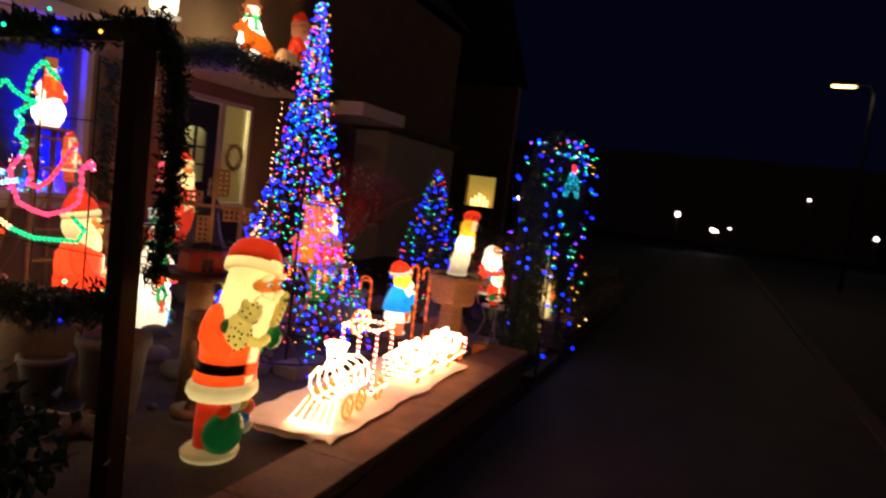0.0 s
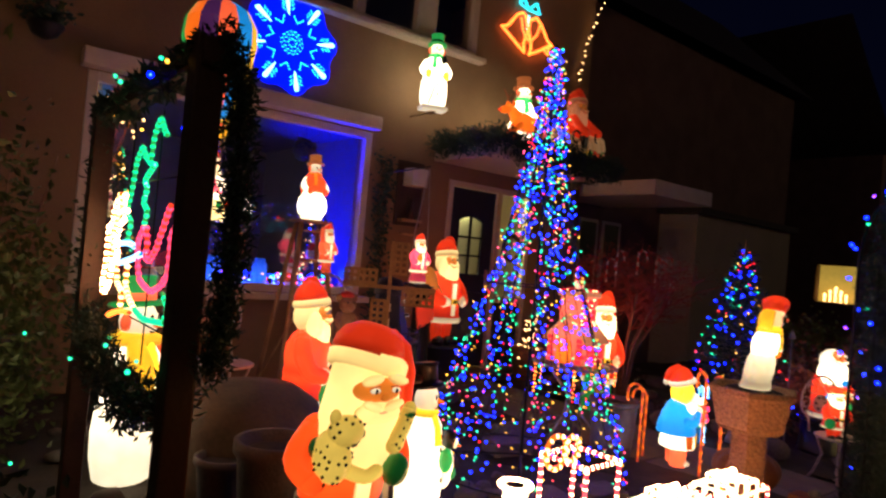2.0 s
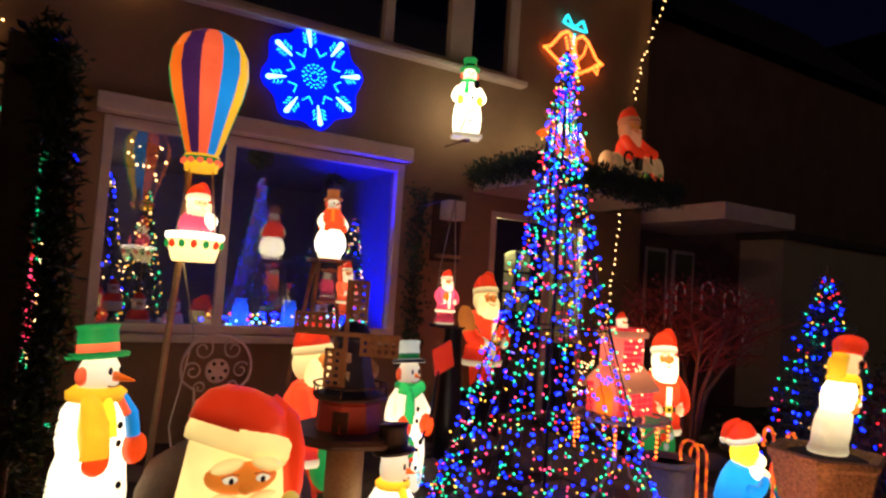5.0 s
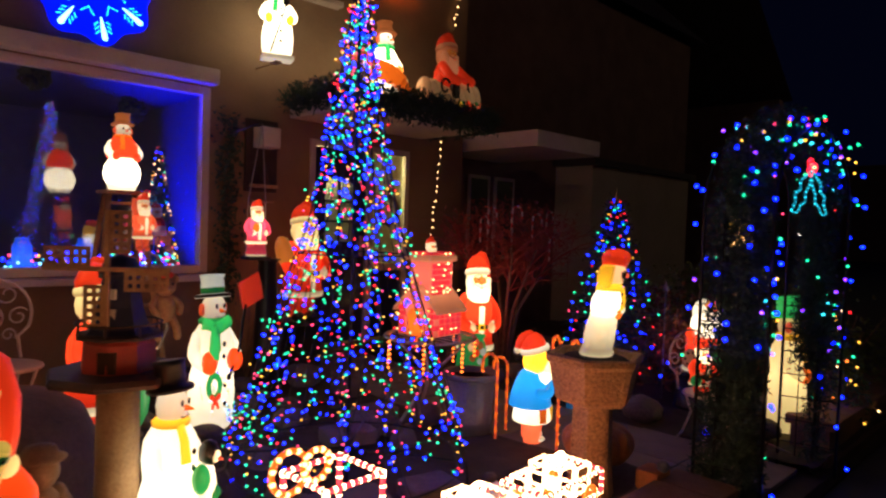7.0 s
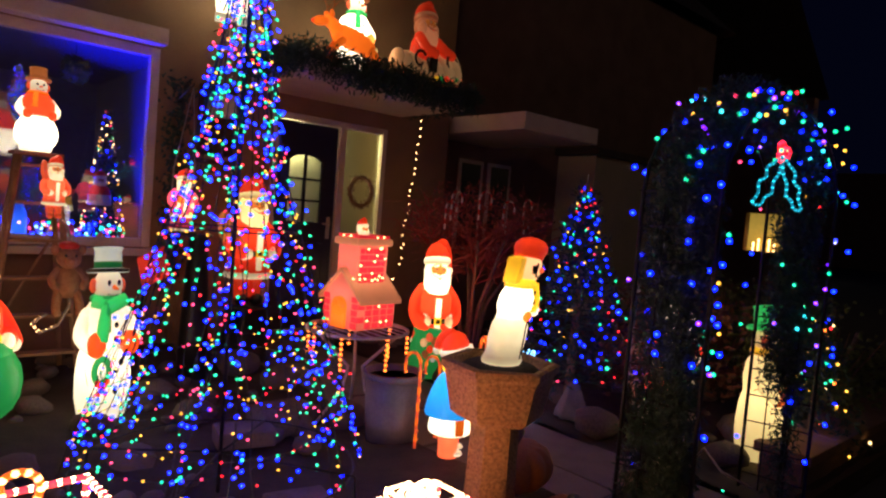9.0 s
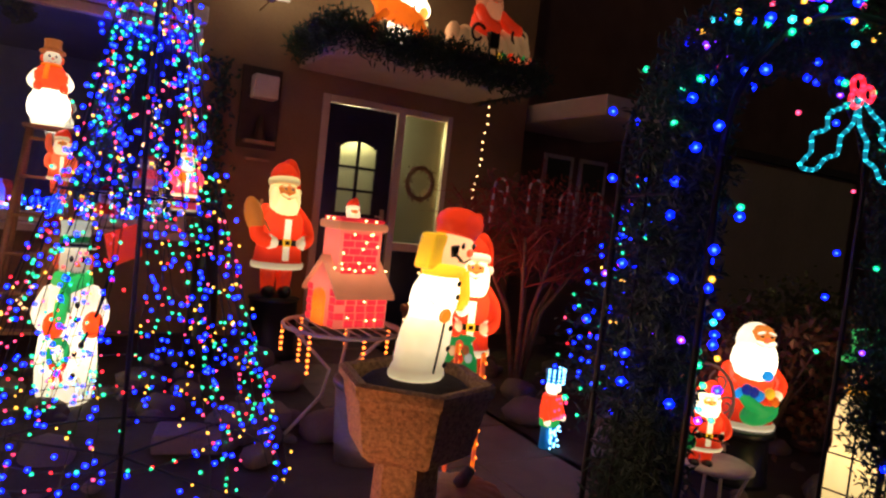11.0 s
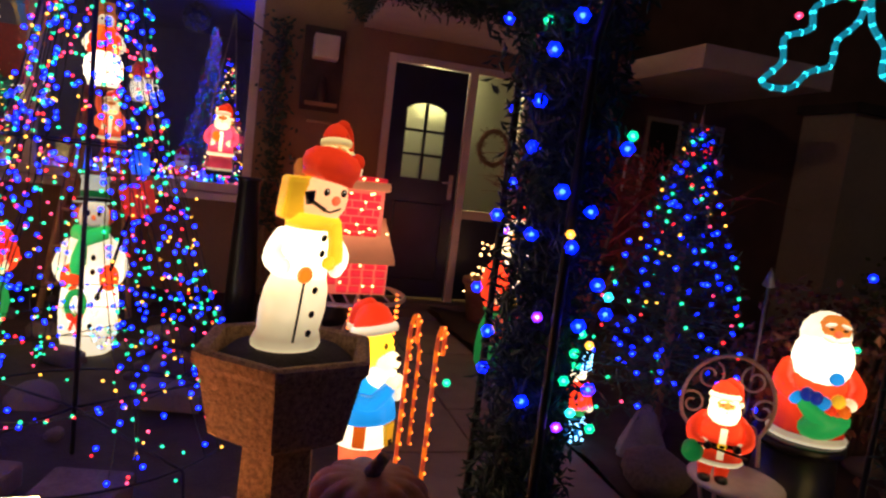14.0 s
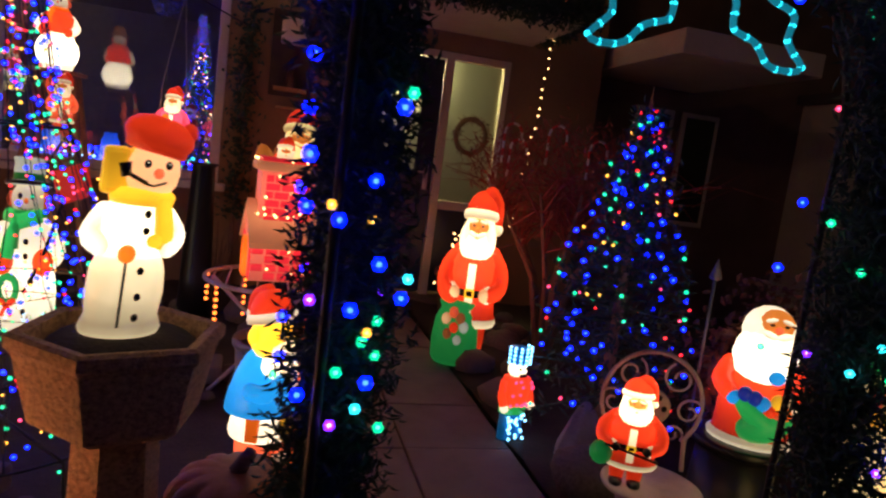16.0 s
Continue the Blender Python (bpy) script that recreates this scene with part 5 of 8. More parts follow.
    placed(s, "reindeer_figure", "orange glowing reindeer figure on the porch canopy", (-3.72, 7.50, 2.51), 0, 1.0, group="porch figures")
    s = snowman("hot", lit("brown", "dim", 0.9, 0.8), None, "green", "skin", 0.45, shape=1.05)
    s.ball((0.16, -0.1, 0.35), (0.07, 0.16, 0.09), lit("brown", "low", 0.4, 0.7))
    placed(s, "snowman_figure", "glowing snowman figure on the porch canopy", (-4.0, 7.70, 2.51), 0, 0.84, group="porch figures")
    s = Shape()
    Wd, R = lit("pale", "faint", 0.4, 0.7), lit("red", "soft", 0.6, 0.7)
    # hull: a deep shell, high at the back and curled at the prow
    hull = [(-0.36, 0.20, 0.10), (-0.28, 0.17, 0.16), (-0.14, 0.15, 0.15), (0.02, 0.15, 0.15), (0.16, 0.17, 0.17), (0.28, 0.21, 0.20), (0.38, 0.26, 0.19), (0.44, 0.30, 0.10)]
    for (y, z, r), (y2, z2, r2) in zip(hull, hull[1:]):
        s.tube([(0, y, z), (0, y2, z2)], [r, r2], Wd, 16)
    s.ball((0, 0.42, 0.31), (0.10, 0.08, 0.12), Wd)
    s.ball((0, -0.36, 0.21), (0.10, 0.06, 0.12), Wd)
    for c, r, t0 in (((-0.20, 0.24), 0.085, 0.6), ((0.28, 0.30), 0.10, 2.2)):
        s.tube([(0.165, c[0] + r * (1 - 0.5 * u) * math.cos(t0 + 5.2 * u), c[1] + r * (1 - 0.5 * u) * math.sin(t0 + 5.2 * u)) for u in (k / 20 for k in range(21))], 0.013, BLACK, 8)
    s.tube([(0.12, -0.40, 0.10), (0.14, -0.25, 0.03), (0.15, 0.0, 0.02), (0.15, 0.25, 0.02), (0.13, 0.42, 0.09), (0.11, 0.48, 0.18)], 0.018, lit("coral", "low", 0.1, 0.6), 8)
    s.ball((0.0, 0.0, 0.36), (0.13, 0.16, 0.20), R)
    limb(s, [(0.05, 0.13, 0.46), (0.13, 0.20, 0.38), (0.15, 0.26, 0.36)], [0.06, 0.055, 0.05], R)
    limb(s, [(0.05, -0.12, 0.46), (0.14, -0.10, 0.36), (0.16, 0.0, 0.33)], [0.06, 0.055, 0.05], R)
    s.box((0.10, -0.06, 0.16), (0.175, 0.05, 0.30), BLACK, 0.02)
    for c, y, z in (("green", 0.12, 0.11), ("red", 0.20, 0.13), ("coral", 0.28, 0.12), ("green", 0.33, 0.16), ("yellow", 0.06, 0.10)):
        s.ball((0.155, y, z), (0.035, 0.04, 0.04), lit(c, "dim", 0.2, 0.7), u=10, w=8)
    santa_head(s, 0.50, 1.0, "soft", "red", "tan")
    placed(s, "sleigh_figure", "red rider in a pale sleigh figure on the porch canopy", (-3.80, 8.36, 2.51), 6, 1.02, group="porch figures")

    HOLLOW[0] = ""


figures()


# ---- light tree, firs, arches ----
# blue drawn larger, for the glow that spreads round it
BULB_SIZE = {"blue": 1.3, "green": 1.02, "red": 0.85, "pink": 0.85, "yellow": 0.85}
MIX = ["blue"] * 9 + ["green"] * 6 + ["red"] * 2 + ["pink"] * 3 + ["yellow"] * 3
FIR_MIX = ["blue"] * 12 + ["green"] * 3 + ["red"] * 2 + ["pink"] * 2 + ["yellow"]


def bulbs_by_colour(s, points, rng, mix, r):
    for colour in sorted(set(mix)):
        k = r * BULB_SIZE.get(colour, 1.0)
        spots = [Vector(p) for p, c in points if c == colour]
        s.bulbs(spots, LED[colour], k * (1.15 if colour in TIP else 1.0))
        if colour in TIP:
            s.bulbs(spots, TIP[colour], k * 0.42)


def bulb_parts(parent, points, r):
    """Each small lamp by itself: a clear halo shell round a hot core, one mesh a colour."""
    made = {}
    for p, colour in points:
        if colour not in made:
            s, k = Shape(), r * BULB_SIZE.get(colour, 1.0)
            s.bulbs([(0, 0, 0)], LED[colour], k * 1.15)
            if colour in TIP:
                s.bulbs([(0, 0, 0)], TIP[colour], k * 0.42)
            made[colour] = s.mesh("bulb")
        ob = new("bulb", made[colour])
        ob.parent = parent
        ob.matrix_basis = Matrix.Translation(p)


def light_tree():
    rng = random.Random(7)
    base, top, low, radius = Vector((-1.63, 5.64, 0)), 2.62, 0.16, 0.62
    tree = holder("light_tree", "cone of coloured light strings round a black pole", "light tree", base)
    s = Shape()
    s.tube([(0, 0, 0.0), (0, 0, 2.66)], 0.009, DARK_IRON, 8)
    s.part("pole", tree)
    s = Shape()
    s.tube([(radius * 0.97 * math.cos(t), radius * 0.97 * math.sin(t), low - 0.02) for t in (2 * math.pi * i / 40 for i in range(40))], 0.005, DARK_IRON, 6, True)
    s.part("hoop", tree, "black wire ground hoop")
    s = Shape()
    s.tube([(0.275 * math.cos(t), 0.275 * math.sin(t), 1.2) for t in (2 * math.pi * i / 30 for i in range(30))], 0.004, DARK_IRON, 6, True)
    s.part("hoop", tree, "black wire hoop at half height")
    for k in range(4):
        s = Shape()
        t = math.pi / 4 + k * math.pi / 2
        s.tube([(radius * math.cos(t), radius * math.sin(t), low - 0.02), (0, 0, low + 0.03)], 0.006, DARK_IRON, 6)
        s.tube([(radius * math.cos(t), radius * math.sin(t), low - 0.02), (radius * 1.02 * math.cos(t), radius * 1.02 * math.sin(t), 0.0)], 0.006, DARK_IRON, 6)
        s.part("foot", tree, "black wire strut")
    n = 32

    def spread(u):
        """The cone's radius at u from the tip (0) to the ground hoop (1): drawn in at half height."""
        steps = ((0.0, 0.03), (0.25, 0.175), (0.5, 0.36), (0.75, 0.68), (1.0, 1.02))
        for (a, b), (c, d) in zip(steps, steps[1:]):
            if u <= c:
                return radius * (b + (d - b) * (u - a) / (c - a))
        return radius * 1.02

    for k in range(n):
        a0 = 2 * math.pi * (k + rng.uniform(-0.3, 0.3)) / n
        twist = rng.uniform(-0.5, 0.5)
        line = []
        for i in range(31):
            u = i / 30
            z = top - (top - low) * u
            r = spread(u) + 0.025 * u * noise.noise(Vector((k * 3.1, u * 6, 0)))
            a = a0 + twist * u + 0.10 * noise.noise(Vector((k * 5.3, u * 7, 4)))
            line.append((r * math.cos(a), r * math.sin(a), z))
        s = Shape()
        s.tube(line, 0.0022, WIRE, 4)
        pts = []
        for p in along(line, 0.050 + 0.012 * rng.random()):
            inward = rng.uniform(0.62, 1.0) if rng.random() < 0.4 else 1.0
            pts.append((Vector((p.x * inward, p.y * inward, p.z)) + Vector((rng.gauss(0, 0.020), rng.gauss(0, 0.020), rng.gauss(0, 0.016))), rng.choice(MIX)))
        bulbs_by_colour(s, pts, rng, MIX, 0.0066)
        s.part("light_string", tree, "string of coloured bulbs")
    for k in range(3):
        a0, z0, z1 = rng.uniform(0, 6), low + 0.05 + 0.1 * k, low + 0.3 + 0.12 * k
        line = []
        for i in range(60):
            u = i / 59
            z = z0 + (z1 - z0) * u + 0.05 * math.sin(9 * u + k)
            r = spread((top - z) / (top - low))
            line.append((r * math.cos(a0 + 6.2 * u), r * math.sin(a0 + 6.2 * u), z))
        s = Shape()
        s.tube(line, 0.0022, WIRE, 4)
        bulbs_by_colour(s, [(p, rng.choice(MIX)) for p in along(line, 0.07)], rng, MIX, 0.0061)
        s.part("light_string", tree, "string of coloured bulbs")
    s = Shape()
    spots = []
    for _ in range(26):
        a, r = rng.uniform(0, 6.28), 0.75 * rng.random() ** 0.5
        spots.append((Vector((r * math.cos(a), r * math.sin(a), 0.075)), rng.choice(MIX)))
    bulbs_by_colour(s, spots, rng, MIX, 0.0062)
    s.part("ground_lights", tree, "loose coloured bulbs lying on the soil")


def fir_tree():
    rng = random.Random(8)
    tree = holder("fir_tree", "dark young fir tree hung with coloured bulbs", "tree", (-1.70, 8.28, 0.0))
    s = Shape()
    s.tube([(0, 0, 0.0), (0.01, 0, 0.6), (0, 0, 1.58)], [0.035, 0.028, 0.006], BARK, 8)
    s.part("trunk", tree)
    s = Shape()
    spots, bulbs = [], []
    for k in range(120):
        z = 0.22 + 1.34 * (k / 120)
        reach = 0.50 * (1 - (z - 0.22) / 1.42) ** 0.95 * rng.uniform(0.75, 1.1)
        a = k * 2.4 + rng.uniform(-0.3, 0.3)
        tip = Vector((reach * math.cos(a), reach * math.sin(a), z - 0.10 * reach + 0.05))
        root = Vector((0, 0, z))
        s.tube([root, tip], [0.008, 0.003], NEEDLE, 4)
        for _ in range(26):
            u = rng.random() ** 0.7
            spots.append(root.lerp(tip, u) + Vector((rng.gauss(0, 0.03), rng.gauss(0, 0.03), rng.gauss(0, 0.025))))
        for u in (0.98, 0.6):
            if rng.random() < (0.98 if u > 0.9 else 0.7):
                bulbs.append((root.lerp(tip, u) + Vector((0, 0, 0.02)), rng.choice(FIR_MIX)))
    s.blades(spots, 0.055, NEEDLE, rng, 0.12)
    s.part("crown", tree, "dark green needled crown")
    bulb_parts(tree, bulbs, 0.0092)
    s = Shape()
    s.tube([(0, 0, 1.56), (0, 0, 1.61)], [0.02, 0.012], WHITE_UNLIT, 8)
    s.tube([(0, 0, 1.61), (0, 0, 1.72)], [0.012, 0.002], BRONZE, 8)
    s.part("tree_top", tree, "small pale tree topper")


def garden_arch():
    rng = random.Random(31)
    arch = holder("garden_arch", "metal garden arch wrapped in dark garland and bulbs", "arch")
    mix = ["blue"] * 9 + ["green"] * 5 + ["violet"] * 2 + ["yellow"] * 1 + ["pink"] * 1 + ["red"] * 1 + ["aqua"] * 2
    rails = []
    for x in (-0.30, 0.02):
        line = [(x, 6.755, -0.05), (x, 6.755, 0.8), (x, 6.755, 1.5)]
        for i in range(1, 12):
            t = math.pi * i / 12
            line.append((x, 7.357 - 0.60 * math.cos(t), 1.5 + 0.42 * math.sin(t)))
        line += [(x, 7.96, 1.5), (x, 7.96, 0.8), (x, 7.96, -0.05)]
        s = Shape()
        s.tube(line, 0.009, DARK_IRON, 8)
        s.part("rail", arch, "thin black iron rail")
        rails.append(line)
    for y in (6.755, 7.96):
        s = Shape()
        for k in range(11):
            z = 0.1 + 0.14 * k
            s.tube([(-0.30, y, z), (0.02, y, z + 0.02)], 0.004, DARK_IRON, 6)
        s.tube([(-0.20, y, -0.03), (-0.20, y, 1.5)], 0.004, DARK_IRON, 6)
        s.tube([(-0.08, y, -0.03), (-0.08, y, 1.5)], 0.004, DARK_IRON, 6)
        s.part("lattice", arch, "black wire lattice side")
    # greenery
    for name, line, count, r in (("garland", [(-0.06, 6.76, 0.1), (-0.08, 6.775, 0.9), (-0.06, 6.775, 1.5)], 5200, 0.095), ("garland", [(-0.24, 6.82, 0.0), (-0.20, 6.83, 0.9), (-0.22, 6.82, 1.5)], 4600, 0.115),
                                 ("garland", [(-0.13, 7.357 - 0.60 * math.cos(math.pi * i / 12), 1.5 + 0.42 * math.sin(math.pi * i / 12)) for i in range(13)], 7000, 0.14),
                                 ("garland", [(-0.14, 7.96, 0.62), (-0.14, 7.96, 1.1), (-0.14, 7.96, 1.5)], 5000, 0.12), ("garland", [(-0.1, 7.96, 0.02), (-0.1, 7.96, 0.65)], 700, 0.08)):
        garland(line, r, int(count * 1.5), rng, NEEDLE, 0.034).part(name, arch, "dark green artificial fir garland")
    pts = []
    for line in rails:
        for p in along(line, 0.21):
            if p.z > 0.75 or rng.random() < 0.25:
                a = rng.uniform(-1.9, 1.9)
                d = Vector((0.085 * math.cos(a) if p.x > -0.1 else -0.05, 0.065 * math.sin(a), rng.gauss(0, 0.04)))
                pts.append((p + d, rng.choice(mix)))
    for k in range(20):
        y = 6.795 if k % 2 else 7.96
        pts.append((Vector((rng.uniform(-0.1, 0.06), y + rng.gauss(0, 0.042), rng.choice((rng.gauss(1.08, 0.10), rng.gauss(1.25, 0.25))))), rng.choice(mix)))
    for k in range(14):
        pts.append((Vector((rng.uniform(-0.2, 0.06), 7.95 + rng.gauss(0, 0.07), rng.uniform(0.45, 1.5))), rng.choice(mix)))
    for k in range(18):
        pts.append((Vector((rng.uniform(-0.28, 0.08), rng.uniform(6.85, 7.85), rng.uniform(1.66, 1.92))), rng.choice(mix)))
    for k in range(38):
        t = math.pi * rng.random()
        pts.append((Vector((rng.uniform(-0.34, 0.06), 7.357 - 0.64 * math.cos(t), 1.52 + 0.46 * math.sin(t))), rng.choice(mix)))
    for k in range(46):
        t = math.pi * rng.uniform(0.12, 0.88)
        d = rng.uniform(0.9, 1.14)
        pts.append((Vector((rng.uniform(-0.16, 0.08), 7.357 - 0.60 * d * math.cos(t), 1.5 + 0.44 * d * math.sin(t))), rng.choice(["green", "green", "blue", "blue", "yellow", "aqua", "violet"])))
    for k in range(24):
        a, z = rng.uniform(0, 6.28), rng.choice((rng.uniform(0.3, 1.55), rng.gauss(1.05, 0.16)))
        pts.append((Vector((-0.13 + 0.17 * math.cos(a), 6.80 + 0.105 * math.sin(a), z)), rng.choice(mix)))
    bulb_parts(arch, pts, 0.009)
    # rope light holly hanging in the arch
    holly = holder("holly_light", "rope light holly sprig with red berries", "rope light", (-0.01, 7.34, 1.705), -7)
    def rounded(points, n=6):
        """A closed smooth curve through the points."""
        out, m = [], len(points)
        for i in range(m):
            p0, p1, p2, p3 = (Vector(points[(i + j - 1) % m]) for j in range(4))
            for k in range(n):
                u = k / n
                out.append(0.5 * (2 * p1 + (p2 - p0) * u + (2 * p0 - 5 * p1 + 4 * p2 - p3) * u * u + (3 * p1 - p0 - 3 * p2 + p3) * u ** 3))
        return out
    for q in (-1, 1):
        shape = ((0, 0), (0.07, -0.045), (0.135, -0.085), (0.135, -0.145), (0.20, -0.18), (0.195, -0.245), (0.24, -0.31), (0.165, -0.315), (0.12, -0.262), (0.065, -0.235), (0.06, -0.165), (0.01, -0.10))
        leaf = rounded([(0.0, q * (u * 0.80 + 0.006), w * 0.68) for u, w in shape])
        s = Shape()
        fine = along(leaf + leaf[:1], 0.012)
        s.tube(fine, 0.0058, lit("teal", "dim", 0.5, 0.9), 8, True)
        s.bulbs(along(leaf + leaf[:1], 0.027), LED["aqua"], 0.0070)
        s.part("leaf", holly, "turquoise rope light leaf")
    for k in range(3):
        s = Shape()
        a = 2.1 * k
        ring = [(0.0, 0.030 * math.cos(a) + 0.022 * math.cos(t), 0.02 + 0.024 * math.sin(a) + 0.022 * math.sin(t)) for t in (2 * math.pi * i / 14 for i in range(14))]
        s.tube(ring, 0.007, LED["red"], 6, True)
        s.bulbs(ring[::3], LED["pink"], 0.0075)
        s.part("berry", holly, "glowing red berry")
    s = Shape()
    s.tube([(0, 0, 0.05), (-0.06, 0, 0.2)], 0.003, WIRE, 4)
    s.part("hanger", holly)


def left_pergola():
    rng = random.Random(41)
    per = holder("garland_frame", "dark wooden frame draped with fir garland", "pergola")
    one_box("post", (-0.79, 3.29, -0.05), (-0.71, 3.37, 1.86), POST_WOOD, per, "dark stained post", 0.006)
    one_box("post", (-2.14, 3.29, -0.05), (-2.06, 3.37, 1.86), POST_WOOD, per, "dark stained post", 0.006)
    one_box("beam", (-2.2, 3.3, 1.78), (-0.68, 3.36, 1.85), POST_WOOD, per, "dark stained beam", 0.006)
    garland([(-0.66, 3.39, 0.95), (-0.64, 3.41, 1.3), (-0.65, 3.40, 1.7), (-0.71, 3.36, 1.88)], 0.048, 3000, rng, NEEDLE, 0.034).part("garland", per, "dark fir garland")
    garland([(-2.15, 3.33, 1.83), (-1.8, 3.33, 1.80), (-1.45, 3.33, 1.84), (-1.1, 3.33, 1.80), (-0.75, 3.33, 1.84)], 0.052, 2800, rng, NEEDLE, 0.045).part("garland", per, "dark fir garland")
    garland([(-2.1, 3.33, 1.0), (-2.12, 3.33, 1.45), (-2.1, 3.33, 1.85)], 0.05, 900, rng, NEEDLE, 0.045).part("garland", per, "dark fir garland")
    garland([(-2.1, 3.33, 0.95), (-1.7, 3.33, 0.78), (-1.2, 3.34, 0.74), (-0.8, 3.34, 0.84)], 0.085, 3000, rng, NEEDLE, 0.045).part("garland", per, "dark fir garland")
    pts = [(Vector((rng.uniform(-2.1, -0.65), 3.33 + rng.gauss(0, 0.06), rng.choice((1.8, 0.8)) + rng.gauss(0, 0.06))), rng.choice(["green", "blue", "green", "yellow"])) for _ in range(16)]
    s = Shape()
    bulbs_by_colour(s, pts, rng, MIX, 0.008)
    s.part("bulbs", per, "a few small coloured bulbs")
    # rope light picture in the frame: fir, sleigh, runner
    sign = holder("sleigh_light", "rope light sleigh and fir picture in the frame", "rope light", (0, 3.36, 0))
    fir = [(-1.6, 1.28), (-1.57, 1.35), (-1.66, 1.38), (-1.6, 1.48), (-1.57, 1.58), (-1.5, 1.63), (-1.45, 1.59), (-1.37, 1.56), (-1.31, 1.55)]
    fir_top = [(-1.37, 1.56), (-1.36, 1.63), (-1.33, 1.68), (-1.28, 1.71), (-1.24, 1.67), (-1.19, 1.64)]
    fir_side = [(-1.31, 1.55), (-1.43, 1.5), (-1.38, 1.47), (-1.42, 1.42), (-1.35, 1.39), (-1.38, 1.34)]
    sleigh = [(-1.38, 1.33), (-1.44, 1.28), (-1.42, 1.21), (-1.38, 1.15), (-1.3, 1.13), (-1.21, 1.12), (-1.1, 1.15), (-1.04, 1.19), (-1.03, 1.26), (-1.04, 1.31), (-0.99, 1.35), (-0.97, 1.32), (-1.03, 1.33)]
    seat = [(-1.34, 1.33), (-1.31, 1.27), (-1.33, 1.23), (-1.27, 1.22), (-1.2, 1.26), (-1.14, 1.33), (-1.1, 1.38), (-1.07, 1.41)]
    deer_back = [(-1.82, 1.43), (-1.86, 1.39), (-1.88, 1.34), (-1.95, 1.32), (-1.94, 1.23), (-1.95, 1.16), (-1.98, 1.09), (-1.95, 1.04)]
    deer_front = [(-1.7, 1.45), (-1.64, 1.4), (-1.67, 1.36), (-1.74, 1.34), (-1.79, 1.28), (-1.74, 1.22), (-1.83, 1.15), (-1.85, 1.09), (-1.92, 1.05)]
    leg = [(-1.74, 1.21), (-1.74, 1.16), (-1.71, 1.11), (-1.61, 1.08), (-1.62, 1.03)]
    hoof = [(-1.56, 1.18), (-1.57, 1.11), (-1.5, 1.07), (-1.41, 1.04)]
    antler = [(-1.84, 1.42), (-1.79, 1.46), (-1.75, 1.41), (-1.70, 1.46), (-1.68, 1.40), (-1.80, 1.38), (-1.88, 1.30), (-1.82, 1.24), (-1.88, 1.16)]
    rein = [(-1.77, 1.26), (-1.58, 1.27), (-1.47, 1.26)]
    lower_rein = [(-1.88, 1.19), (-1.66, 1.19), (-1.47, 1.22), (-1.37, 1.24)]
    runner = [(-1.41, 1.04), (-1.28, 1.02), (-1.15, 1.03), (-1.03, 1.04), (-1.0, 1.09), (-1.07, 1.13)]
    ground = [(-1.8, 0.97), (-1.72, 0.99), (-1.6, 1.01), (-1.46, 1.02)]
    for name, line, colour, glow_c in (("fir_outline", fir, "green", "green"), ("fir_outline", fir_top, "green", "green"), ("fir_outline", fir_side, "green", "green"), ("sleigh_outline", sleigh, "pink", "pink"), ("sleigh_outline", seat, "pink", "red"),
                                       ("deer_outline", deer_back, "white", "orange"), ("deer_outline", deer_front, "white", "orange"), ("deer_outline", leg, "warm", "orange"), ("deer_outline", hoof, "warm", "orange"), ("deer_outline", antler, "warm", "orange"),
                                       ("rein_outline", rein, "ice", "blue"), ("rein_outline", lower_rein, "ice", "blue"), ("runner_outline", runner, "green", "green"), ("ground_outline", ground, "amber", "red")):
        pts = [(x, 0, z) for x, z in line]
        s = Shape()
        s.tube(pts, 0.0075, lit(glow_c, "mid", 0.5, 0.9), 6)
        s.bulbs(along(pts, 0.029), LED[colour], 0.0112)
        if colour in TIP:
            s.bulbs(along(pts, 0.031), TIP[colour], 0.0055)
        s.part(name, sign, "")
    s = Shape()
    for x in (-1.7, -1.3, -1.0):
        s.tube([(x, 0.012, 0.86), (x, 0.012, 1.74)], 0.003, DARK_IRON, 4)
    s.tube([(-1.9, 0.012, 1.0), (-0.9, 0.012, 1.0)], 0.003, DARK_IRON, 4)
    s.tube([(-1.7, 0.012, 1.5), (-1.0, 0.012, 1.5)], 0.003, DARK_IRON, 4)
    s.part("wire_frame", sign, "thin black wire frame")


# ---- furniture and ornaments ----
def scroll(centre, r, turns, start, flip=1, n=26):
    y, z = centre
    return [(0, y + flip * (r * (1 - u * 0.72)) * math.cos(start + turns * 6.28 * u), z + (r * (1 - u * 0.72)) * math.sin(start + turns * 6.28 * u)) for u in (i / (n - 1) for i in range(n))]


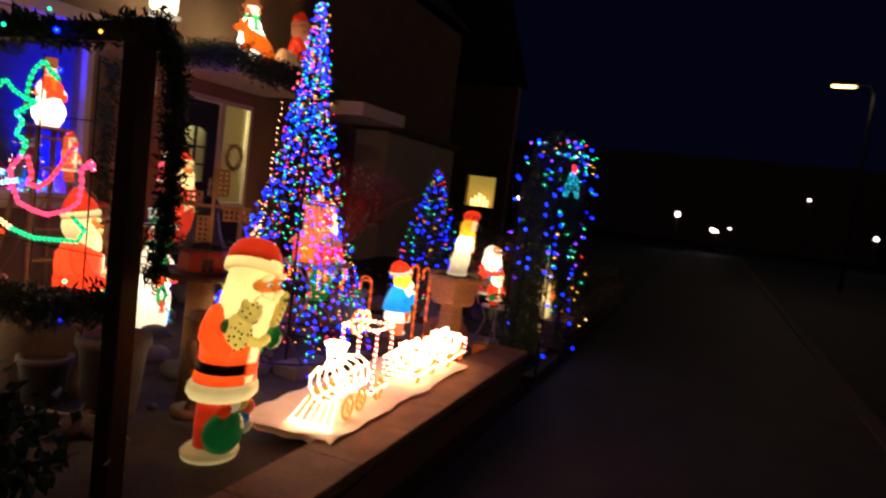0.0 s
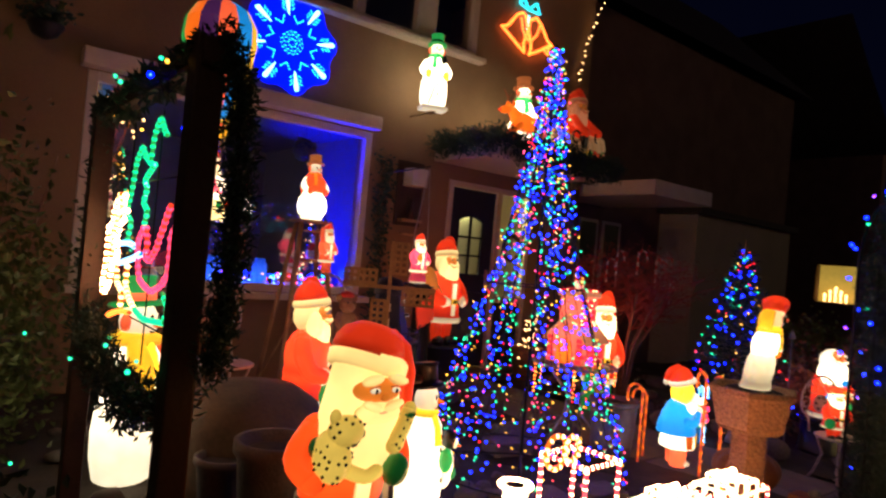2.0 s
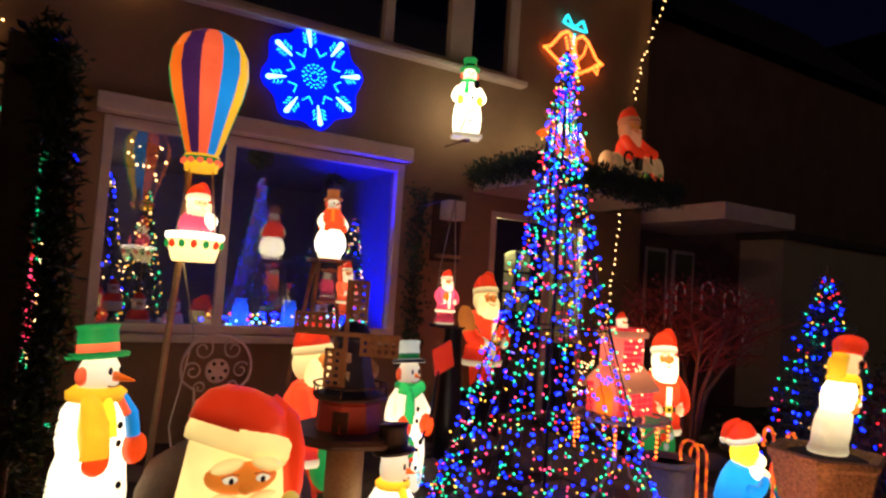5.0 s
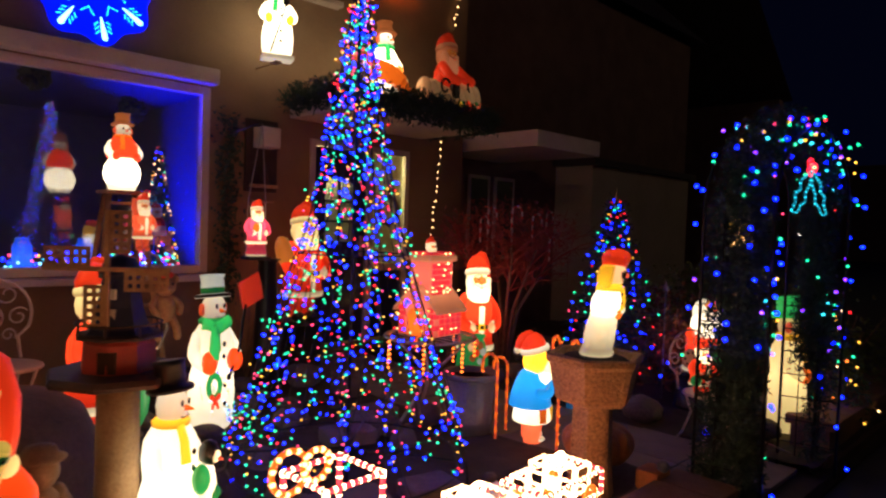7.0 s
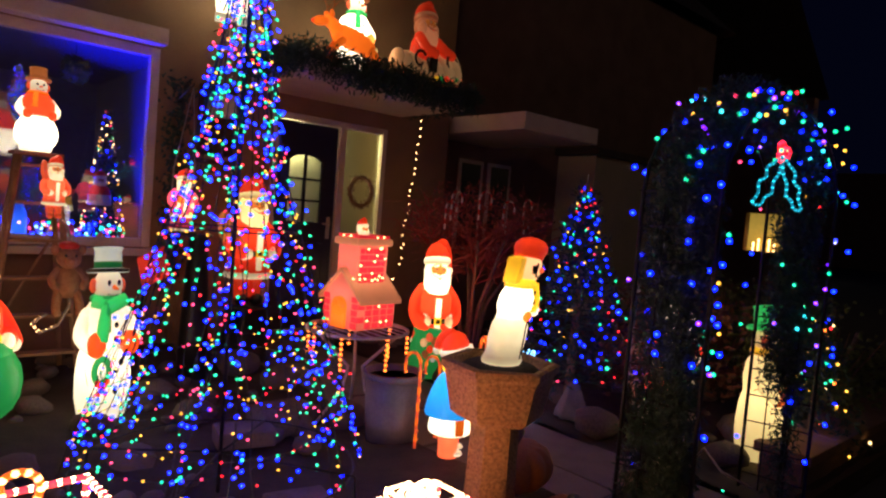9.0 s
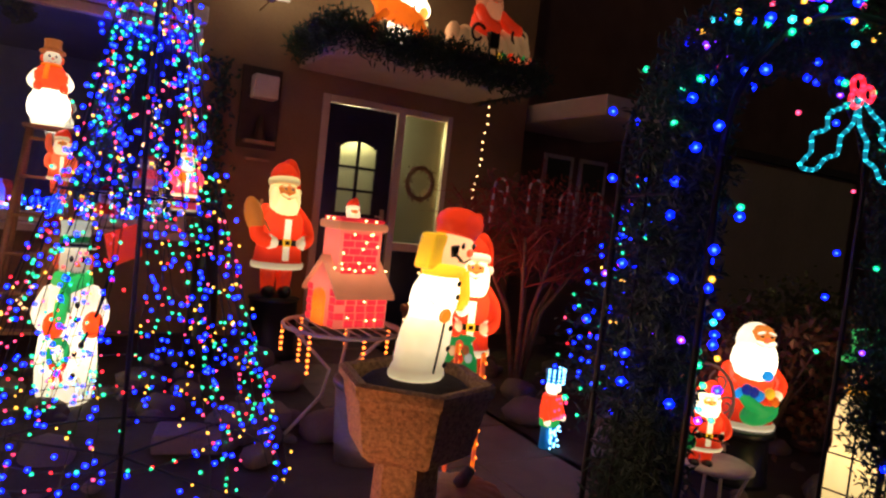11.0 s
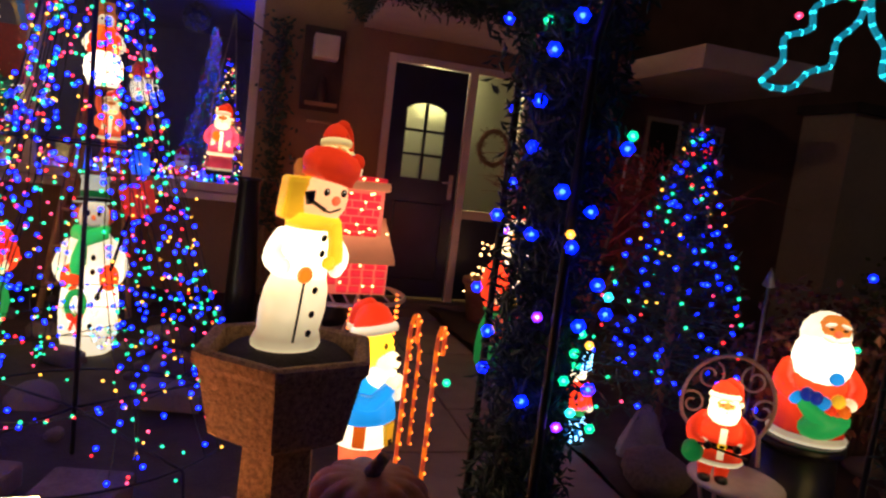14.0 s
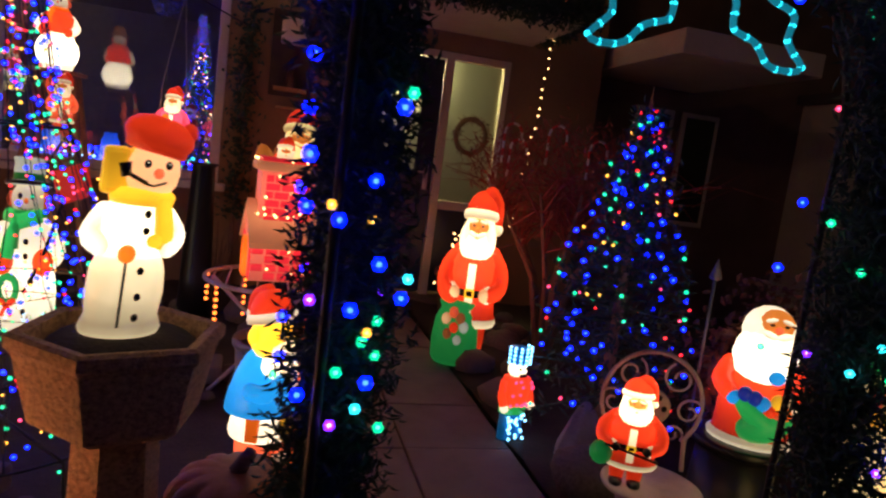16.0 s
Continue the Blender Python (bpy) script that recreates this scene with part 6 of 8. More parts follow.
def iron_chair(at, turn, size, label, back_width=1.22):
    """A garden chair facing +x: round seat, hooped back with scrolls, bent legs."""
    ob = holder("garden_chair", label, "chair", at, turn, size, "iron garden chairs")
    s = Shape()
    s.lathe([(0.0, 0.43, IRON), (0.19, 0.43, IRON), (0.205, 0.437, IRON), (0.205, 0.447, IRON), (0.19, 0.455, IRON), (0.0, 0.455, IRON)], seg=30)
    s.part("seat", ob, "round pierced iron seat")
    s = Shape()
    hoop = [(-0.18, -0.16, 0.45), (-0.21, -0.155, 0.58)]
    hoop += [(-0.24, -0.20 * back_width * math.cos(t), 0.72 + 0.23 * math.sin(t)) for t in (math.pi * (i - 2) / 16 for i in range(0, 21))]
    hoop += [(-0.21, 0.155, 0.58), (-0.18, 0.16, 0.45)]
    s.tube(hoop, 0.010, IRON, 8)
    back = s.part("back_hoop", ob, "hooped white iron back")
    s = Shape()
    for flip in (-1, 1):
        for c, r, st in (((0.105 * flip, 0.845), 0.072, 2.0), ((0.165 * flip, 0.70), 0.062, 0.6), ((0.11 * flip, 0.59), 0.045, -0.6)):
            s = Shape()
            s.tube([(-0.235, y, z) for _, y, z in scroll(c, r, 1.2, st, flip)], 0.006, IRON, 6)
            s.part("scroll", back, "curled iron scroll")
    s = Shape()
    s.lathe([(0.0, 0, IRON), (0.075, 0.0, IRON), (0.085, 0.006, IRON), (0.075, 0.012, IRON), (0.0, 0.012, IRON)], (-0.24, 0, 0.70), 1, 1.0, 20, Euler((0, radians(90), 0)).to_matrix())
    for k in range(6):
        t = 1.047 * k
        s.ball((-0.226, 0.055 * math.cos(t), 0.70 + 0.055 * math.sin(t)), 0.013, DARK_IRON, u=8, w=6)
    s.part("back_disc", back, "pierced round back disc")
    for q in (-1, 1):
        for x in (-1, 1):
            s = Shape()
            s.tube([(0.13 * x, 0.13 * q, 0.44), (0.08 * x, 0.10 * q, 0.28), (0.13 * x, 0.14 * q, 0.10), (0.19 * x, 0.18 * q, 0.0)], 0.009, IRON, 8)
            s.part("leg", ob)


def wire_table():
    ob = holder("wire_table", "round wire table under the glowing brick cottage", "table", (-2.14, 6.69, 0.03))
    s = Shape()
    s.tube([(0.31 * math.cos(t), 0.31 * math.sin(t), 0.57) for t in (2 * math.pi * i / 36 for i in range(36))], 0.011, IRON, 8, True)
    for k in range(-4, 5):
        y = 0.068 * k
        h = (0.31 ** 2 - y * y) ** 0.5
        w = Shape()
        w.tube([(-h, y, 0.57), (h, y, 0.57)], 0.005, IRON, 6)
        w.part("top_wire", ob)
    s.part("top_ring", ob, "round iron table edge")
    for k in range(3):
        t = 0.5 + 2.094 * k
        s = Shape()
        s.tube([(0.28 * math.cos(t), 0.28 * math.sin(t), 0.57), (0.05 * math.cos(t), 0.05 * math.sin(t), 0.34), (0.08 * math.cos(t), 0.08 * math.sin(t), 0.2), (0.26 * math.cos(t), 0.26 * math.sin(t), 0.0)], 0.010, IRON, 8)
        s.part("leg", ob)
    for k in range(7):
        t = 0.9 * k
        pts = [(0.31 * math.cos(t), 0.31 * math.sin(t), 0.56 - 0.03 * i) for i in range(rng_len[k])]
        s = Shape()
        s.bulbs(pts, LED["amber"], 0.010)
        s.tube([pts[0], pts[-1]], 0.003, WIRE, 4)
        s.part("light_drop", ob, "amber icicle bulbs")


rng_len = (7, 5, 8, 6, 9, 5, 7)


def brick_cottage():
    ob = holder("lit_cottage", "glowing red brick cottage with chimney and arched door", "lantern", (-2.17, 6.71, 0.615), 9)
    B, M, Rf = lit("brick", "low", 0.6, 0.45), lit("mortar", "low", 0.6, 0.5), lit("tan", "low", 0.7, 0.45)
    s = Shape()
    w, d, h = 0.155, 0.15, 0.20
    s.box((-d, -w, 0), (d, w, h), M)
    s.add([(-d, -w, h), (d, -w, h), (0, -w, h + 0.14), (-d, w, h), (d, w, h), (0, w, h + 0.14)], [(0, 1, 2), (5, 4, 3)], M, False)
    s.part("wall", ob, "glowing plastic walls")
    face = Shape()
    face.box((0, 0.003, 0), (0.006, 0.053, 0.033), B, 0.002)
    side = Shape()
    side.box((0.003, -0.006, 0), (0.053, 0, 0.033), B, 0.002)
    face, side = face.mesh("brick"), side.mesh("brick")
    for r in range(5):
        for k in range(6):
            y0 = -w + k * 0.062 + (0.0 if r % 2 else -0.004)
            if y0 >= -w - 0.003 and y0 + 0.053 < w + 0.004:
                brick = new("brick", face)
                brick.parent = ob
                brick.matrix_basis = pose(d, y0, 0.008 + r * 0.039)
        for k in range(5):
            x0 = -d + k * 0.062 + (0.002 if r % 2 else -0.003)
            if x0 + 0.053 < d + 0.004 and not (abs(x0 + 0.028) < 0.08):
                brick = new("brick", side)
                brick.parent = ob
                brick.matrix_basis = pose(x0, -w, 0.008 + r * 0.039)
    rf = Shape()
    for q in (-1, 1):
        rf.add([(q * (d + 0.04), -w - 0.018, h - 0.02), (q * (d + 0.04), w + 0.018, h - 0.02), (0, w + 0.018, h + 0.165), (0, -w - 0.018, h + 0.165), (q * (d + 0.04), -w - 0.018, h - 0.045), (q * (d + 0.04), w + 0.018, h - 0.045), (0, w + 0.018, h + 0.14), (0, -w - 0.018, h + 0.14)],
               [(0, 1, 2, 3), (7, 6, 5, 4), (4, 5, 1, 0), (5, 6, 2, 1), (7, 4, 0, 3)], Rf, False)
    rf.part("roof", ob, "pale glowing roof with snow edge")
    ch = Shape()
    ch.box((-0.085, -0.125, 0.22), (0.085, 0.125, 0.50), M)
    for r in range(6):
        for k in range(4 if r % 2 else 3):
            y0 = -0.105 + k * 0.07 - (0.03 if r % 2 else 0)
            ch.box((0.085, max(y0, -0.105), 0.262 + r * 0.038), (0.091, min(y0 + 0.064, 0.105), 0.294 + r * 0.038), B, 0.002)
    ch.box((-0.11, -0.15, 0.50), (0.11, 0.15, 0.545), Rf, 0.015)
    ch.box((-0.095, -0.13, 0.545), (0.095, 0.13, 0.565), B, 0.006)
    ch.part("chimney", ob, "red brick chimney with snow cap")
    dr = Shape()
    dr.box((-0.06, -w - 0.02, 0.0), (0.06, -w - 0.004, 0.13), lit("orange", "mid", 0.3, 0.7), 0.004)
    dr.lathe([(0.06, 0, lit("orange", "mid", 0.3, 0.7)), (0.06, 0.016, lit("orange", "mid", 0.3, 0.7)), (0.0, 0.016, lit("orange", "mid", 0.3, 0.7))], (0, -w - 0.004, 0.13), 1, 1, 20, Euler((radians(90), 0, 0)).to_matrix())
    dr.part("door", ob, "orange arched door")
    rng = random.Random(5)
    s = Shape()
    pts = [(0.097, rng.uniform(-0.11, 0.11), rng.uniform(0.28, 0.5)) for _ in range(11)] + [(0.16, rng.uniform(-0.14, 0.14), rng.uniform(0.02, 0.2)) for _ in range(8)]
    pts += [(0.115 * math.cos(t), 0.15 * math.sin(t), 0.555) for t in (0.5 * k for k in range(12))] + [(rng.uniform(0.05, 0.17), rng.uniform(-0.15, 0.15), 0.30) for _ in range(8)]
    s.bulbs(pts, LED["warm"], 0.007)
    s.part("bulbs", ob, "small warm bulbs")
    s = Shape()
    santa_head(s, 0.0, 0.30, "low", "red", "white")
    s.part("rooftop_head", ob, "tiny red-capped head peeping from the chimney").matrix_basis = pose(0, -0.02, 0.565)


def planter():
    ob = holder("stone_planter", "six-sided exposed-aggregate planter on a pedestal", "planter", (-0.62, 6.345, 0.05), 0)
    s = Shape()
    corner = Euler((0, 0, radians(-9))).to_matrix()
    s.lathe([(r, z - 0.05, AGGREGATE) for r, z in ((0.10, 0.525), (0.160, 0.54), (0.188, 0.56), (0.224, 0.725), (0.240, 0.742), (0.242, 0.768), (0.230, 0.775), (0.204, 0.771), (0.192, 0.70))], seg=6, turn=corner)
    s.s = [False] * len(s.s)
    s.part("bowl", ob, "flared six-sided bowl of pebbly concrete")
    s = Shape()
    s.lathe([(0.135, -0.02, AGGREGATE), (0.118, 0.06, AGGREGATE), (0.104, 0.20, AGGREGATE), (0.098, 0.48, AGGREGATE)], seg=6, turn=corner)
    s.s = [False] * len(s.s)
    s.part("pedestal", ob, "tapered six-sided pedestal")
    s = Shape()
    s.lathe([(0.0, 0.655, SOIL), (0.180, 0.655, SOIL), (0.172, 0.684, SOIL), (0.145, 0.706, SOIL), (0.09, 0.720, SOIL), (0.0, 0.722, SOIL)], seg=18)
    s.part("soil", ob, "dark potting soil")


def candy_cane(at, turn, height, lamp_colour, label, group, lit_up=True):
    ob = holder("candy_cane", label, "candy cane", at, turn, 1.0, group)
    line = [(0, 0, 0), (0, 0, height - 0.08)] + [(0, 0.055 - 0.055 * math.cos(t), height - 0.08 + 0.065 * math.sin(t)) for t in (math.pi * i / 10 for i in range(1, 11))] + [(0, 0.11, height - 0.14)]
    s = Shape()
    fine = along(line, 0.022)
    a, b = (lit("orange", "low", 0.5, 0.8), lit("coral", "soft", 0.5, 0.8)) if lit_up else (RED_UNLIT, WHITE_UNLIT)
    s.tube(fine, 0.0085 if lit_up else 0.008, b, 8, False, a)
    s.part("stick", ob)
    if lit_up:
        s = Shape()
        s.bulbs([p + Vector((0.009, 0, 0)) for p in along(line, 0.055)], LED[lamp_colour], 0.0065)
        s.part("bulbs", ob, "amber bulbs")


def rope_box(s, x0, x1, y0, y1, z0, z1, mat, dots, r=0.008):
    c = [(x, y, z) for x in (x0, x1) for y in (y0, y1) for z in (z0, z1)]
    for i in range(8):
        for j in range(i + 1, 8):
            if sum(abs(c[i][k] - c[j][k]) > 1e-6 for k in range(3)) == 1:
                s.tube([c[i], c[j]], r, mat, 6)
                s.bulbs(along([c[i], c[j]], 0.03), dots, r * 1.15)


def wheel(parent, at, r):
    s = Shape()
    ring = [(at[0], at[1] + r * math.cos(t), at[2] + r * math.sin(t)) for t in (2 * math.pi * i / 20 for i in range(20))]
    s.tube(ring, 0.007, lit("orange", "mid", 0.5, 0.9), 6, True)
    for k in range(3):
        t = 1.05 * k
        s.tube([(at[0], at[1] + r * math.cos(t), at[2] + r * math.sin(t)), (at[0], at[1] - r * math.cos(t), at[2] - r * math.sin(t))], 0.004, lit("orange", "mid", 0.5, 0.9), 6)
    s.part("wheel", parent, "amber rope light wheel")


def light_train():
    P, D = lit("pink", "mid", 0.5, 0.9), LED["white"]
    Wt = lit("snow", "high", 0.5, 0.9)
    rng = random.Random(61)
    loco = holder("rope_light_engine", "rope light steam engine on white fleece", "light train", (-0.47, 4.58, 0.222), 4, group="rope light train")
    s = Shape()
    rope_box(s, -0.10, 0.10, 0.06, 0.27, 0.06, 0.40, P, D)
    s.part("cab", loco, "glowing cab frame")
    s = Shape()
    for y in (-0.28, -0.20, -0.12, -0.04, 0.04):
        ring = [(0.085 * math.cos(t), y, 0.17 + 0.085 * math.sin(t)) for t in (2 * math.pi * i / 18 for i in range(18))]
        s.tube(ring, 0.007, Wt, 6, True)
        s.bulbs(ring[::2], D, 0.009)
    for t in (0.6, 2.5, 4.2, 5.5):
        s.tube([(0.085 * math.cos(t), -0.28, 0.17 + 0.085 * math.sin(t)), (0.085 * math.cos(t), 0.05, 0.17 + 0.085 * math.sin(t))], 0.007, Wt, 6)
    s.part("boiler", loco, "glowing boiler hoops")
    s = Shape()
    for z, r in ((0.26, 0.035), (0.31, 0.035), (0.36, 0.055)):
        s.tube([(r * math.cos(t), -0.2 + r * math.sin(t), z) for t in (2 * math.pi * i / 14 for i in range(14))], 0.007, D, 6, True)
    for t in (0, 1.57, 3.14, 4.71):
        s.tube([(0.035 * math.cos(t), -0.2 + 0.035 * math.sin(t), 0.25), (0.055 * math.cos(t), -0.2 + 0.055 * math.sin(t), 0.37)], 0.006, Wt, 6)
    s.part("funnel", loco, "glowing funnel")
    s = Shape()
    for c, r in ((0.10, 0.045), (0.01, 0.06)):
        s.tube([(0.0, c + r * math.cos(t), 0.44 + r * math.sin(t)) for t in (2 * math.pi * i / 18 for i in range(18))], 0.0085, lit("orange", "mid", 0.5, 0.9), 8, True)
        s.bulbs([(0.004, c + r * math.cos(t), 0.44 + r * math.sin(t)) for t in (2 * math.pi * i / 11 for i in range(11))], LED["warm"], 0.0095)
    s.part("smoke_loop", loco, "amber rope light loops")
    s = Shape()
    for k in range(6):
        y = -0.30 - 0.0 * k
        s.tube([(-0.08 + 0.032 * k, -0.29, 0.10), (-0.11 + 0.044 * k, -0.40, 0.01)], 0.006, Wt, 6)
    s.tube([(-0.11, -0.40, 0.01), (0.11, -0.40, 0.01)], 0.008, D, 6)
    s.part("cow_catcher", loco, "glowing slatted front")
    for x in (-0.095, 0.095):
        for y in (-0.20, -0.05, 0.17):
            wheel(loco, (x, y, 0.055), 0.055)
    for name, y, dens in (("rope_light_wagon", 5.30, 9), ("rope_light_wagon", 5.79, 9)):
        w = holder(name, "rope light wagon loaded with glowing parcels", "light train", (-0.44, y, 0.222), 3, group="rope light train")
        s = Shape()
        rope_box(s, -0.10, 0.10, -0.21, 0.21, 0.05, 0.145, P, D)
        s.part("frame", w, "glowing pink wagon frame")
        for k in range(3):
            s = Shape()
            y0 = -0.19 + 0.125 * k
            h = 0.175 + 0.025 * (k % 2)
            rope_box(s, -0.07, 0.07, y0, y0 + 0.10, 0.07, h, Wt, D, 0.006)
            s.part("parcel", w, "glowing white parcel frame")
        s = Shape()
        for q in (-1, 1):
            s.tube([(0, q * 0.035 + 0.035 * math.cos(t), 0.205 + 0.024 * math.sin(t)) for t in (2 * math.pi * i / 14 for i in range(14))], 0.007, D, 6, True)
        s.part("bow", w, "glowing white bow")
        for x in (-0.095, 0.095):
            for yy in (-0.13, 0.13):
                wheel(w, (x, yy, 0.05), 0.045)
    # fleece under the train
    s = Shape()
    verts, faces = [], []
    nx, ny = 14, 44
    for i in range(nx + 1):
        for j in range(ny + 1):
            u, v = i / nx, j / ny
            x = -0.80 + 0.54 * u + 0.05 * noise.noise(Vector((v * 6, 0, 2)))
            y = 4.08 + 1.78 * v + 0.06 * noise.noise(Vector((u * 5, 3, v)))
            z = 0.205 + 0.012 * noise.noise(Vector((x * 9, y * 9, 0))) + 0.008
            verts.append((x, y, z))
    for i in range(nx):
        for j in range(ny):
            a = i * (ny + 1) + j
            faces.append((a, a + ny + 1, a + ny + 2, a + 1))
    s.add(verts, faces, SHEET)
    lower = [(x, y, z - 0.03) for x, y, z in verts]
    s.add(lower, [f[::-1] for f in faces], SHEET)
    s.thing("fleece_sheet", "white fleece sheet spread along the wall bed", "fleece")


def nutcracker():
    ob = holder("nutcracker_light", "small glowing soldier light in blue, red and white", "light figure", (-1.75, 7.84, -0.02), 20, 0.96)
    ice = lit("blue", "faint", 0.5, 0.9)
    s = Shape()
    s.box((-0.04, -0.05, 0.0), (0.04, 0.05, 0.012), BLACK, 0.003)
    for q in (-1, 1):
        s.tube([(0, 0.038 * q, 0.02), (0, 0.036 * q, 0.16)], 0.030, ice, 10)
    s.lathe([(0.075, 0.155, lit("green", "mid", 0.5, 0.8)), (0.078, 0.20, lit("red", "mid", 0.5, 0.9)), (0.085, 0.26, lit("red", "mid", 0.5, 0.9)), (0.07, 0.335, lit("red", "mid", 0.5, 0.9)), (0.03, 0.345, lit("red", "mid"))], sx=0.7)
    for q in (-1, 1):
        s.tube([(0, 0.07 * q, 0.32), (0.01, 0.088 * q, 0.25), (0.03, 0.085 * q, 0.20)], 0.020, lit("red", "mid", 0.5, 0.9), 8)
        s.ball((0.035, 0.085 * q, 0.19), 0.022, lit("snow", "mid"), u=8, w=6)
    s.ball((0, 0, 0.375), (0.045, 0.05, 0.045), lit("snow", "high", 0.8, 0.8))
    s.lathe([(0.05, 0.405, ice), (0.056, 0.48, ice), (0.0, 0.49, ice)], seg=16)
    for q in (-1, 1):
        s.ball((0.042, 0.018 * q, 0.385), 0.006, BLACK, u=6, w=4)
    s.box((0.04, -0.02, 0.345), (0.052, 0.02, 0.36), BLACK)
    s.part("soldier", ob)
    rng = random.Random(77)
    s = Shape()
    s.bulbs([(0.045, rng.uniform(-0.06, 0.06), rng.uniform(0.02, 0.15)) for _ in range(30)] + [(0.055 * math.cos(t), 0.058 * math.sin(t), z) for t in (0.55 * k - 1.65 for k in range(7)) for z in (0.412, 0.432, 0.452, 0.472, 0.488)], LED["ice"], 0.008)
    s.bulbs([(0.062, rng.uniform(-0.07, 0.07), rng.uniform(0.2, 0.33)) for _ in range(16)], LED["pink"], 0.009)
    s.part("bulbs", ob, "icy and pink bulbs")


def windmill():
    ob = holder("toy_windmill", "black model windmill on a red brick base", "windmill", (-1.41, 4.445, 0.80), -36)
    s = Shape()
    s.lathe([(0.13, 0.0, RED_PAINT), (0.125, 0.10, RED_PAINT), (0.115, 0.12, RED_PAINT)], seg=8)
    s.s = [False] * len(s.s)
    base = s.part("brick_base", ob, "red painted eight-sided base")
    one_box("doorway", (0.118, -0.03, 0.005), (0.128, 0.03, 0.08), BLACK, base)
    s = Shape()
    s.lathe([(0.15, 0.118, POST_WOOD), (0.15, 0.132, POST_WOOD), (0.1, 0.134, POST_WOOD)], seg=8)
    for k in range(8):
        t = 0.785 * k
        s.tube([(0.143 * math.cos(t), 0.143 * math.sin(t), 0.13), (0.143 * math.cos(t), 0.143 * math.sin(t), 0.17)], 0.004, POST_WOOD, 6)
    s.tube([(0.143 * math.cos(t), 0.143 * math.sin(t), 0.17) for t in (2 * math.pi * i / 24 for i in range(24))], 0.004, POST_WOOD, 6, True)
    s.part("gallery", ob, "dark wooden gallery")
    s = Shape()
    s.lathe([(0.118, 0.134, SLATE_BLUE), (0.105, 0.15, SLATE_BLUE), (0.08, 0.23, SLATE_BLUE), (0.062, 0.33, SLATE_BLUE)], seg=8)
    s.s = [False] * len(s.s)
    tower = s.part("tower", ob, "dark blue tapering tower")
    for z in (0.19, 0.26):
        one_box("window", (0.072, -0.012, z), (0.088, 0.012, z + 0.035), WHITE_UNLIT, tower)
    s = Shape()
    s.lathe([(0.07, 0.33, SLATE_BLUE), (0.072, 0.35, SLATE_BLUE), (0.05, 0.40, SLATE_BLUE), (0.0, 0.415, SLATE_BLUE)], seg=16)
    s.tube([(0.0, 0, 0.365), (0.13, 0, 0.37)], 0.010, POST_WOOD, 8)
    s.part("cap", ob, "rounded dark cap")
    for k in range(4):
        s = Shape()
        turned = (90 * k, 0, 0)
        s.box((0.122, -0.008, 0.0), (0.138, 0.008, 0.205), WOOD, 0.002, turned, (0, 0, 0.37))
        for y in (0.008, 0.036, 0.064):
            s.box((0.126, y, 0.055), (0.134, y + 0.012, 0.202), WOOD, 0.0, turned, (0, 0, 0.37))
        for j in range(6):
            s.box((0.127, 0.02, 0.055 + 0.0268 * j), (0.133, 0.064, 0.068 + 0.0268 * j), WOOD, 0.0, turned, (0, 0, 0.37))
        s.part("sail", ob, "tan wooden lattice sail")
    table = holder("post_table", "eight-sided board on a thick wooden post", "table", (-1.41, 4.445, 0.0), 10)
    s = Shape()
    s.lathe([(0.0, 0.765, POST_WOOD), (0.24, 0.765, POST_WOOD), (0.245, 0.78, POST_WOOD), (0.235, 0.798, POST_WOOD), (0.0, 0.798, POST_WOOD)], seg=8)
    s.s = [False] * len(s.s)
    s.part("tabletop", table, "dark eight-sided board")
    s = Shape()
    s.lathe([(0.085, 0.0, WOOD), (0.075, 0.35, WOOD), (0.072, 0.764, WOOD)], seg=12)
    s.part("post", table, "weathered wooden post")


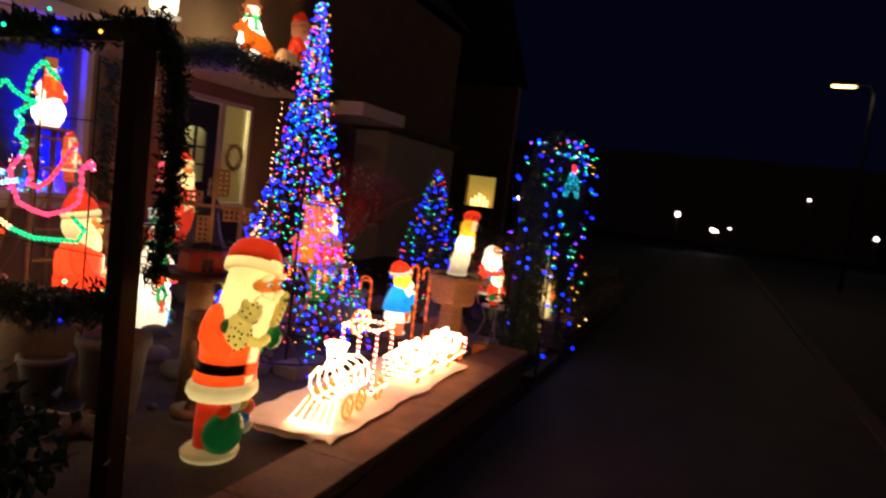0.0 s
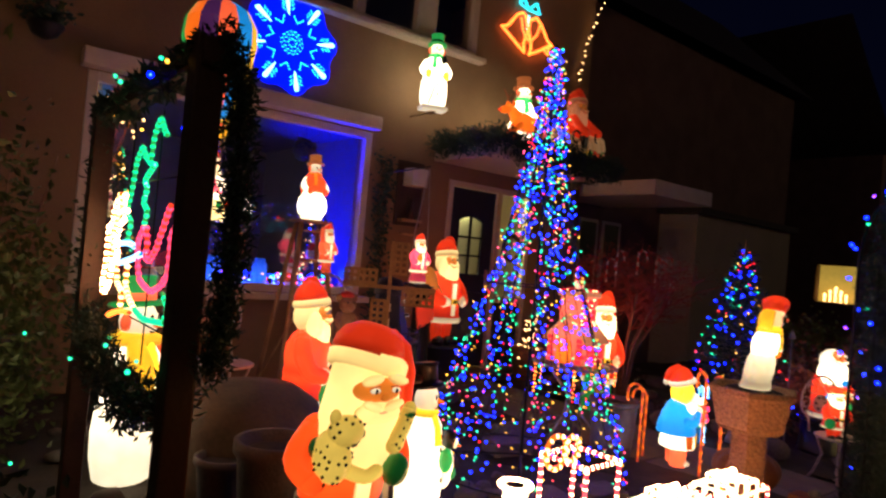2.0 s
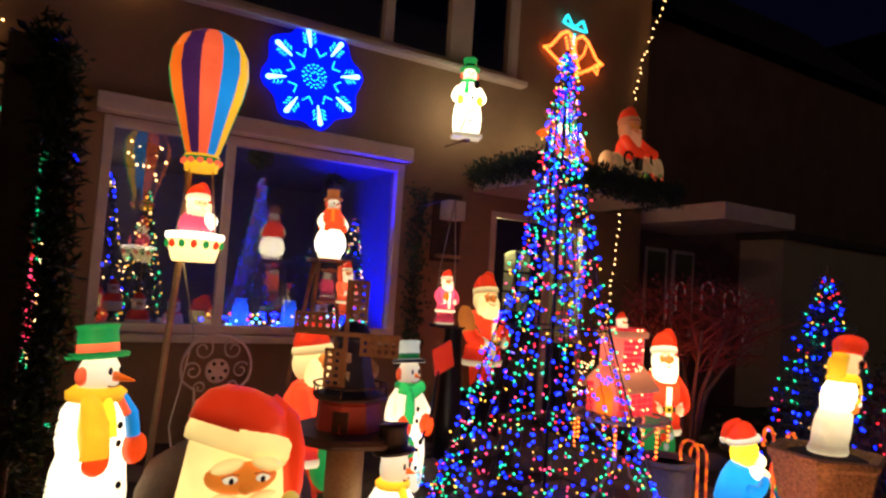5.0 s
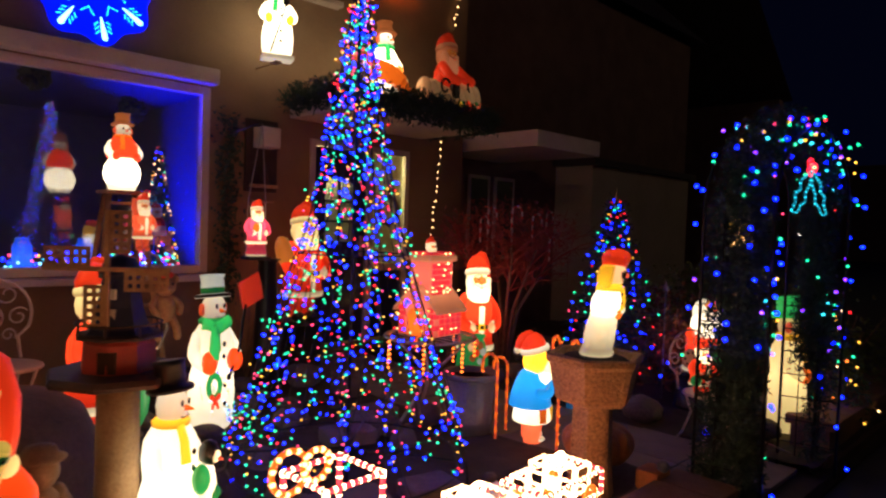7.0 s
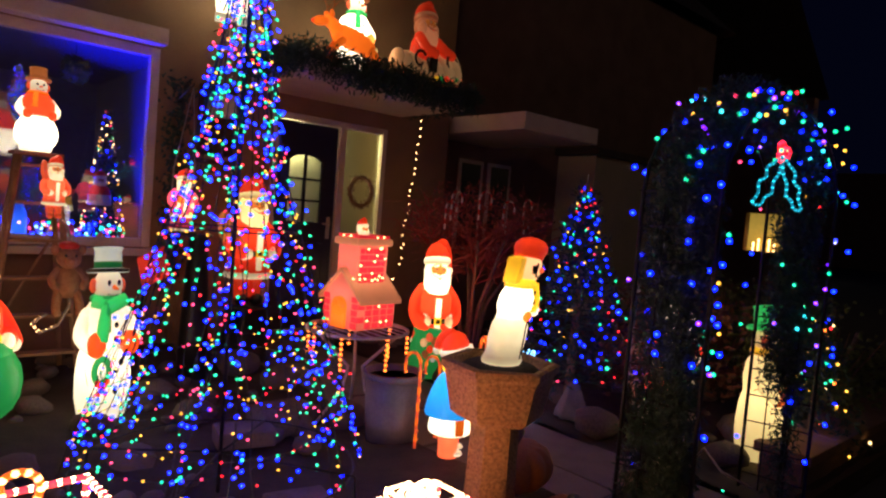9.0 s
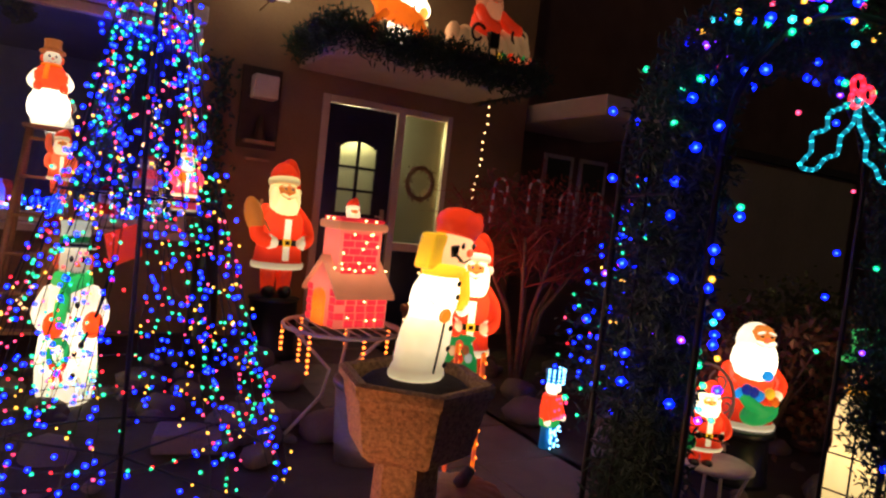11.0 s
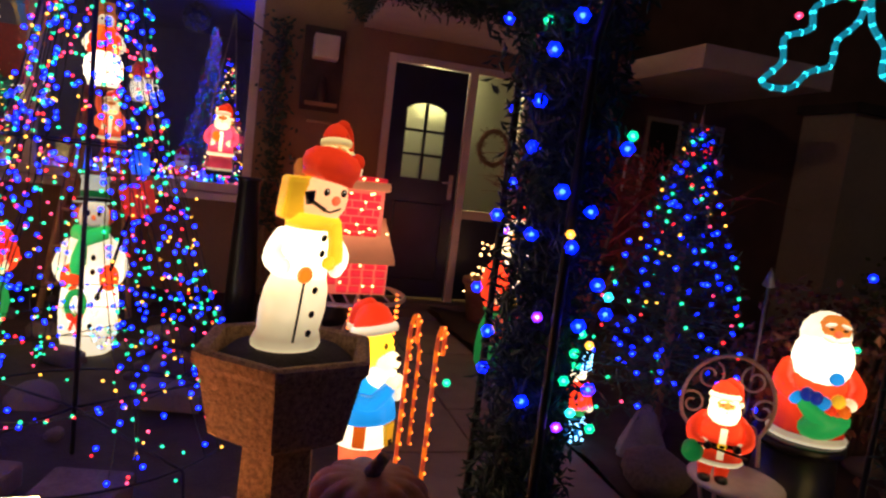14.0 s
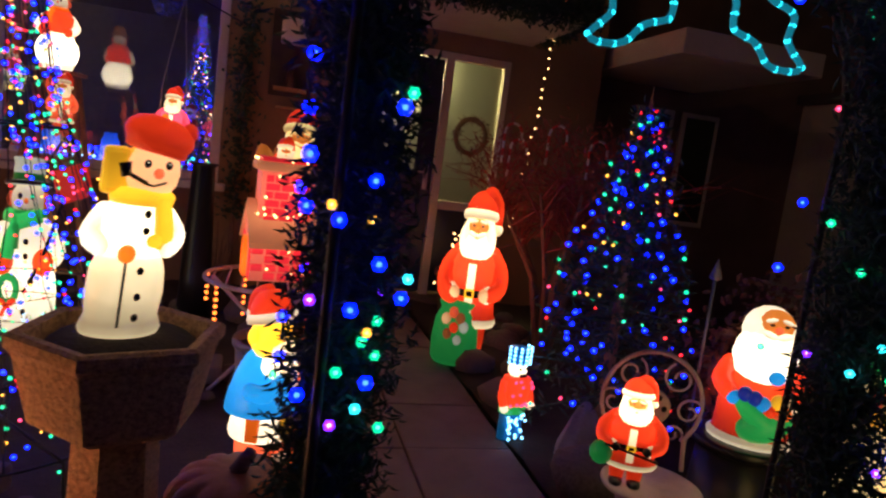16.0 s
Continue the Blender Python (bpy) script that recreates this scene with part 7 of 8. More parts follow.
def balloon():
    ob = holder("balloon_ornament", "striped glowing hot-air balloon on a wooden pole", "balloon", (-3.02, 4.09, 0.0), 15)
    s = Shape()
    s.tube([(-0.28, -0.05, 0.0), (-0.12, -0.03, 1.4), (-0.10, -0.02, 2.3)], 0.022, WOOD, 8)
    s.part("pole", ob, "thin tan wooden pole")
    cols = ["orange", "violet", "coral", "blue", "yellow", "green"]
    prof = ((0.085, 2.04), (0.10, 2.07), (0.145, 2.22), (0.20, 2.40), (0.225, 2.53), (0.215, 2.64), (0.165, 2.73), (0.09, 2.775), (0.0, 2.785))
    s = Shape()
    seg = 48
    for i in range(len(prof) - 1):
        for k in range(seg):
            a, b = 2 * math.pi * k / seg, 2 * math.pi * (k + 1) / seg
            (r0, z0), (r1, z1) = prof[i], prof[i + 1]
            c = cols[((k + 13) // 4) % 6]
            s.add([(r0 * math.cos(a), r0 * math.sin(a), z0), (r0 * math.cos(b), r0 * math.sin(b), z0), (r1 * math.cos(b), r1 * math.sin(b), z1), (r1 * math.cos(a), r1 * math.sin(a), z1)], [(0, 1, 2, 3)], lit(c, "low", 0.45, 0.75))
    s.part("envelope", ob, "striped glowing balloon skin")
    s = Shape()
    s.lathe([(0.09, 1.95, lit("yellow", "low", 0.5, 0.8)), (0.10, 2.0, lit("green", "dim", 0.5, 0.8)), (0.105, 2.03, lit("yellow", "low", 0.5, 0.8)), (0.095, 2.045, lit("yellow", "low"))], seg=24)
    for k in range(12):
        t = 2 * math.pi * k / 12
        s.ball((0.10 * math.cos(t), 0.10 * math.sin(t), 2.005), (0.02, 0.02, 0.018), lit("coral", "low", 0.5, 0.8), u=8, w=6)
    s.part("collar", ob, "yellow scalloped collar")
    s = Shape()
    for t in (0.4, 1.9, 3.5, 5.1):
        s.tube([(0.09 * math.cos(t), 0.09 * math.sin(t), 1.95), (0.15 * math.cos(t), 0.15 * math.sin(t), 1.58)], 0.004, PALE_WIRE, 6)
    s.part("cords", ob, "thin cords")
    s = Shape()
    W, Y = lit("snow", "hot", 0.35, 0.8), lit("cream", "high", 0.5, 0.8)
    s.lathe([(0.0, 1.42, Y), (0.115, 1.42, Y), (0.125, 1.44, Y), (0.14, 1.50, Y), (0.155, 1.55, W), (0.165, 1.565, W), (0.16, 1.585, W), (0.13, 1.59, W), (0.0, 1.58, W)], seg=28)
    for k in range(14):
        t = 2 * math.pi * k / 14
        s.ball((0.148 * math.cos(t), 0.148 * math.sin(t), 1.52), (0.02, 0.02, 0.025), lit("red" if k % 2 else "green", "low"), u=8, w=6)
    s.part("basket", ob, "bright scalloped basket")
    s = Shape()
    s.ball((0, 0, 1.63), (0.09, 0.10, 0.10), lit("pink", "high", 0.3, 0.8))
    s.ball((0.06, 0.05, 1.66), (0.04, 0.05, 0.05), lit("snow", "high", 0.3, 0.8))
    rider = s.part("rider", ob, "small pink-coated rider")
    s = Shape()
    santa_head(s, 1.70, 0.55, "mid", "red", "white", "pale")
    s.part("head", rider, "bearded head in a red cap")


def rope_outline(ob, name, lines, colour, paint, x=0.0, step=0.035, r=0.0085, label=""):
    s = Shape()
    for line in lines:
        pts = [(x, y, z) for y, z in line]
        s.tube(pts, r * 0.8, lit(paint, "high", 0.5, 0.9), 8)
        s.bulbs(along(pts, step), LED[colour], r * 1.25)
    s.part(name, ob, label)


def facade_lights():
    # round snowflake
    flake = holder("snowflake_light", "round blue light disc with icy white snowflake", "light", (-4.50, 5.21, 3.145), 0.0, 1.08)
    s = Shape()
    turn = Euler((0, radians(90), 0)).to_matrix()
    disc = glow("blue_disc", (0.0, 0.005, 1.0), 1.7, 0.5, 0.7)
    outline = [(0.405 + 0.028 * math.cos(8 * (w - radians(12)))) for w in (2 * math.pi * i / 80 for i in range(80))]
    n = len(s.v)
    for x, k in ((-0.03, 1.0), (-0.018, 1.015), (-0.008, 0.985)):
        s.v += [(x, outline[i] * k * math.cos(2 * math.pi * i / 80), outline[i] * k * math.sin(2 * math.pi * i / 80)) for i in range(80)]
    k = s.slot(disc)
    rims = [[n + r * 80 + i, n + r * 80 + (i + 1) % 80, n + (r + 1) * 80 + (i + 1) % 80, n + (r + 1) * 80 + i] for r in (0, 1) for i in range(80)]
    for q in rims + [[n + 160 + i for i in range(80)], [n + 79 - i for i in range(80)]]:
        s.f.append(q)
        s.m.append(k)
        s.s.append(False)
    s.part("disc", flake, "glowing deep blue disc with scalloped rim")
    for k in range(8):
        a = radians(45 * k + 12)
        d = Vector((0, math.cos(a), math.sin(a)))
        n = Vector((0, -math.sin(a), math.cos(a)))
        s = Shape()
        s.tube([d * 0.235, d * 0.31, d * 0.385, d * 0.40], [0.004, 0.014, 0.021, 0.010], LED["ice"], 8)
        for q in (-1, 1):
            for u in (0.27, 0.30, 0.33):
                s.tube([d * u + n * 0.028 * q, d * (u + 0.022) + n * 0.055 * q], 0.0038, LED["aqua"], 6)
        s.part("ray", flake, "icy white ray")
        s = Shape()
        a += radians(22.5)
        d = Vector((0, math.cos(a), math.sin(a)))
        n = Vector((0, -math.sin(a), math.cos(a)))
        for q in (-1, 1):
            for u in (0.0, 0.33, 0.66):
                p = d * (0.175 + 0.055 * u) + n * 0.05 * u * q
                s.tube([p, p + d * 0.014 + n * 0.012 * q], 0.0042, LED["aqua"], 6)
        s.part("chevron", flake, "dotted turquoise chevron")
    s = Shape()
    for r, m in ((0.035, 8), (0.068, 12), (0.095, 16)):
        for i in range(m):
            w = 2 * math.pi * (i + 0.5 * (m % 3)) / m
            p = Vector((0, r * math.cos(w), r * math.sin(w)))
            s.tube([p - Vector((0, 0.008, 0)), p + Vector((0, 0.008, 0.002))], 0.0042, LED["aqua"], 6)
    s.part("star", flake, "dotted turquoise centre")
    s = Shape()
    for t in (0.8, 2.4, 4.0, 5.5):
        s.tube([(-0.02, 0.3 * math.cos(t), 0.3 * math.sin(t)), (-0.078, 0.3 * math.cos(t), 0.3 * math.sin(t))], 0.01, DARK_IRON, 6)
    s.part("bracket", flake)
    # orange bells
    bells = holder("bells_light", "orange rope light bells with turquoise bow", "light", (-4.53, 8.19, 4.17), 0, 1.28)
    def bell(c, tilt):
        pts = [(-0.17, -0.16), (-0.12, -0.10), (-0.09, 0.06), (-0.05, 0.13), (0.05, 0.13), (0.09, 0.06), (0.12, -0.10), (0.17, -0.16), (-0.17, -0.16)]
        ca, sa = math.cos(radians(tilt)), math.sin(radians(tilt))
        return [(c[0] + u * ca - w * sa, c[1] + u * sa + w * ca) for u, w in pts]
    rope_outline(bells, "bell", [bell((-0.10, -0.02), -28)], "amber", "coral", 0.0, 0.03, 0.0125, label="orange rope light bell")
    rope_outline(bells, "bell", [bell((0.10, -0.03), 28)], "amber", "coral", 0.02, 0.03, 0.0125, label="orange rope light bell")
    rope_outline(bells, "clapper", [[(-0.12, 0.04), (-0.09, -0.06), (-0.02, -0.13), (0.02, -0.14)], [(-0.07, 0.06), (-0.04, -0.02), (0.01, -0.06)], [(0.12, 0.03), (0.09, -0.06), (0.02, -0.13)], [(0.20, -0.15), (0.27, -0.10), (0.26, -0.20), (0.20, -0.15)]], "amber", "coral", 0.03, 0.03, 0.010)
    rope_outline(bells, "bow", [[(-0.02, 0.16), (-0.10, 0.26), (-0.14, 0.18), (-0.02, 0.16), (0.08, 0.25), (0.13, 0.16), (-0.02, 0.16)], [(-0.01, 0.10), (-0.02, -0.02)]], "aqua", "teal", 0.01, 0.03, 0.011, label="turquoise bow")
    s = Shape()
    s.tube([(-0.045, -0.2, 0.05), (0.01, -0.2, 0.05)], 0.006, DARK_IRON, 6)
    s.tube([(-0.045, 0.2, 0.05), (0.01, 0.2, 0.05)], 0.006, DARK_IRON, 6)
    s.part("bracket", bells)
    # candle and holly
    cand = holder("candle_light", "rope light ribbon with turquoise holly on the house front", "light", (-4.53, 3.56, 3.70))
    rope_outline(cand, "ribbon", [[(-0.30, 0.04), (-0.26, -0.06), (-0.10, -0.12), (0.12, -0.17), (0.26, -0.15), (0.30, -0.02), (0.24, 0.06), (0.12, 0.04), (0.08, -0.06), (0.0, 0.02), (-0.18, 0.08), (-0.30, 0.04)]], "warm", "pale", 0.0, 0.03, 0.013, label="glowing pale orange ribbon")
    rope_outline(cand, "berries", [[(-0.06, -0.04), (0.0, 0.02), (0.04, -0.05), (-0.02, -0.09), (-0.06, -0.04)]], "red", "red")
    rope_outline(cand, "holly", [[(-0.06, 0.1), (-0.2, 0.16), (-0.32, 0.3), (-0.2, 0.42), (-0.06, 0.3), (-0.02, 0.14)], [(0.04, 0.1), (0.1, 0.3), (0.24, 0.44), (0.32, 0.3), (0.22, 0.14), (0.04, 0.1)]], "aqua", "teal", label="turquoise holly leaves")
    s = Shape()
    s.tube([(-0.045, -0.1, 0.0), (0.01, -0.1, 0.0)], 0.006, DARK_IRON, 6)
    s.tube([(-0.045, 0.15, 0.2), (0.01, 0.15, 0.2)], 0.006, DARK_IRON, 6)
    s.part("bracket", cand)
    star = holder("star_light", "small rope light star in the upstairs window", "light", (-4.53, 6.62, 5.06))
    rope_outline(star, "outline", [[(0.11 * (1 if i % 2 == 0 else 0.45) * math.sin(math.pi * i / 5), 0.11 * (1 if i % 2 == 0 else 0.45) * math.cos(math.pi * i / 5)) for i in range(11)]], "warm", "coral", 0.0, 0.03, 0.006)
    s = Shape()
    s.tube([(-0.045, 0, 0.0), (0.01, 0, 0.05)], 0.005, DARK_IRON, 6)
    s.part("bracket", star)


def string_lights(name, points, step, colour, label, jitter=0.0, r=0.0085, seed=1):
    rng = random.Random(seed)
    ob = holder(name, label, "string lights", group="warm light strings")
    s = Shape()
    s.tube(points, 0.0025, WIRE, 4)
    s.part("cable", ob, "thin dark cable")
    s = Shape()
    s.bulbs([p + Vector((rng.gauss(0, jitter) * 0.3, rng.gauss(0, jitter), rng.gauss(0, jitter))) for p in along(points, step)], LED[colour], r)
    s.part("bulbs", ob, "warm white bulbs")
    return ob


def warm_strings():
    string_lights("light_string", [(-4.54, 2.90, 5.2), (-4.54, 2.90, 2.1)], 0.125, "warm", "warm light string down the house corner", 0.02, 0.011)
    # icicle lights under the gutter
    ob = holder("icicle_lights", "warm icicle lights under the gutter", "string lights", group="warm light strings")
    rng = random.Random(19)
    cable = [(-4.14, 6.9 + 0.1 * i, 5.22 + 0.01 * math.sin(i * 2.1)) for i in range(26)]
    s = Shape()
    s.tube(cable, 0.003, WIRE, 4)
    s.part("cable", ob)
    for i in range(0, 26, 1):
        y = 6.9 + 0.1 * i
        drop = rng.choice((1, 2, 2, 3, 4))
        s = Shape()
        s.tube([(-4.14, y, 5.22), (-4.14, y, 5.22 - 0.075 * drop)], 0.002, WIRE, 4)
        s.bulbs([(-4.14, y + rng.gauss(0, 0.01), 5.20 - 0.075 * k) for k in range(drop)], LED["warm"], 0.012)
        s.part("icicle", ob, "short string of warm bulbs")
    string_lights("light_string", [(-4.2, 9.40, 5.2), (-4.5, 9.38, 4.6), (-4.52, 9.25, 4.2), (-4.52, 9.16, 3.7)], 0.085, "warm", "warm light string down the house corner", 0.012, 0.011, 2)
    string_lights("light_string", [(-4.30, 8.80, 2.40), (-4.32, 8.80, 2.0), (-4.34, 8.78, 1.6), (-4.34, 8.72, 1.2), (-4.3, 8.66, 0.7)], 0.082, "warm", "warm light string beside the front door", 0.01, 0.009, 3)
    string_lights("light_string", [(-4.12, 8.05, 0.38), (-4.08, 8.18, 0.48), (-4.05, 8.30, 0.52), (-4.1, 8.16, 0.36), (-3.98, 8.06, 0.25), (-3.96, 8.30, 0.28), (-4.05, 8.08, 0.56), (-4.02, 8.24, 0.74), (-4.05, 8.12, 0.62)], 0.028, "warm", "tangle of warm bulbs on a pot by the door", 0.045, 0.010, 4)


def red_maple():
    rng = random.Random(51)
    ob = holder("red_shrub", "bare red-twigged maple with hanging candy canes", "shrub", (-3.05, 8.55, 0.0))
    twigs = Shape()
    for k in range(7):
        s = Shape()
        a = 0.9 * k + rng.uniform(-0.3, 0.3)
        tip = Vector((0.42 * math.cos(a), 0.5 * math.sin(a), 1.15 + rng.uniform(-0.1, 0.12)))
        knee = Vector((0.12 * math.cos(a), 0.14 * math.sin(a), 0.55))
        s.tube([(0.03 * math.cos(a), 0.03 * math.sin(a), 0), knee, tip], [0.028, 0.02, 0.010], BARK, 8)
        s.part("stem", ob, "slender bare stem")
        for _ in range(16):
            u = rng.uniform(0.3, 1)
            p = knee.lerp(tip, u)
            q = p + Vector((rng.gauss(0, 0.22), rng.gauss(0, 0.26), rng.uniform(0.08, 0.42)))
            twigs.tube([p, p.lerp(q, 0.5) + Vector((0, 0, 0.05)), q], [0.008, 0.005, 0.002], TWIG, 5)
            for _ in range(7):
                m = p.lerp(q, rng.uniform(0.3, 1))
                e = m + Vector((rng.gauss(0, 0.13), rng.gauss(0, 0.14), rng.gauss(0.03, 0.09)))
                twigs.tube([m, e], [0.003, 0.0012], TWIG, 4)
    tagged(twigs.part("twig_mass", ob, "fine red twigs"), kind="stuff")
    spots = []
    for _ in range(1500):
        a, r = rng.uniform(0, 6.28), 0.68 * rng.random() ** 0.5
        spots.append((r * math.cos(a), r * math.sin(a), 1.5 + rng.gauss(0, 0.09) - 0.45 * r * r))
    s = Shape()
    s.blades(spots, 0.05, TWIG, rng, 0.10)
    s.part("crown", ob, "hazy crown of red twig tips")
    for i, (y, z, x) in enumerate(((7.98, 1.30, -2.8), (8.25, 1.32, -2.75), (8.52, 1.26, -2.72), (8.80, 1.05, -2.72), (8.98, 1.3, -2.9), (8.1, 1.22, -3.0))):
        candy_cane((x, y, z), rng.uniform(-20, 20), 0.26, "amber", "thin unlit candy cane hanging in the red shrub", "hanging candy canes", False)


def step_ladder():
    ob = holder("step_ladder", "pale wooden step ladder in front of the window", "ladder", (-3.84, 5.23, 0.0), 0)
    for q in (-1, 1):
        s = Shape()
        s.tube([(0.24, 0.27 * q, 0.0), (0.04, 0.10 * q, 1.51)], 0.021, WOOD, 6)
        s.part("stile", ob)
        s = Shape()
        s.tube([(-0.26, 0.25 * q, 0.0), (-0.05, 0.10 * q, 1.51)], 0.019, WOOD, 6)
        s.part("rear_leg", ob)
    for k in range(6):
        z = 0.24 + 0.24 * k
        x, h = 0.24 - 0.1325 * z, 0.26 - 0.1126 * z
        one_box("step", (x - 0.045, -h, z - 0.01), (x + 0.045, h, z + 0.01), WOOD, ob, "", 0.003)
    one_box("platform", (-0.12, -0.14, 1.505), (0.12, 0.14, 1.53), WOOD, ob, "", 0.004)
    # cross brace
    s = Shape()
    s.tube([(-0.232, -0.22, 0.2), (-0.12, 0.15, 1.0)], 0.01, WOOD, 6)
    s.part("brace", ob)


def statue():
    s = Shape()
    s.lathe([(0.12, 0, BRONZE), (0.12, 0.05, BRONZE), (0.09, 0.06, BRONZE)], seg=16)
    for q in (-1, 1):
        limb(s, [(0.0, 0.05 * q, 0.30), (0.05, 0.06 * q, 0.18), (0.01, 0.05 * q, 0.05)], [0.045, 0.04, 0.032], BRONZE)
    s.lathe([(0.07, 0.26, BRONZE), (0.085, 0.32, BRONZE), (0.08, 0.42, BRONZE), (0.075, 0.48, BRONZE), (0.03, 0.53, BRONZE)], sx=0.75)
    for q in (-1, 1):
        limb(s, [(0.0, 0.08 * q, 0.48), (0.04, 0.11 * q, 0.38), (0.09, 0.05 * q, 0.36)], [0.03, 0.027, 0.022], BRONZE)
    s.ball((0.02, 0, 0.585), (0.062, 0.058, 0.07), BRONZE)
    s.lathe([(0.085, 0.0, BRONZE), (0.09, 0.006, BRONZE), (0.065, 0.02, BRONZE), (0.05, 0.05, BRONZE), (0.0, 0.06, BRONZE)], (0.01, 0, 0.625))
    s.thing("garden_statue", "weathered brown garden statue of a standing child", "statue", (-1.12, 4.13, 0.12), 25, 0.80)


def clutter():
    rng = random.Random(71)
    # climbing vine on the wall beside the window, bare twigs under it, hanging basket
    vine = holder("wall_vine", "dark climbing vine on the house wall", "vine", (-4.55, 6.34, 0.0))
    s = Shape()
    stem = [(0, 0.02, 0.02), (0.02, 0.0, 0.6), (0.01, 0.03, 1.2), (0.02, -0.01, 1.7), (0.01, 0.02, 2.3)]
    s.tube(stem, [0.02, 0.016, 0.014, 0.01, 0.005], BARK, 6)
    s.part("stem", vine)
    s = Shape()
    s.blades([p + Vector((abs(rng.gauss(0, 0.035)), rng.gauss(0, 0.055), rng.gauss(0, 0.04))) for p in along(stem[1:], 0.0022)], 0.05, NEEDLE, rng, 0.3)
    s.part("leaf_mass", vine, "dark small leaves")
    bush = holder("twiggy_plant", "bare twiggy plant at the foot of the wall", "plant", (-3.95, 6.28, 0.02))
    for k in range(16):
        s = Shape()
        a = 2.4 * k
        q = Vector((0.22 * math.cos(a) * rng.random(), 0.22 * math.sin(a) * rng.random(), rng.uniform(0.4, 0.75)))
        s.tube([(0, 0, 0), q * 0.5 + Vector((0.02, 0, 0.04)), q], [0.007, 0.005, 0.002], BARK, 5)
        s.part("twig", bush)
    basket = holder("hanging_basket", "dark hanging basket on an iron hook", "basket", (-4.40, 3.30, 2.62))
    s = Shape()
    s.lathe([(0.02, 0.0, DARK_IRON), (0.08, 0.03, DARK_IRON), (0.12, 0.10, DARK_IRON), (0.12, 0.115, DARK_IRON), (0.10, 0.115, SOIL), (0.0, 0.12, SOIL)], seg=18)
    s.part("bowl", basket)
    s = Shape()
    s.tube([(-0.175, 0, 0.40), (-0.02, 0, 0.40), (0, 0, 0.34), (0, 0, 0.12)], 0.006, DARK_IRON, 6)
    s.part("hook", basket)
    s = Shape()
    s.blades([(rng.gauss(0, 0.07), rng.gauss(0, 0.07), 0.14 + abs(rng.gauss(0, 0.06))) for _ in range(260)], 0.05, NEEDLE, rng, 0.3)
    s.part("leaf_mass", basket)
    # covered round table
    s = Shape()
    s.lathe([(0.46, 0.03, COVER), (0.44, 0.10, COVER), (0.41, 0.34, COVER), (0.36, 0.45, COVER), (0.24, 0.53, COVER), (0.0, 0.56, COVER)], seg=26)
    s.v = [(x * (1 + 0.04 * noise.noise(Vector((x * 5, y * 5, z * 2)))), y * (1 + 0.04 * noise.noise(Vector((x * 5, y * 5, z * 2 + 7)))), z) for x, y, z in s.v]
    ob = holder("garden_table", "low round garden table under a brown cover", "table", (-2.32, 4.22, 0.0))
    s.part("cover", ob, "creased brown cloth cover")
    s = Shape()
    s.lathe([(0.0, 0.46, POST_WOOD), (0.28, 0.46, POST_WOOD), (0.28, 0.475, POST_WOOD), (0.0, 0.475, POST_WOOD)], seg=20)
    s.part("tabletop", ob)
    for k in range(4):
        s = Shape()
        t = 0.785 + 1.571 * k
        s.tube([(0.26 * math.cos(t), 0.26 * math.sin(t), 0.46), (0.30 * math.cos(t), 0.30 * math.sin(t), 0.0)], 0.018, POST_WOOD, 8)
        s.part("leg", ob)
    # pots and bucket
    s = Shape()
    s.lathe([(0.0, 0, BUCKET), (0.14, 0.0, BUCKET), (0.146, 0.08, BUCKET), (0.152, 0.09, BUCKET), (0.150, 0.10, BUCKET), (0.165, 0.358, BUCKET), (0.158, 0.358, BUCKET), (0.14, 0.05, BUCKET), (0.0, 0.05, BUCKET)], seg=26)
    ob = holder("zinc_bucket", "tall grey zinc bucket beside the wire table", "bucket", (-1.78, 6.72, 0.02))
    s.part("body", ob)
    s = Shape()
    s.lathe([(0.158, 0.36, BUCKET), (0.168, 0.36, BUCKET), (0.178, 0.37, BUCKET), (0.180, 0.39, BUCKET), (0.176, 0.40, BUCKET), (0.162, 0.40, BUCKET), (0.158, 0.36, BUCKET)], seg=26)
    s.part("rim", ob)
    for x, y, r, h, z in ((-1.55, 4.02, 0.17, 0.42, 0.05), (-1.95, 3.95, 0.13, 0.26, 0.03)):
        s = Shape()
        s.lathe([(0.0, 0, STONE), (r * 0.75, 0.0, STONE), (r * 0.95, h * 0.85, STONE), (r * 1.06, h * 0.88, STONE), (r * 1.06, h, STONE), (r * 0.9, h, STONE), (r * 0.86, h * 0.86, STONE)], seg=24)
        ob = holder("flower_pot", "grey stone flower pot filled with soil", "pot", (x, y, z), group="flower pots")
        s.part("pot", ob)
        s = Shape()
        s.lathe([(r * 0.855, h * 0.87, SOIL), (r * 0.6, h * 0.90, SOIL), (0.0, h * 0.92, SOIL)], seg=20)
        s.part("soil", ob, "dark potting soil")
    s = Shape()
    s.lathe([(0.0, 0, TERRACOTTA), (0.13, 0.0, TERRACOTTA), (0.18, 0.30, TERRACOTTA), (0.2, 0.31, TERRACOTTA), (0.2, 0.36, TERRACOTTA), (0.17, 0.36, TERRACOTTA), (0.16, 0.30, SOIL), (0.0, 0.31, SOIL)], seg=24)
    s.thing("flower_pot", "dark terracotta pot by the front door", "pot", (-4.06, 8.18, 0.03), group="flower pots")
    # pumpkin and small ornaments below the planter
    pumpkin = holder("pumpkin", "dull orange ribbed pumpkin beside the planter", "pumpkin", (-0.76, 6.63, 0.13), 0, 1.6)
    s = Shape()
    verts, faces, nu, nw = [], [], 72, 14
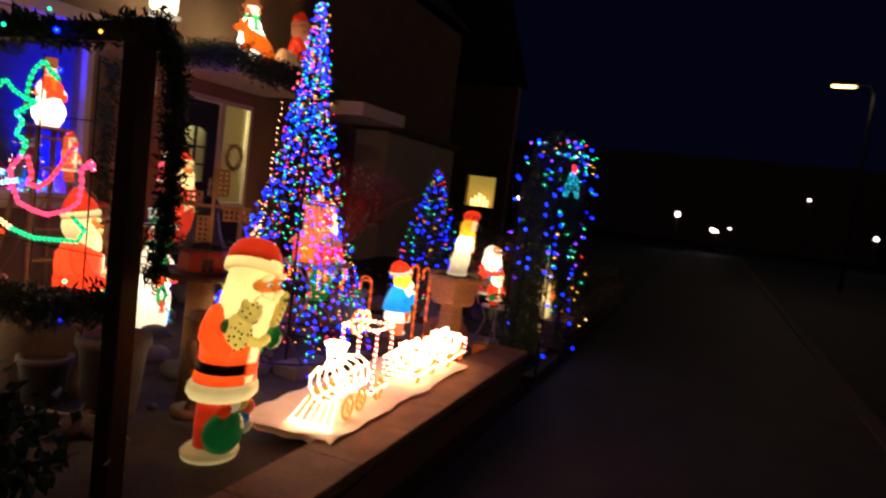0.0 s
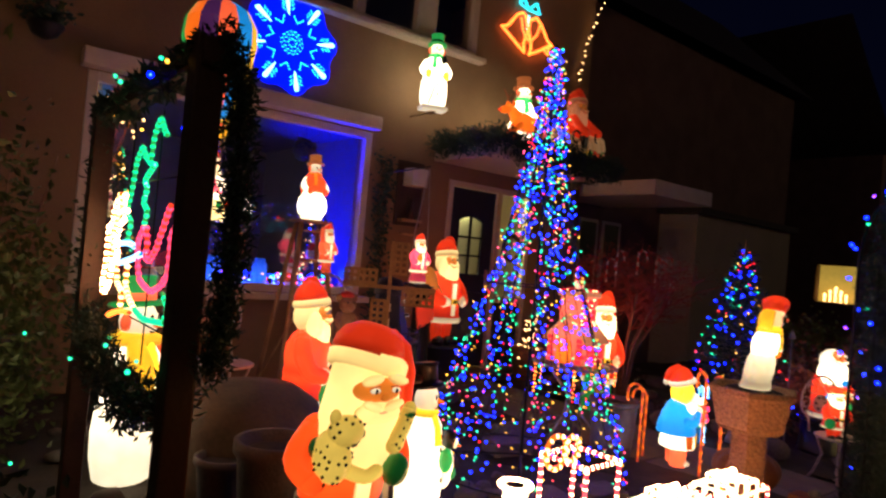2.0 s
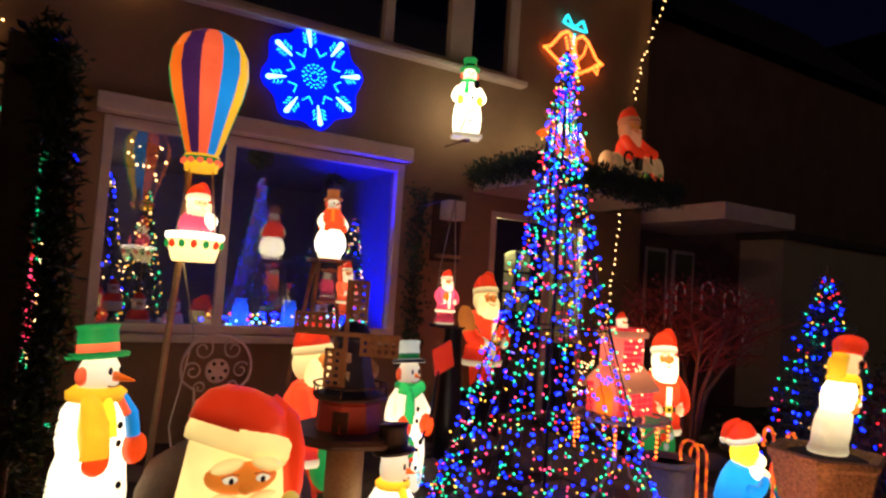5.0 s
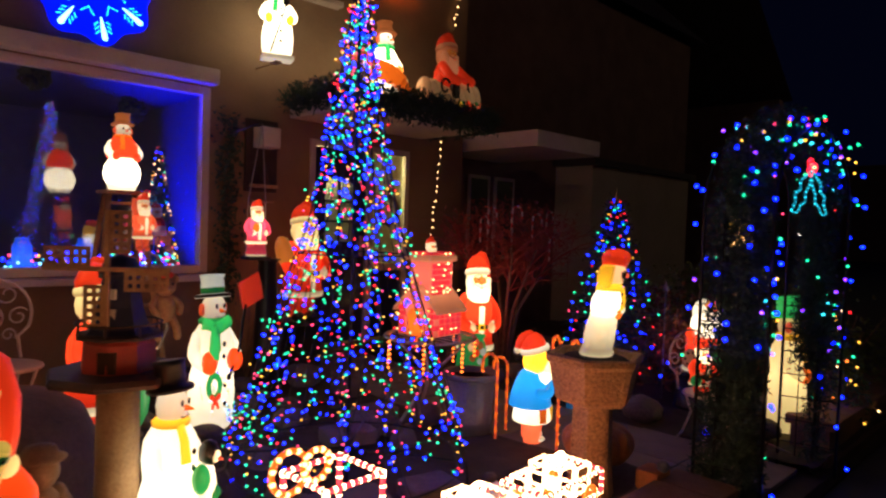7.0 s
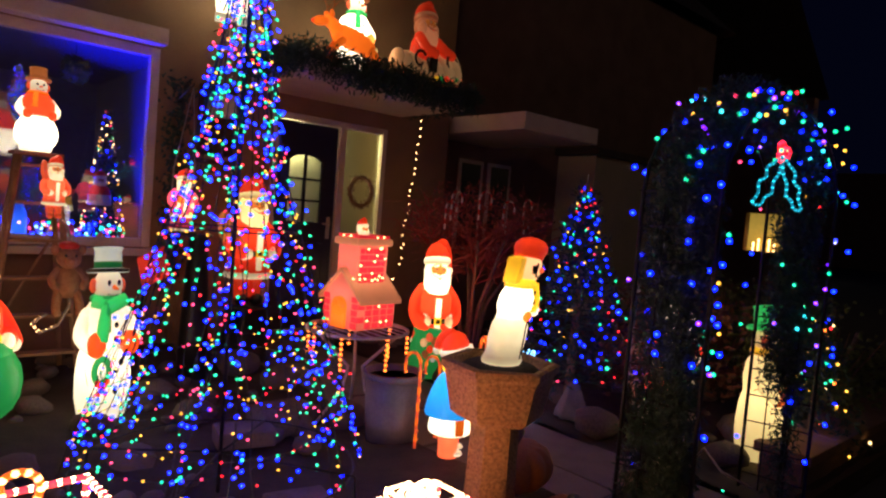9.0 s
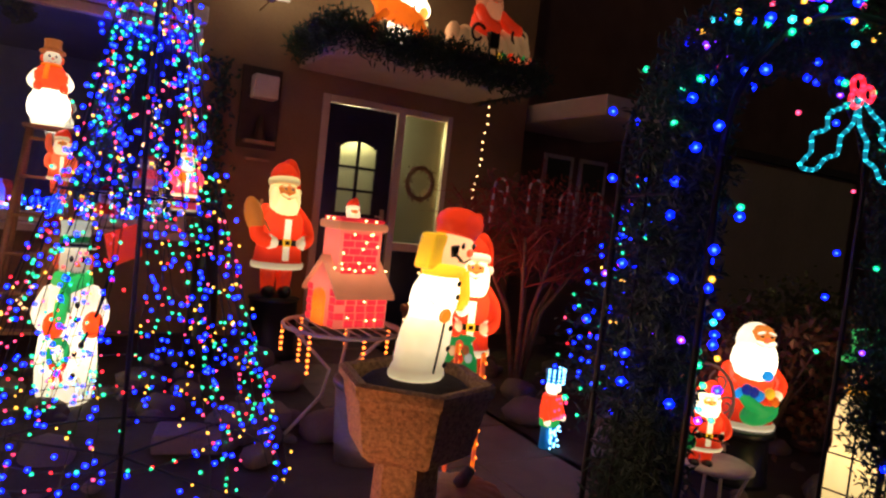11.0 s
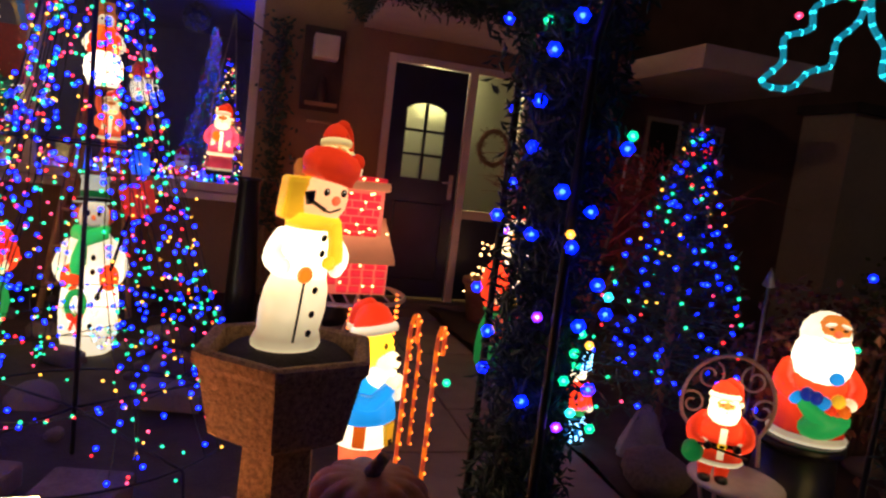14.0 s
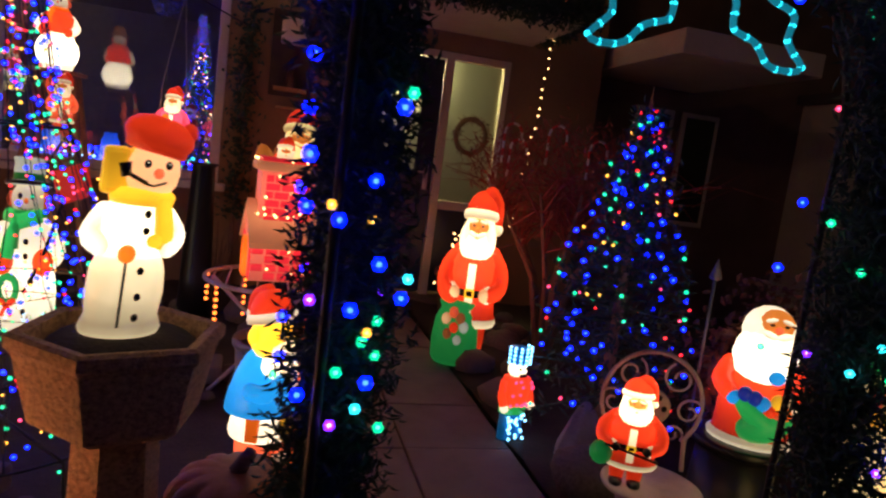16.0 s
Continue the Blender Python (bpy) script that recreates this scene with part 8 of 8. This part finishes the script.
    for i in range(nw + 1):
        b = math.pi * i / nw
        for j in range(nu):
            a = 2 * math.pi * j / nu
            r = 0.118 * math.sin(b) ** 0.8 * (0.82 + 0.18 * abs(math.cos(6 * a)) ** 0.7)
            verts.append((r * math.cos(a), r * math.sin(a), 0.075 - 0.075 * math.cos(b) - 0.018 * max(0.0, -math.cos(b)) ** 4))
    for i in range(nw):
        for j in range(nu):
            faces.append((i * nu + j, i * nu + (j + 1) % nu, (i + 1) * nu + (j + 1) % nu, (i + 1) * nu + j))
    s.add(verts, faces, PUMPKIN)
    s.part("ribbed_skin", pumpkin)
    s = Shape()
    s.tube([(0, 0, 0.13), (0.01, 0.02, 0.17)], [0.016, 0.012], BARK, 8)
    s.part("stalk", pumpkin, "brown stalk")
    s = Shape()
    s.box((-0.06, -0.07, 0), (0.06, 0.07, 0.10), PUMPKIN, 0.02)
    s.ball((0.05, 0.0, 0.12), 0.03, BUCKET, u=10, w=8)
    s.thing("clay_ornament", "small brown clay ornament on the wall", "ornament", (-0.40, 6.55, 0.13))
    # black plinth under the stout figure, stump under the tall one
    s = Shape()
    pot = holder("black_pot", "upturned black pot carrying a figure", "pot", (-1.08, 8.55, 0.0))
    s.lathe([(0.18, 0.03, BLACK), (0.172, 0.05, BLACK), (0.158, 0.27, BLACK), (0.0, 0.272, BLACK)], seg=24)
    s.part("body", pot)
    s = Shape()
    s.lathe([(0.0, 0.273, BLACK), (0.16, 0.273, BLACK), (0.185, 0.285, BLACK), (0.185, 0.314, BLACK), (0.17, 0.318, BLACK), (0.0, 0.318, BLACK)], seg=24)
    s.part("base", pot)
    s = Shape()
    s.lathe([(0.15, 0.0, BLACK), (0.19, 0.0, BLACK), (0.195, 0.02, BLACK), (0.185, 0.029, BLACK), (0.15, 0.029, BLACK)], seg=24)
    s.part("rim", pot)
    s = Shape()
    s.lathe([(0.22, 0.0, BLACK), (0.19, 0.06, BLACK), (0.18, 0.43, BLACK), (0.2, 0.455, BLACK), (0.0, 0.46, BLACK)], seg=20)
    s.thing("plinth", "dark round plinth under the tall figure", "plinth", (-3.95, 6.80, 0.0))
    s = Shape()
    s.lathe([(0.11, 0.0, BLACK), (0.10, 0.3, BLACK), (0.07, 1.03, BLACK), (0.1, 1.055, BLACK), (0.0, 1.058, BLACK)], seg=18)
    s.thing("dark_column", "slim dark column behind the swing", "column", (-3.50, 6.2, 0.0))
    # lantern finial on a rod beside the stout figure
    s = Shape()
    s.tube([(0, 0, 0), (0, 0, 0.92)], 0.007, BUCKET, 6)
    s.lathe([(0.0, 0, BUCKET), (0.028, 0.01, BUCKET), (0.0, 0.10, BUCKET)], (0, 0, 0.90), seg=8)
    s.thing("garden_stake", "thin grey stake with spear tip", "stake", (-1.36, 8.52, 0.0))
    # folded cloth and rocks beyond the planter
    s = Shape()
    s.lathe([(0.16, 0, WATER_BLUE), (0.15, 0.06, WATER_BLUE), (0.06, 0.30, WATER_BLUE), (0.02, 0.36, WATER_BLUE)], seg=22)
    s.v = [(x * (1 + 0.3 * math.sin(7 * math.atan2(y, x)) * 0.5), y * (1 + 0.3 * math.sin(7 * math.atan2(y, x)) * 0.5), z) for x, y, z in s.v]
    s.thing("folded_parasol", "folded grey cloth standing among the stones", "cloth", (-1.52, 8.1, 0.02), 0, 0.7)
    # pale cables on the ground
    for pts, name in (([(-0.95, 3.6, 0.2), (-1.2, 3.75, 0.16), (-1.3, 3.9, 0.12), (-1.6, 3.8, 0.1), (-2.0, 3.7, 0.09)], "cable"), ([(-2.98, 4.03, 1.42), (-2.95, 4.12, 1.0), (-2.9, 4.02, 0.5), (-2.85, 4.1, 0.06)], "cable"), ([(-0.6, 8.1, 0.06), (-0.5, 7.95, 0.16), (-0.35, 7.85, 0.1), (-0.2, 7.9, 0.05)], "cable")):
        s = Shape()
        s.tube(pts, 0.006, PALE_WIRE, 6)
        s.thing(name, "thin pale power cable", "cable", group="cables")


def stones():
    """Rounded stones lying about the beds."""
    rng = random.Random(81)
    shapes = []
    for k in range(6):
        bm = bmesh.new()
        bmesh.ops.create_icosphere(bm, subdivisions=2, radius=1)
        for v in bm.verts:
            v.co *= 1 + 0.28 * noise.noise(v.co * 1.3 + Vector((k * 9, 0, 0)))
            v.co.z *= 0.62
        me = bpy.data.meshes.new("stone")
        bm.to_mesh(me)
        bm.free()
        me.polygons.foreach_set("use_smooth", [True] * len(me.polygons))
        me.materials.append(STONE)
        shapes.append(me)
    n = 0
    while n < 190:
        x, y = rng.uniform(-4.2, -0.45), rng.uniform(3.4, 11.0)
        if 6.7 < y < 7.9 or (x > -0.95 and y < 6.4):
            continue
        ob = new("stone", shapes[n % 6])
        r = 0.035 + 0.10 * rng.random() ** 3
        if y > 7.9 and y < 9 and x > -2:
            r *= 1.3
        ob.matrix_basis = pose(x, y, 0.03 + r * 0.25, rng.uniform(-15, 15), rng.uniform(-15, 15), rng.uniform(0, 360)) @ Matrix.Diagonal((r, r * rng.uniform(0.7, 1.1), r, 1))
        tagged(ob, "rounded grey garden stone on the soil", "stone", "garden stones")
        n += 1
    for x, y, r in ((-1.25, 8.0, 0.15), (-0.48, 8.22, 0.12), (-2.1, 7.95, 0.15), (-3.0, 7.0 - 0.35, 0.14), (-3.5, 6.55, 0.16), (-2.2, 6.2, 0.16), (-0.55, 8.7, 0.2), (-2.55, 8.2, 0.13)):
        ob = new("boulder", shapes[int(x * 7) % 6])
        ob.matrix_basis = pose(x, y, 0.03 + r * 0.35, 0, 0, rng.uniform(0, 360)) @ Matrix.Scale(r, 4)
        tagged(ob, "large rounded boulder at the edge of the path", "boulder", "garden boulders")
    # flat stone blocks under the light tree
    for x, y, w, d in ((-1.25, 5.35, 0.40, 0.22), (-1.15, 5.78, 0.26, 0.2), (-2.05, 5.95, 0.3, 0.2), (-2.3, 6.3, 0.36, 0.22)):
        s = Shape()
        s.box((-d / 2, -w / 2, 0), (d / 2, w / 2, 0.09), STONE, 0.015)
        s.thing("stone_block", "flat grey stone block on the soil", "stone", (x, y, 0.04), rng.uniform(-20, 20), group="stone blocks")


def shrub(name, label, at, radius, height, count, mat, seed, size=0.06, twiggy=True):
    rng = random.Random(seed)
    ob = holder(name, label, "shrub", at, group="shrubs")
    tips = []
    for k in range(14):
        s = Shape()
        a = 2.4 * k
        tip = Vector((radius * 0.8 * rng.random() * math.cos(a), radius * 0.8 * rng.random() * math.sin(a), height * rng.uniform(0.6, 0.98)))
        s.tube([(0.03 * math.cos(a), 0.03 * math.sin(a), 0), tip * 0.5 + Vector((0, 0, 0.05)), tip], [0.014, 0.009, 0.003], BARK, 5)
        tips.append(tip)
        s.part("stem", ob)
    s = Shape()
    spots = []
    clumps = [Vector((radius * rng.random() ** 0.5 * math.cos(a), radius * rng.random() ** 0.5 * math.sin(a), height * rng.uniform(0.15, 0.95))) for a in (rng.uniform(0, 6.28) for _ in range(26))]
    for _ in range(count):
        c = rng.choice(clumps)
        spots.append(c + Vector((rng.gauss(0, 0.12 * radius * 2), rng.gauss(0, 0.12 * radius * 2), rng.gauss(0, 0.08 * height))))
    spots = [p for p in spots if p.z > 0.03]
    s.blades(spots, size, mat, rng, 0.3)
    s.part("crown", ob)


def plants():
    shrub("hedge_shrub", "dark leafy shrub at the garden corner", (-0.66, 2.42, 0.0), 0.40, 0.70, 2600, NEEDLE, 91)
    shrub("hedge_shrub", "dark leafy shrub at the garden corner", (-1.3, 2.45, 0.0), 0.5, 0.45, 1600, NEEDLE, 92)
    shrub("leafy_shrub", "olive leafed shrub beside the house corner", (-3.3, 3.0, 0.0), 0.45, 1.75, 2600, LEAF, 93)
    shrub("leafy_shrub", "olive leafed shrub beside the house corner", (-2.5, 2.6, 0.0), 0.55, 2.1, 3000, LEAF, 94)
    shrub("dry_shrub", "brown leafed shrub behind the chair", (-1.4, 9.25, 0.0), 0.55, 0.85, 2600, DRY_LEAF, 95)
    shrub("leafy_shrub", "olive hedge beyond the arch", (-0.55, 10.0, 0.0), 0.6, 0.95, 3000, LEAF, 96)
    shrub("leafy_shrub", "olive hedge beyond the arch", (-1.7, 10.6, 0.0), 0.7, 0.95, 2600, LEAF, 97)
    # small fir with warm bulbs by the arch
    rng = random.Random(98)
    ob = holder("small_fir", "small dark fir with yellow and green bulbs", "tree", (-0.30, 8.98, 0.0))
    s = Shape()
    s.tube([(0, 0, 0), (0, 0, 0.95)], [0.03, 0.006], BARK, 6)
    s.part("trunk", ob)
    s = Shape()
    spots, pts = [], []
    for k in range(1500):
        z = 0.1 + 0.85 * rng.random()
        r = 0.34 * (1 - (z - 0.1) / 0.9) * rng.random() ** 0.4
        a = rng.uniform(0, 6.28)
        spots.append((r * math.cos(a), r * math.sin(a), z))
        if k % 26 == 0:
            pts.append((Vector((r * 1.08 * math.cos(a), r * 1.08 * math.sin(a), z)), rng.choice(["yellow", "warm", "green", "amber", "yellow", "blue"])))
    s.blades(spots, 0.06, NEEDLE, rng, 0.15)
    s.part("crown", ob)
    s = Shape()
    bulbs_by_colour(s, pts, rng, list(LED), 0.010)
    s.part("bulbs", ob, "yellow and green bulbs")
    # a few yellow bulbs in the corner shrubs
    s = Shape()
    pts = [(Vector((rng.uniform(-3.6, -1.2), rng.uniform(2.35, 3.15), rng.uniform(0.2, 1.1))), rng.choice(["yellow", "yellow", "warm", "green"])) for _ in range(34)]
    bulbs_by_colour(s, pts, rng, list(LED), 0.008)
    s.tube([p for p, _ in sorted(pts, key=lambda q: q[0].x)], 0.002, WIRE, 4)
    s.thing("shrub_lights", "small yellow bulbs strung through the corner shrubs", "string lights", kind="stuff")


# ---- behind the window ----
def indoor_tree(x, y, z, h, r, seed, mix, label):
    rng = random.Random(seed)
    ob = holder("indoor_tree", label, "tree", (x, y, z), group="indoor trees")
    s = Shape()
    s.tube([(0, 0, 0), (0, 0, h)], [0.02, 0.004], BARK, 6)
    s.part("trunk", ob)
    s = Shape()
    spots, pts = [], []
    for k in range(900):
        u = rng.random()
        rr = r * (1 - u) * rng.random() ** 0.5 + 0.01
        a = rng.uniform(0, 6.28)
        spots.append((rr * math.cos(a), rr * math.sin(a), 0.08 + (h - 0.08) * u))
        if k % 9 == 0:
            q = r * (1 - u) + 0.015
            pts.append((Vector((q * math.cos(a), q * math.sin(a), 0.08 + (h - 0.08) * u)), rng.choice(mix)))
    s.blades(spots, 0.05, NEEDLE, rng, 0.15)
    s.part("crown", ob)
    s = Shape()
    bulbs_by_colour(s, pts, rng, mix, 0.008)
    s.part("bulbs", ob, "coloured bulbs")


def window_display():
    rng = random.Random(101)
    s = Shape()
    s.box((-5.25, 3.66, 0.80), (-4.87, 6.1, 0.84), FRAME, 0.006)
    s.box((-5.22, 3.7, 0.04), (-5.16, 6.06, 0.80), PLASTER)
    s.thing("window_board", "deep cream window board inside the window", "shelf")
    s = Shape()
    mix = ["blue"] * 9 + ["ice"] * 3 + ["pink"] * 3 + ["aqua"] * 2 + ["green"] + ["yellow"] * 2
    pts = [(Vector((-4.90 - 0.22 * rng.random(), rng.choice((rng.uniform(4.55, 6.1), rng.gauss(4.95, 0.30), rng.gauss(5.7, 0.2))), 0.86 + 0.16 * rng.random())), rng.choice(mix)) for _ in range(210)]
    pts = [(p, c) for p, c in pts if 3.75 < p.y < 6.1]
    bulbs_by_colour(s, pts, rng, mix, 0.0135)
    s.tube([(-5.0 + 0.06 * math.sin(i), 3.75 + 0.1 * i, 0.846) for i in range(24)], 0.003, WIRE, 4)
    s.thing("sill_lights", "tangle of blue bulbs along the window board", "string lights")
    indoor_tree(-5.1, 5.95, 0.84, 1.15, 0.17, 2, ["blue", "yellow", "green", "pink", "warm"], "small decorated tree behind the window")
    indoor_tree(-5.3, 4.05, 0.84, 1.2, 0.2, 3, ["yellow", "warm", "yellow", "green"], "dark indoor tree with yellow bulbs")
    indoor_tree(-5.5, 3.75, 0.84, 1.35, 0.2, 4, ["yellow", "warm", "blue"], "dark indoor tree with yellow bulbs")
    for i, (x, y, z, h, kind) in enumerate(((-5.0, 5.62, 0.84, 0.34, 1), (-5.05, 4.30, 0.84, 0.30, 2), (-5.0, 4.02, 0.84, 0.32, 1), (-5.02, 5.9, 1.18, 0.30, 1), (-5.0, 3.82, 1.0, 0.26, 0), (-4.98, 4.62, 0.84, 0.24, 2))):
        f = Shape()
        R, W, K = RED_UNLIT, WHITE_UNLIT, SKIN_UNLIT
        f.lathe([(0.30, 0.0, W), (0.32, 0.03, W), (0.30, 0.30, W if kind == 2 else R), (0.24, 0.5, R), (0.1, 0.62, R)], sx=0.8)
        f.ball((0.03, 0, 0.66), (0.17, 0.18, 0.17), W)
        f.ball((0.12, 0, 0.70), (0.08, 0.11, 0.07), K)
        f.lathe([(0.17, 0.0, W), (0.185, 0.04, W), (0.16, 0.08, R), (0.12, 0.18, R), (0.0, 0.26, R)], (0, 0, 0.76))
        f.thing("window_figure", "unlit red and white figure behind the window glass", "figure", (x, y, z), rng.uniform(-10, 10), h, "window figures")
        if z > 0.9:
            st = Shape()
            st.lathe([(0.07, 0, BLACK), (0.02, 0.02, BLACK), (0.015, z - 0.86, BLACK), (0.08, z - 0.845, BLACK), (0.0, z - 0.842, BLACK)], seg=14)
            st.thing("figure_stand", "thin dark stand on the window board", "stand", (x, y, 0.841), group="figure stands")
    for y, z, col in ((5.3, 0.84, "blue"), (4.85, 0.84, "blue")):
        s = Shape()
        m = LED["ice"] if y > 6 else glow("blue_jar", (0.02, 0.12, 1.0), 1.3, 0.4, 0.3)
        s.lathe([(0.06, 0, m), (0.075, 0.02, m), (0.07, 0.24, m), (0.05, 0.28, m), (0.05, 0.31, m)], seg=16)
        s.thing("blue_lantern", "glowing blue glass jar on the window board", "lantern", (-4.98, y, z), group="blue jars")
    for y, z, r in ((4.92, 2.45, 0.10), (5.66, 2.28, 0.10), (3.98, 2.30, 0.11)):
        s = Shape()
        g = Shape()
        g.ball((-4.98, y, z), r * 0.8, NEEDLE)
        g.blades([Vector((-4.98, y, z)) + Vector((rng.gauss(0, 1), rng.gauss(0, 1), rng.gauss(0, 1))).normalized() * r for _ in range(300)], 0.04, LEAF, rng)
        g.tube([(-4.98, y, z + r), (-4.98, y, 2.62)], 0.003, WIRE, 4)
        if y < 4.5:
            g.bulbs([(-4.93 + rng.gauss(0, 0.02), y + rng.gauss(0, 0.08), z + rng.gauss(0, 0.09)) for _ in range(18)], LED["warm"], 0.012)
        g.thing("hanging_ball", "hanging green kissing ball behind the glass", "ornament", group="hanging balls")
    s = Shape()
    s.box((-8.09, 3.18, 1.73), (-8.06, 3.62, 2.36), RED_PAINT, 0.005)
    s.thing("wall_picture", "red picture on the far room wall", "picture")
    pend = holder("pendant_lamp", "small warm pendant lamp in the front room", "lamp", (-7.0, 3.45, 2.36))
    s = Shape()
    s.lathe([(0.09, 0.0, LED["warm"]), (0.10, 0.03, LED["warm"]), (0.07, 0.10, LED["warm"]), (0.03, 0.13, LED["warm"])], seg=20)
    s.part("shade", pend, "glowing pale shade")
    s = Shape()
    s.tube([(0, 0, 0.13), (0, 0, 0.26)], 0.004, WIRE, 6)
    s.part("cord", pend)


light_tree()
fir_tree()
garden_arch()
left_pergola()
iron_chair((-0.735, 7.93, -0.05), -22, 0.79, "white scrolled iron garden chair holding a small figure", 1.08)
iron_chair((-3.4, 4.45, 0.0), 10, 1.0, "white scrolled iron garden chair under the window")
wire_table()
brick_cottage()
planter()
for at, h in (((-1.14, 6.80, 0.04), 0.70), ((-1.06, 6.88, 0.02), 0.70), ((-1.55, 6.72, 0.03), 0.55), ((-1.7, 7.0, 0.0), 0.50)):
    candy_cane(at, 100 if h < 0.6 else 60, h, "amber", "striped glowing amber candy cane stuck in the soil", "lit candy canes")
light_train()
nutcracker()
windmill()
balloon()
facade_lights()
warm_strings()
red_maple()
step_ladder()
statue()
clutter()
plants()
window_display()
stones()
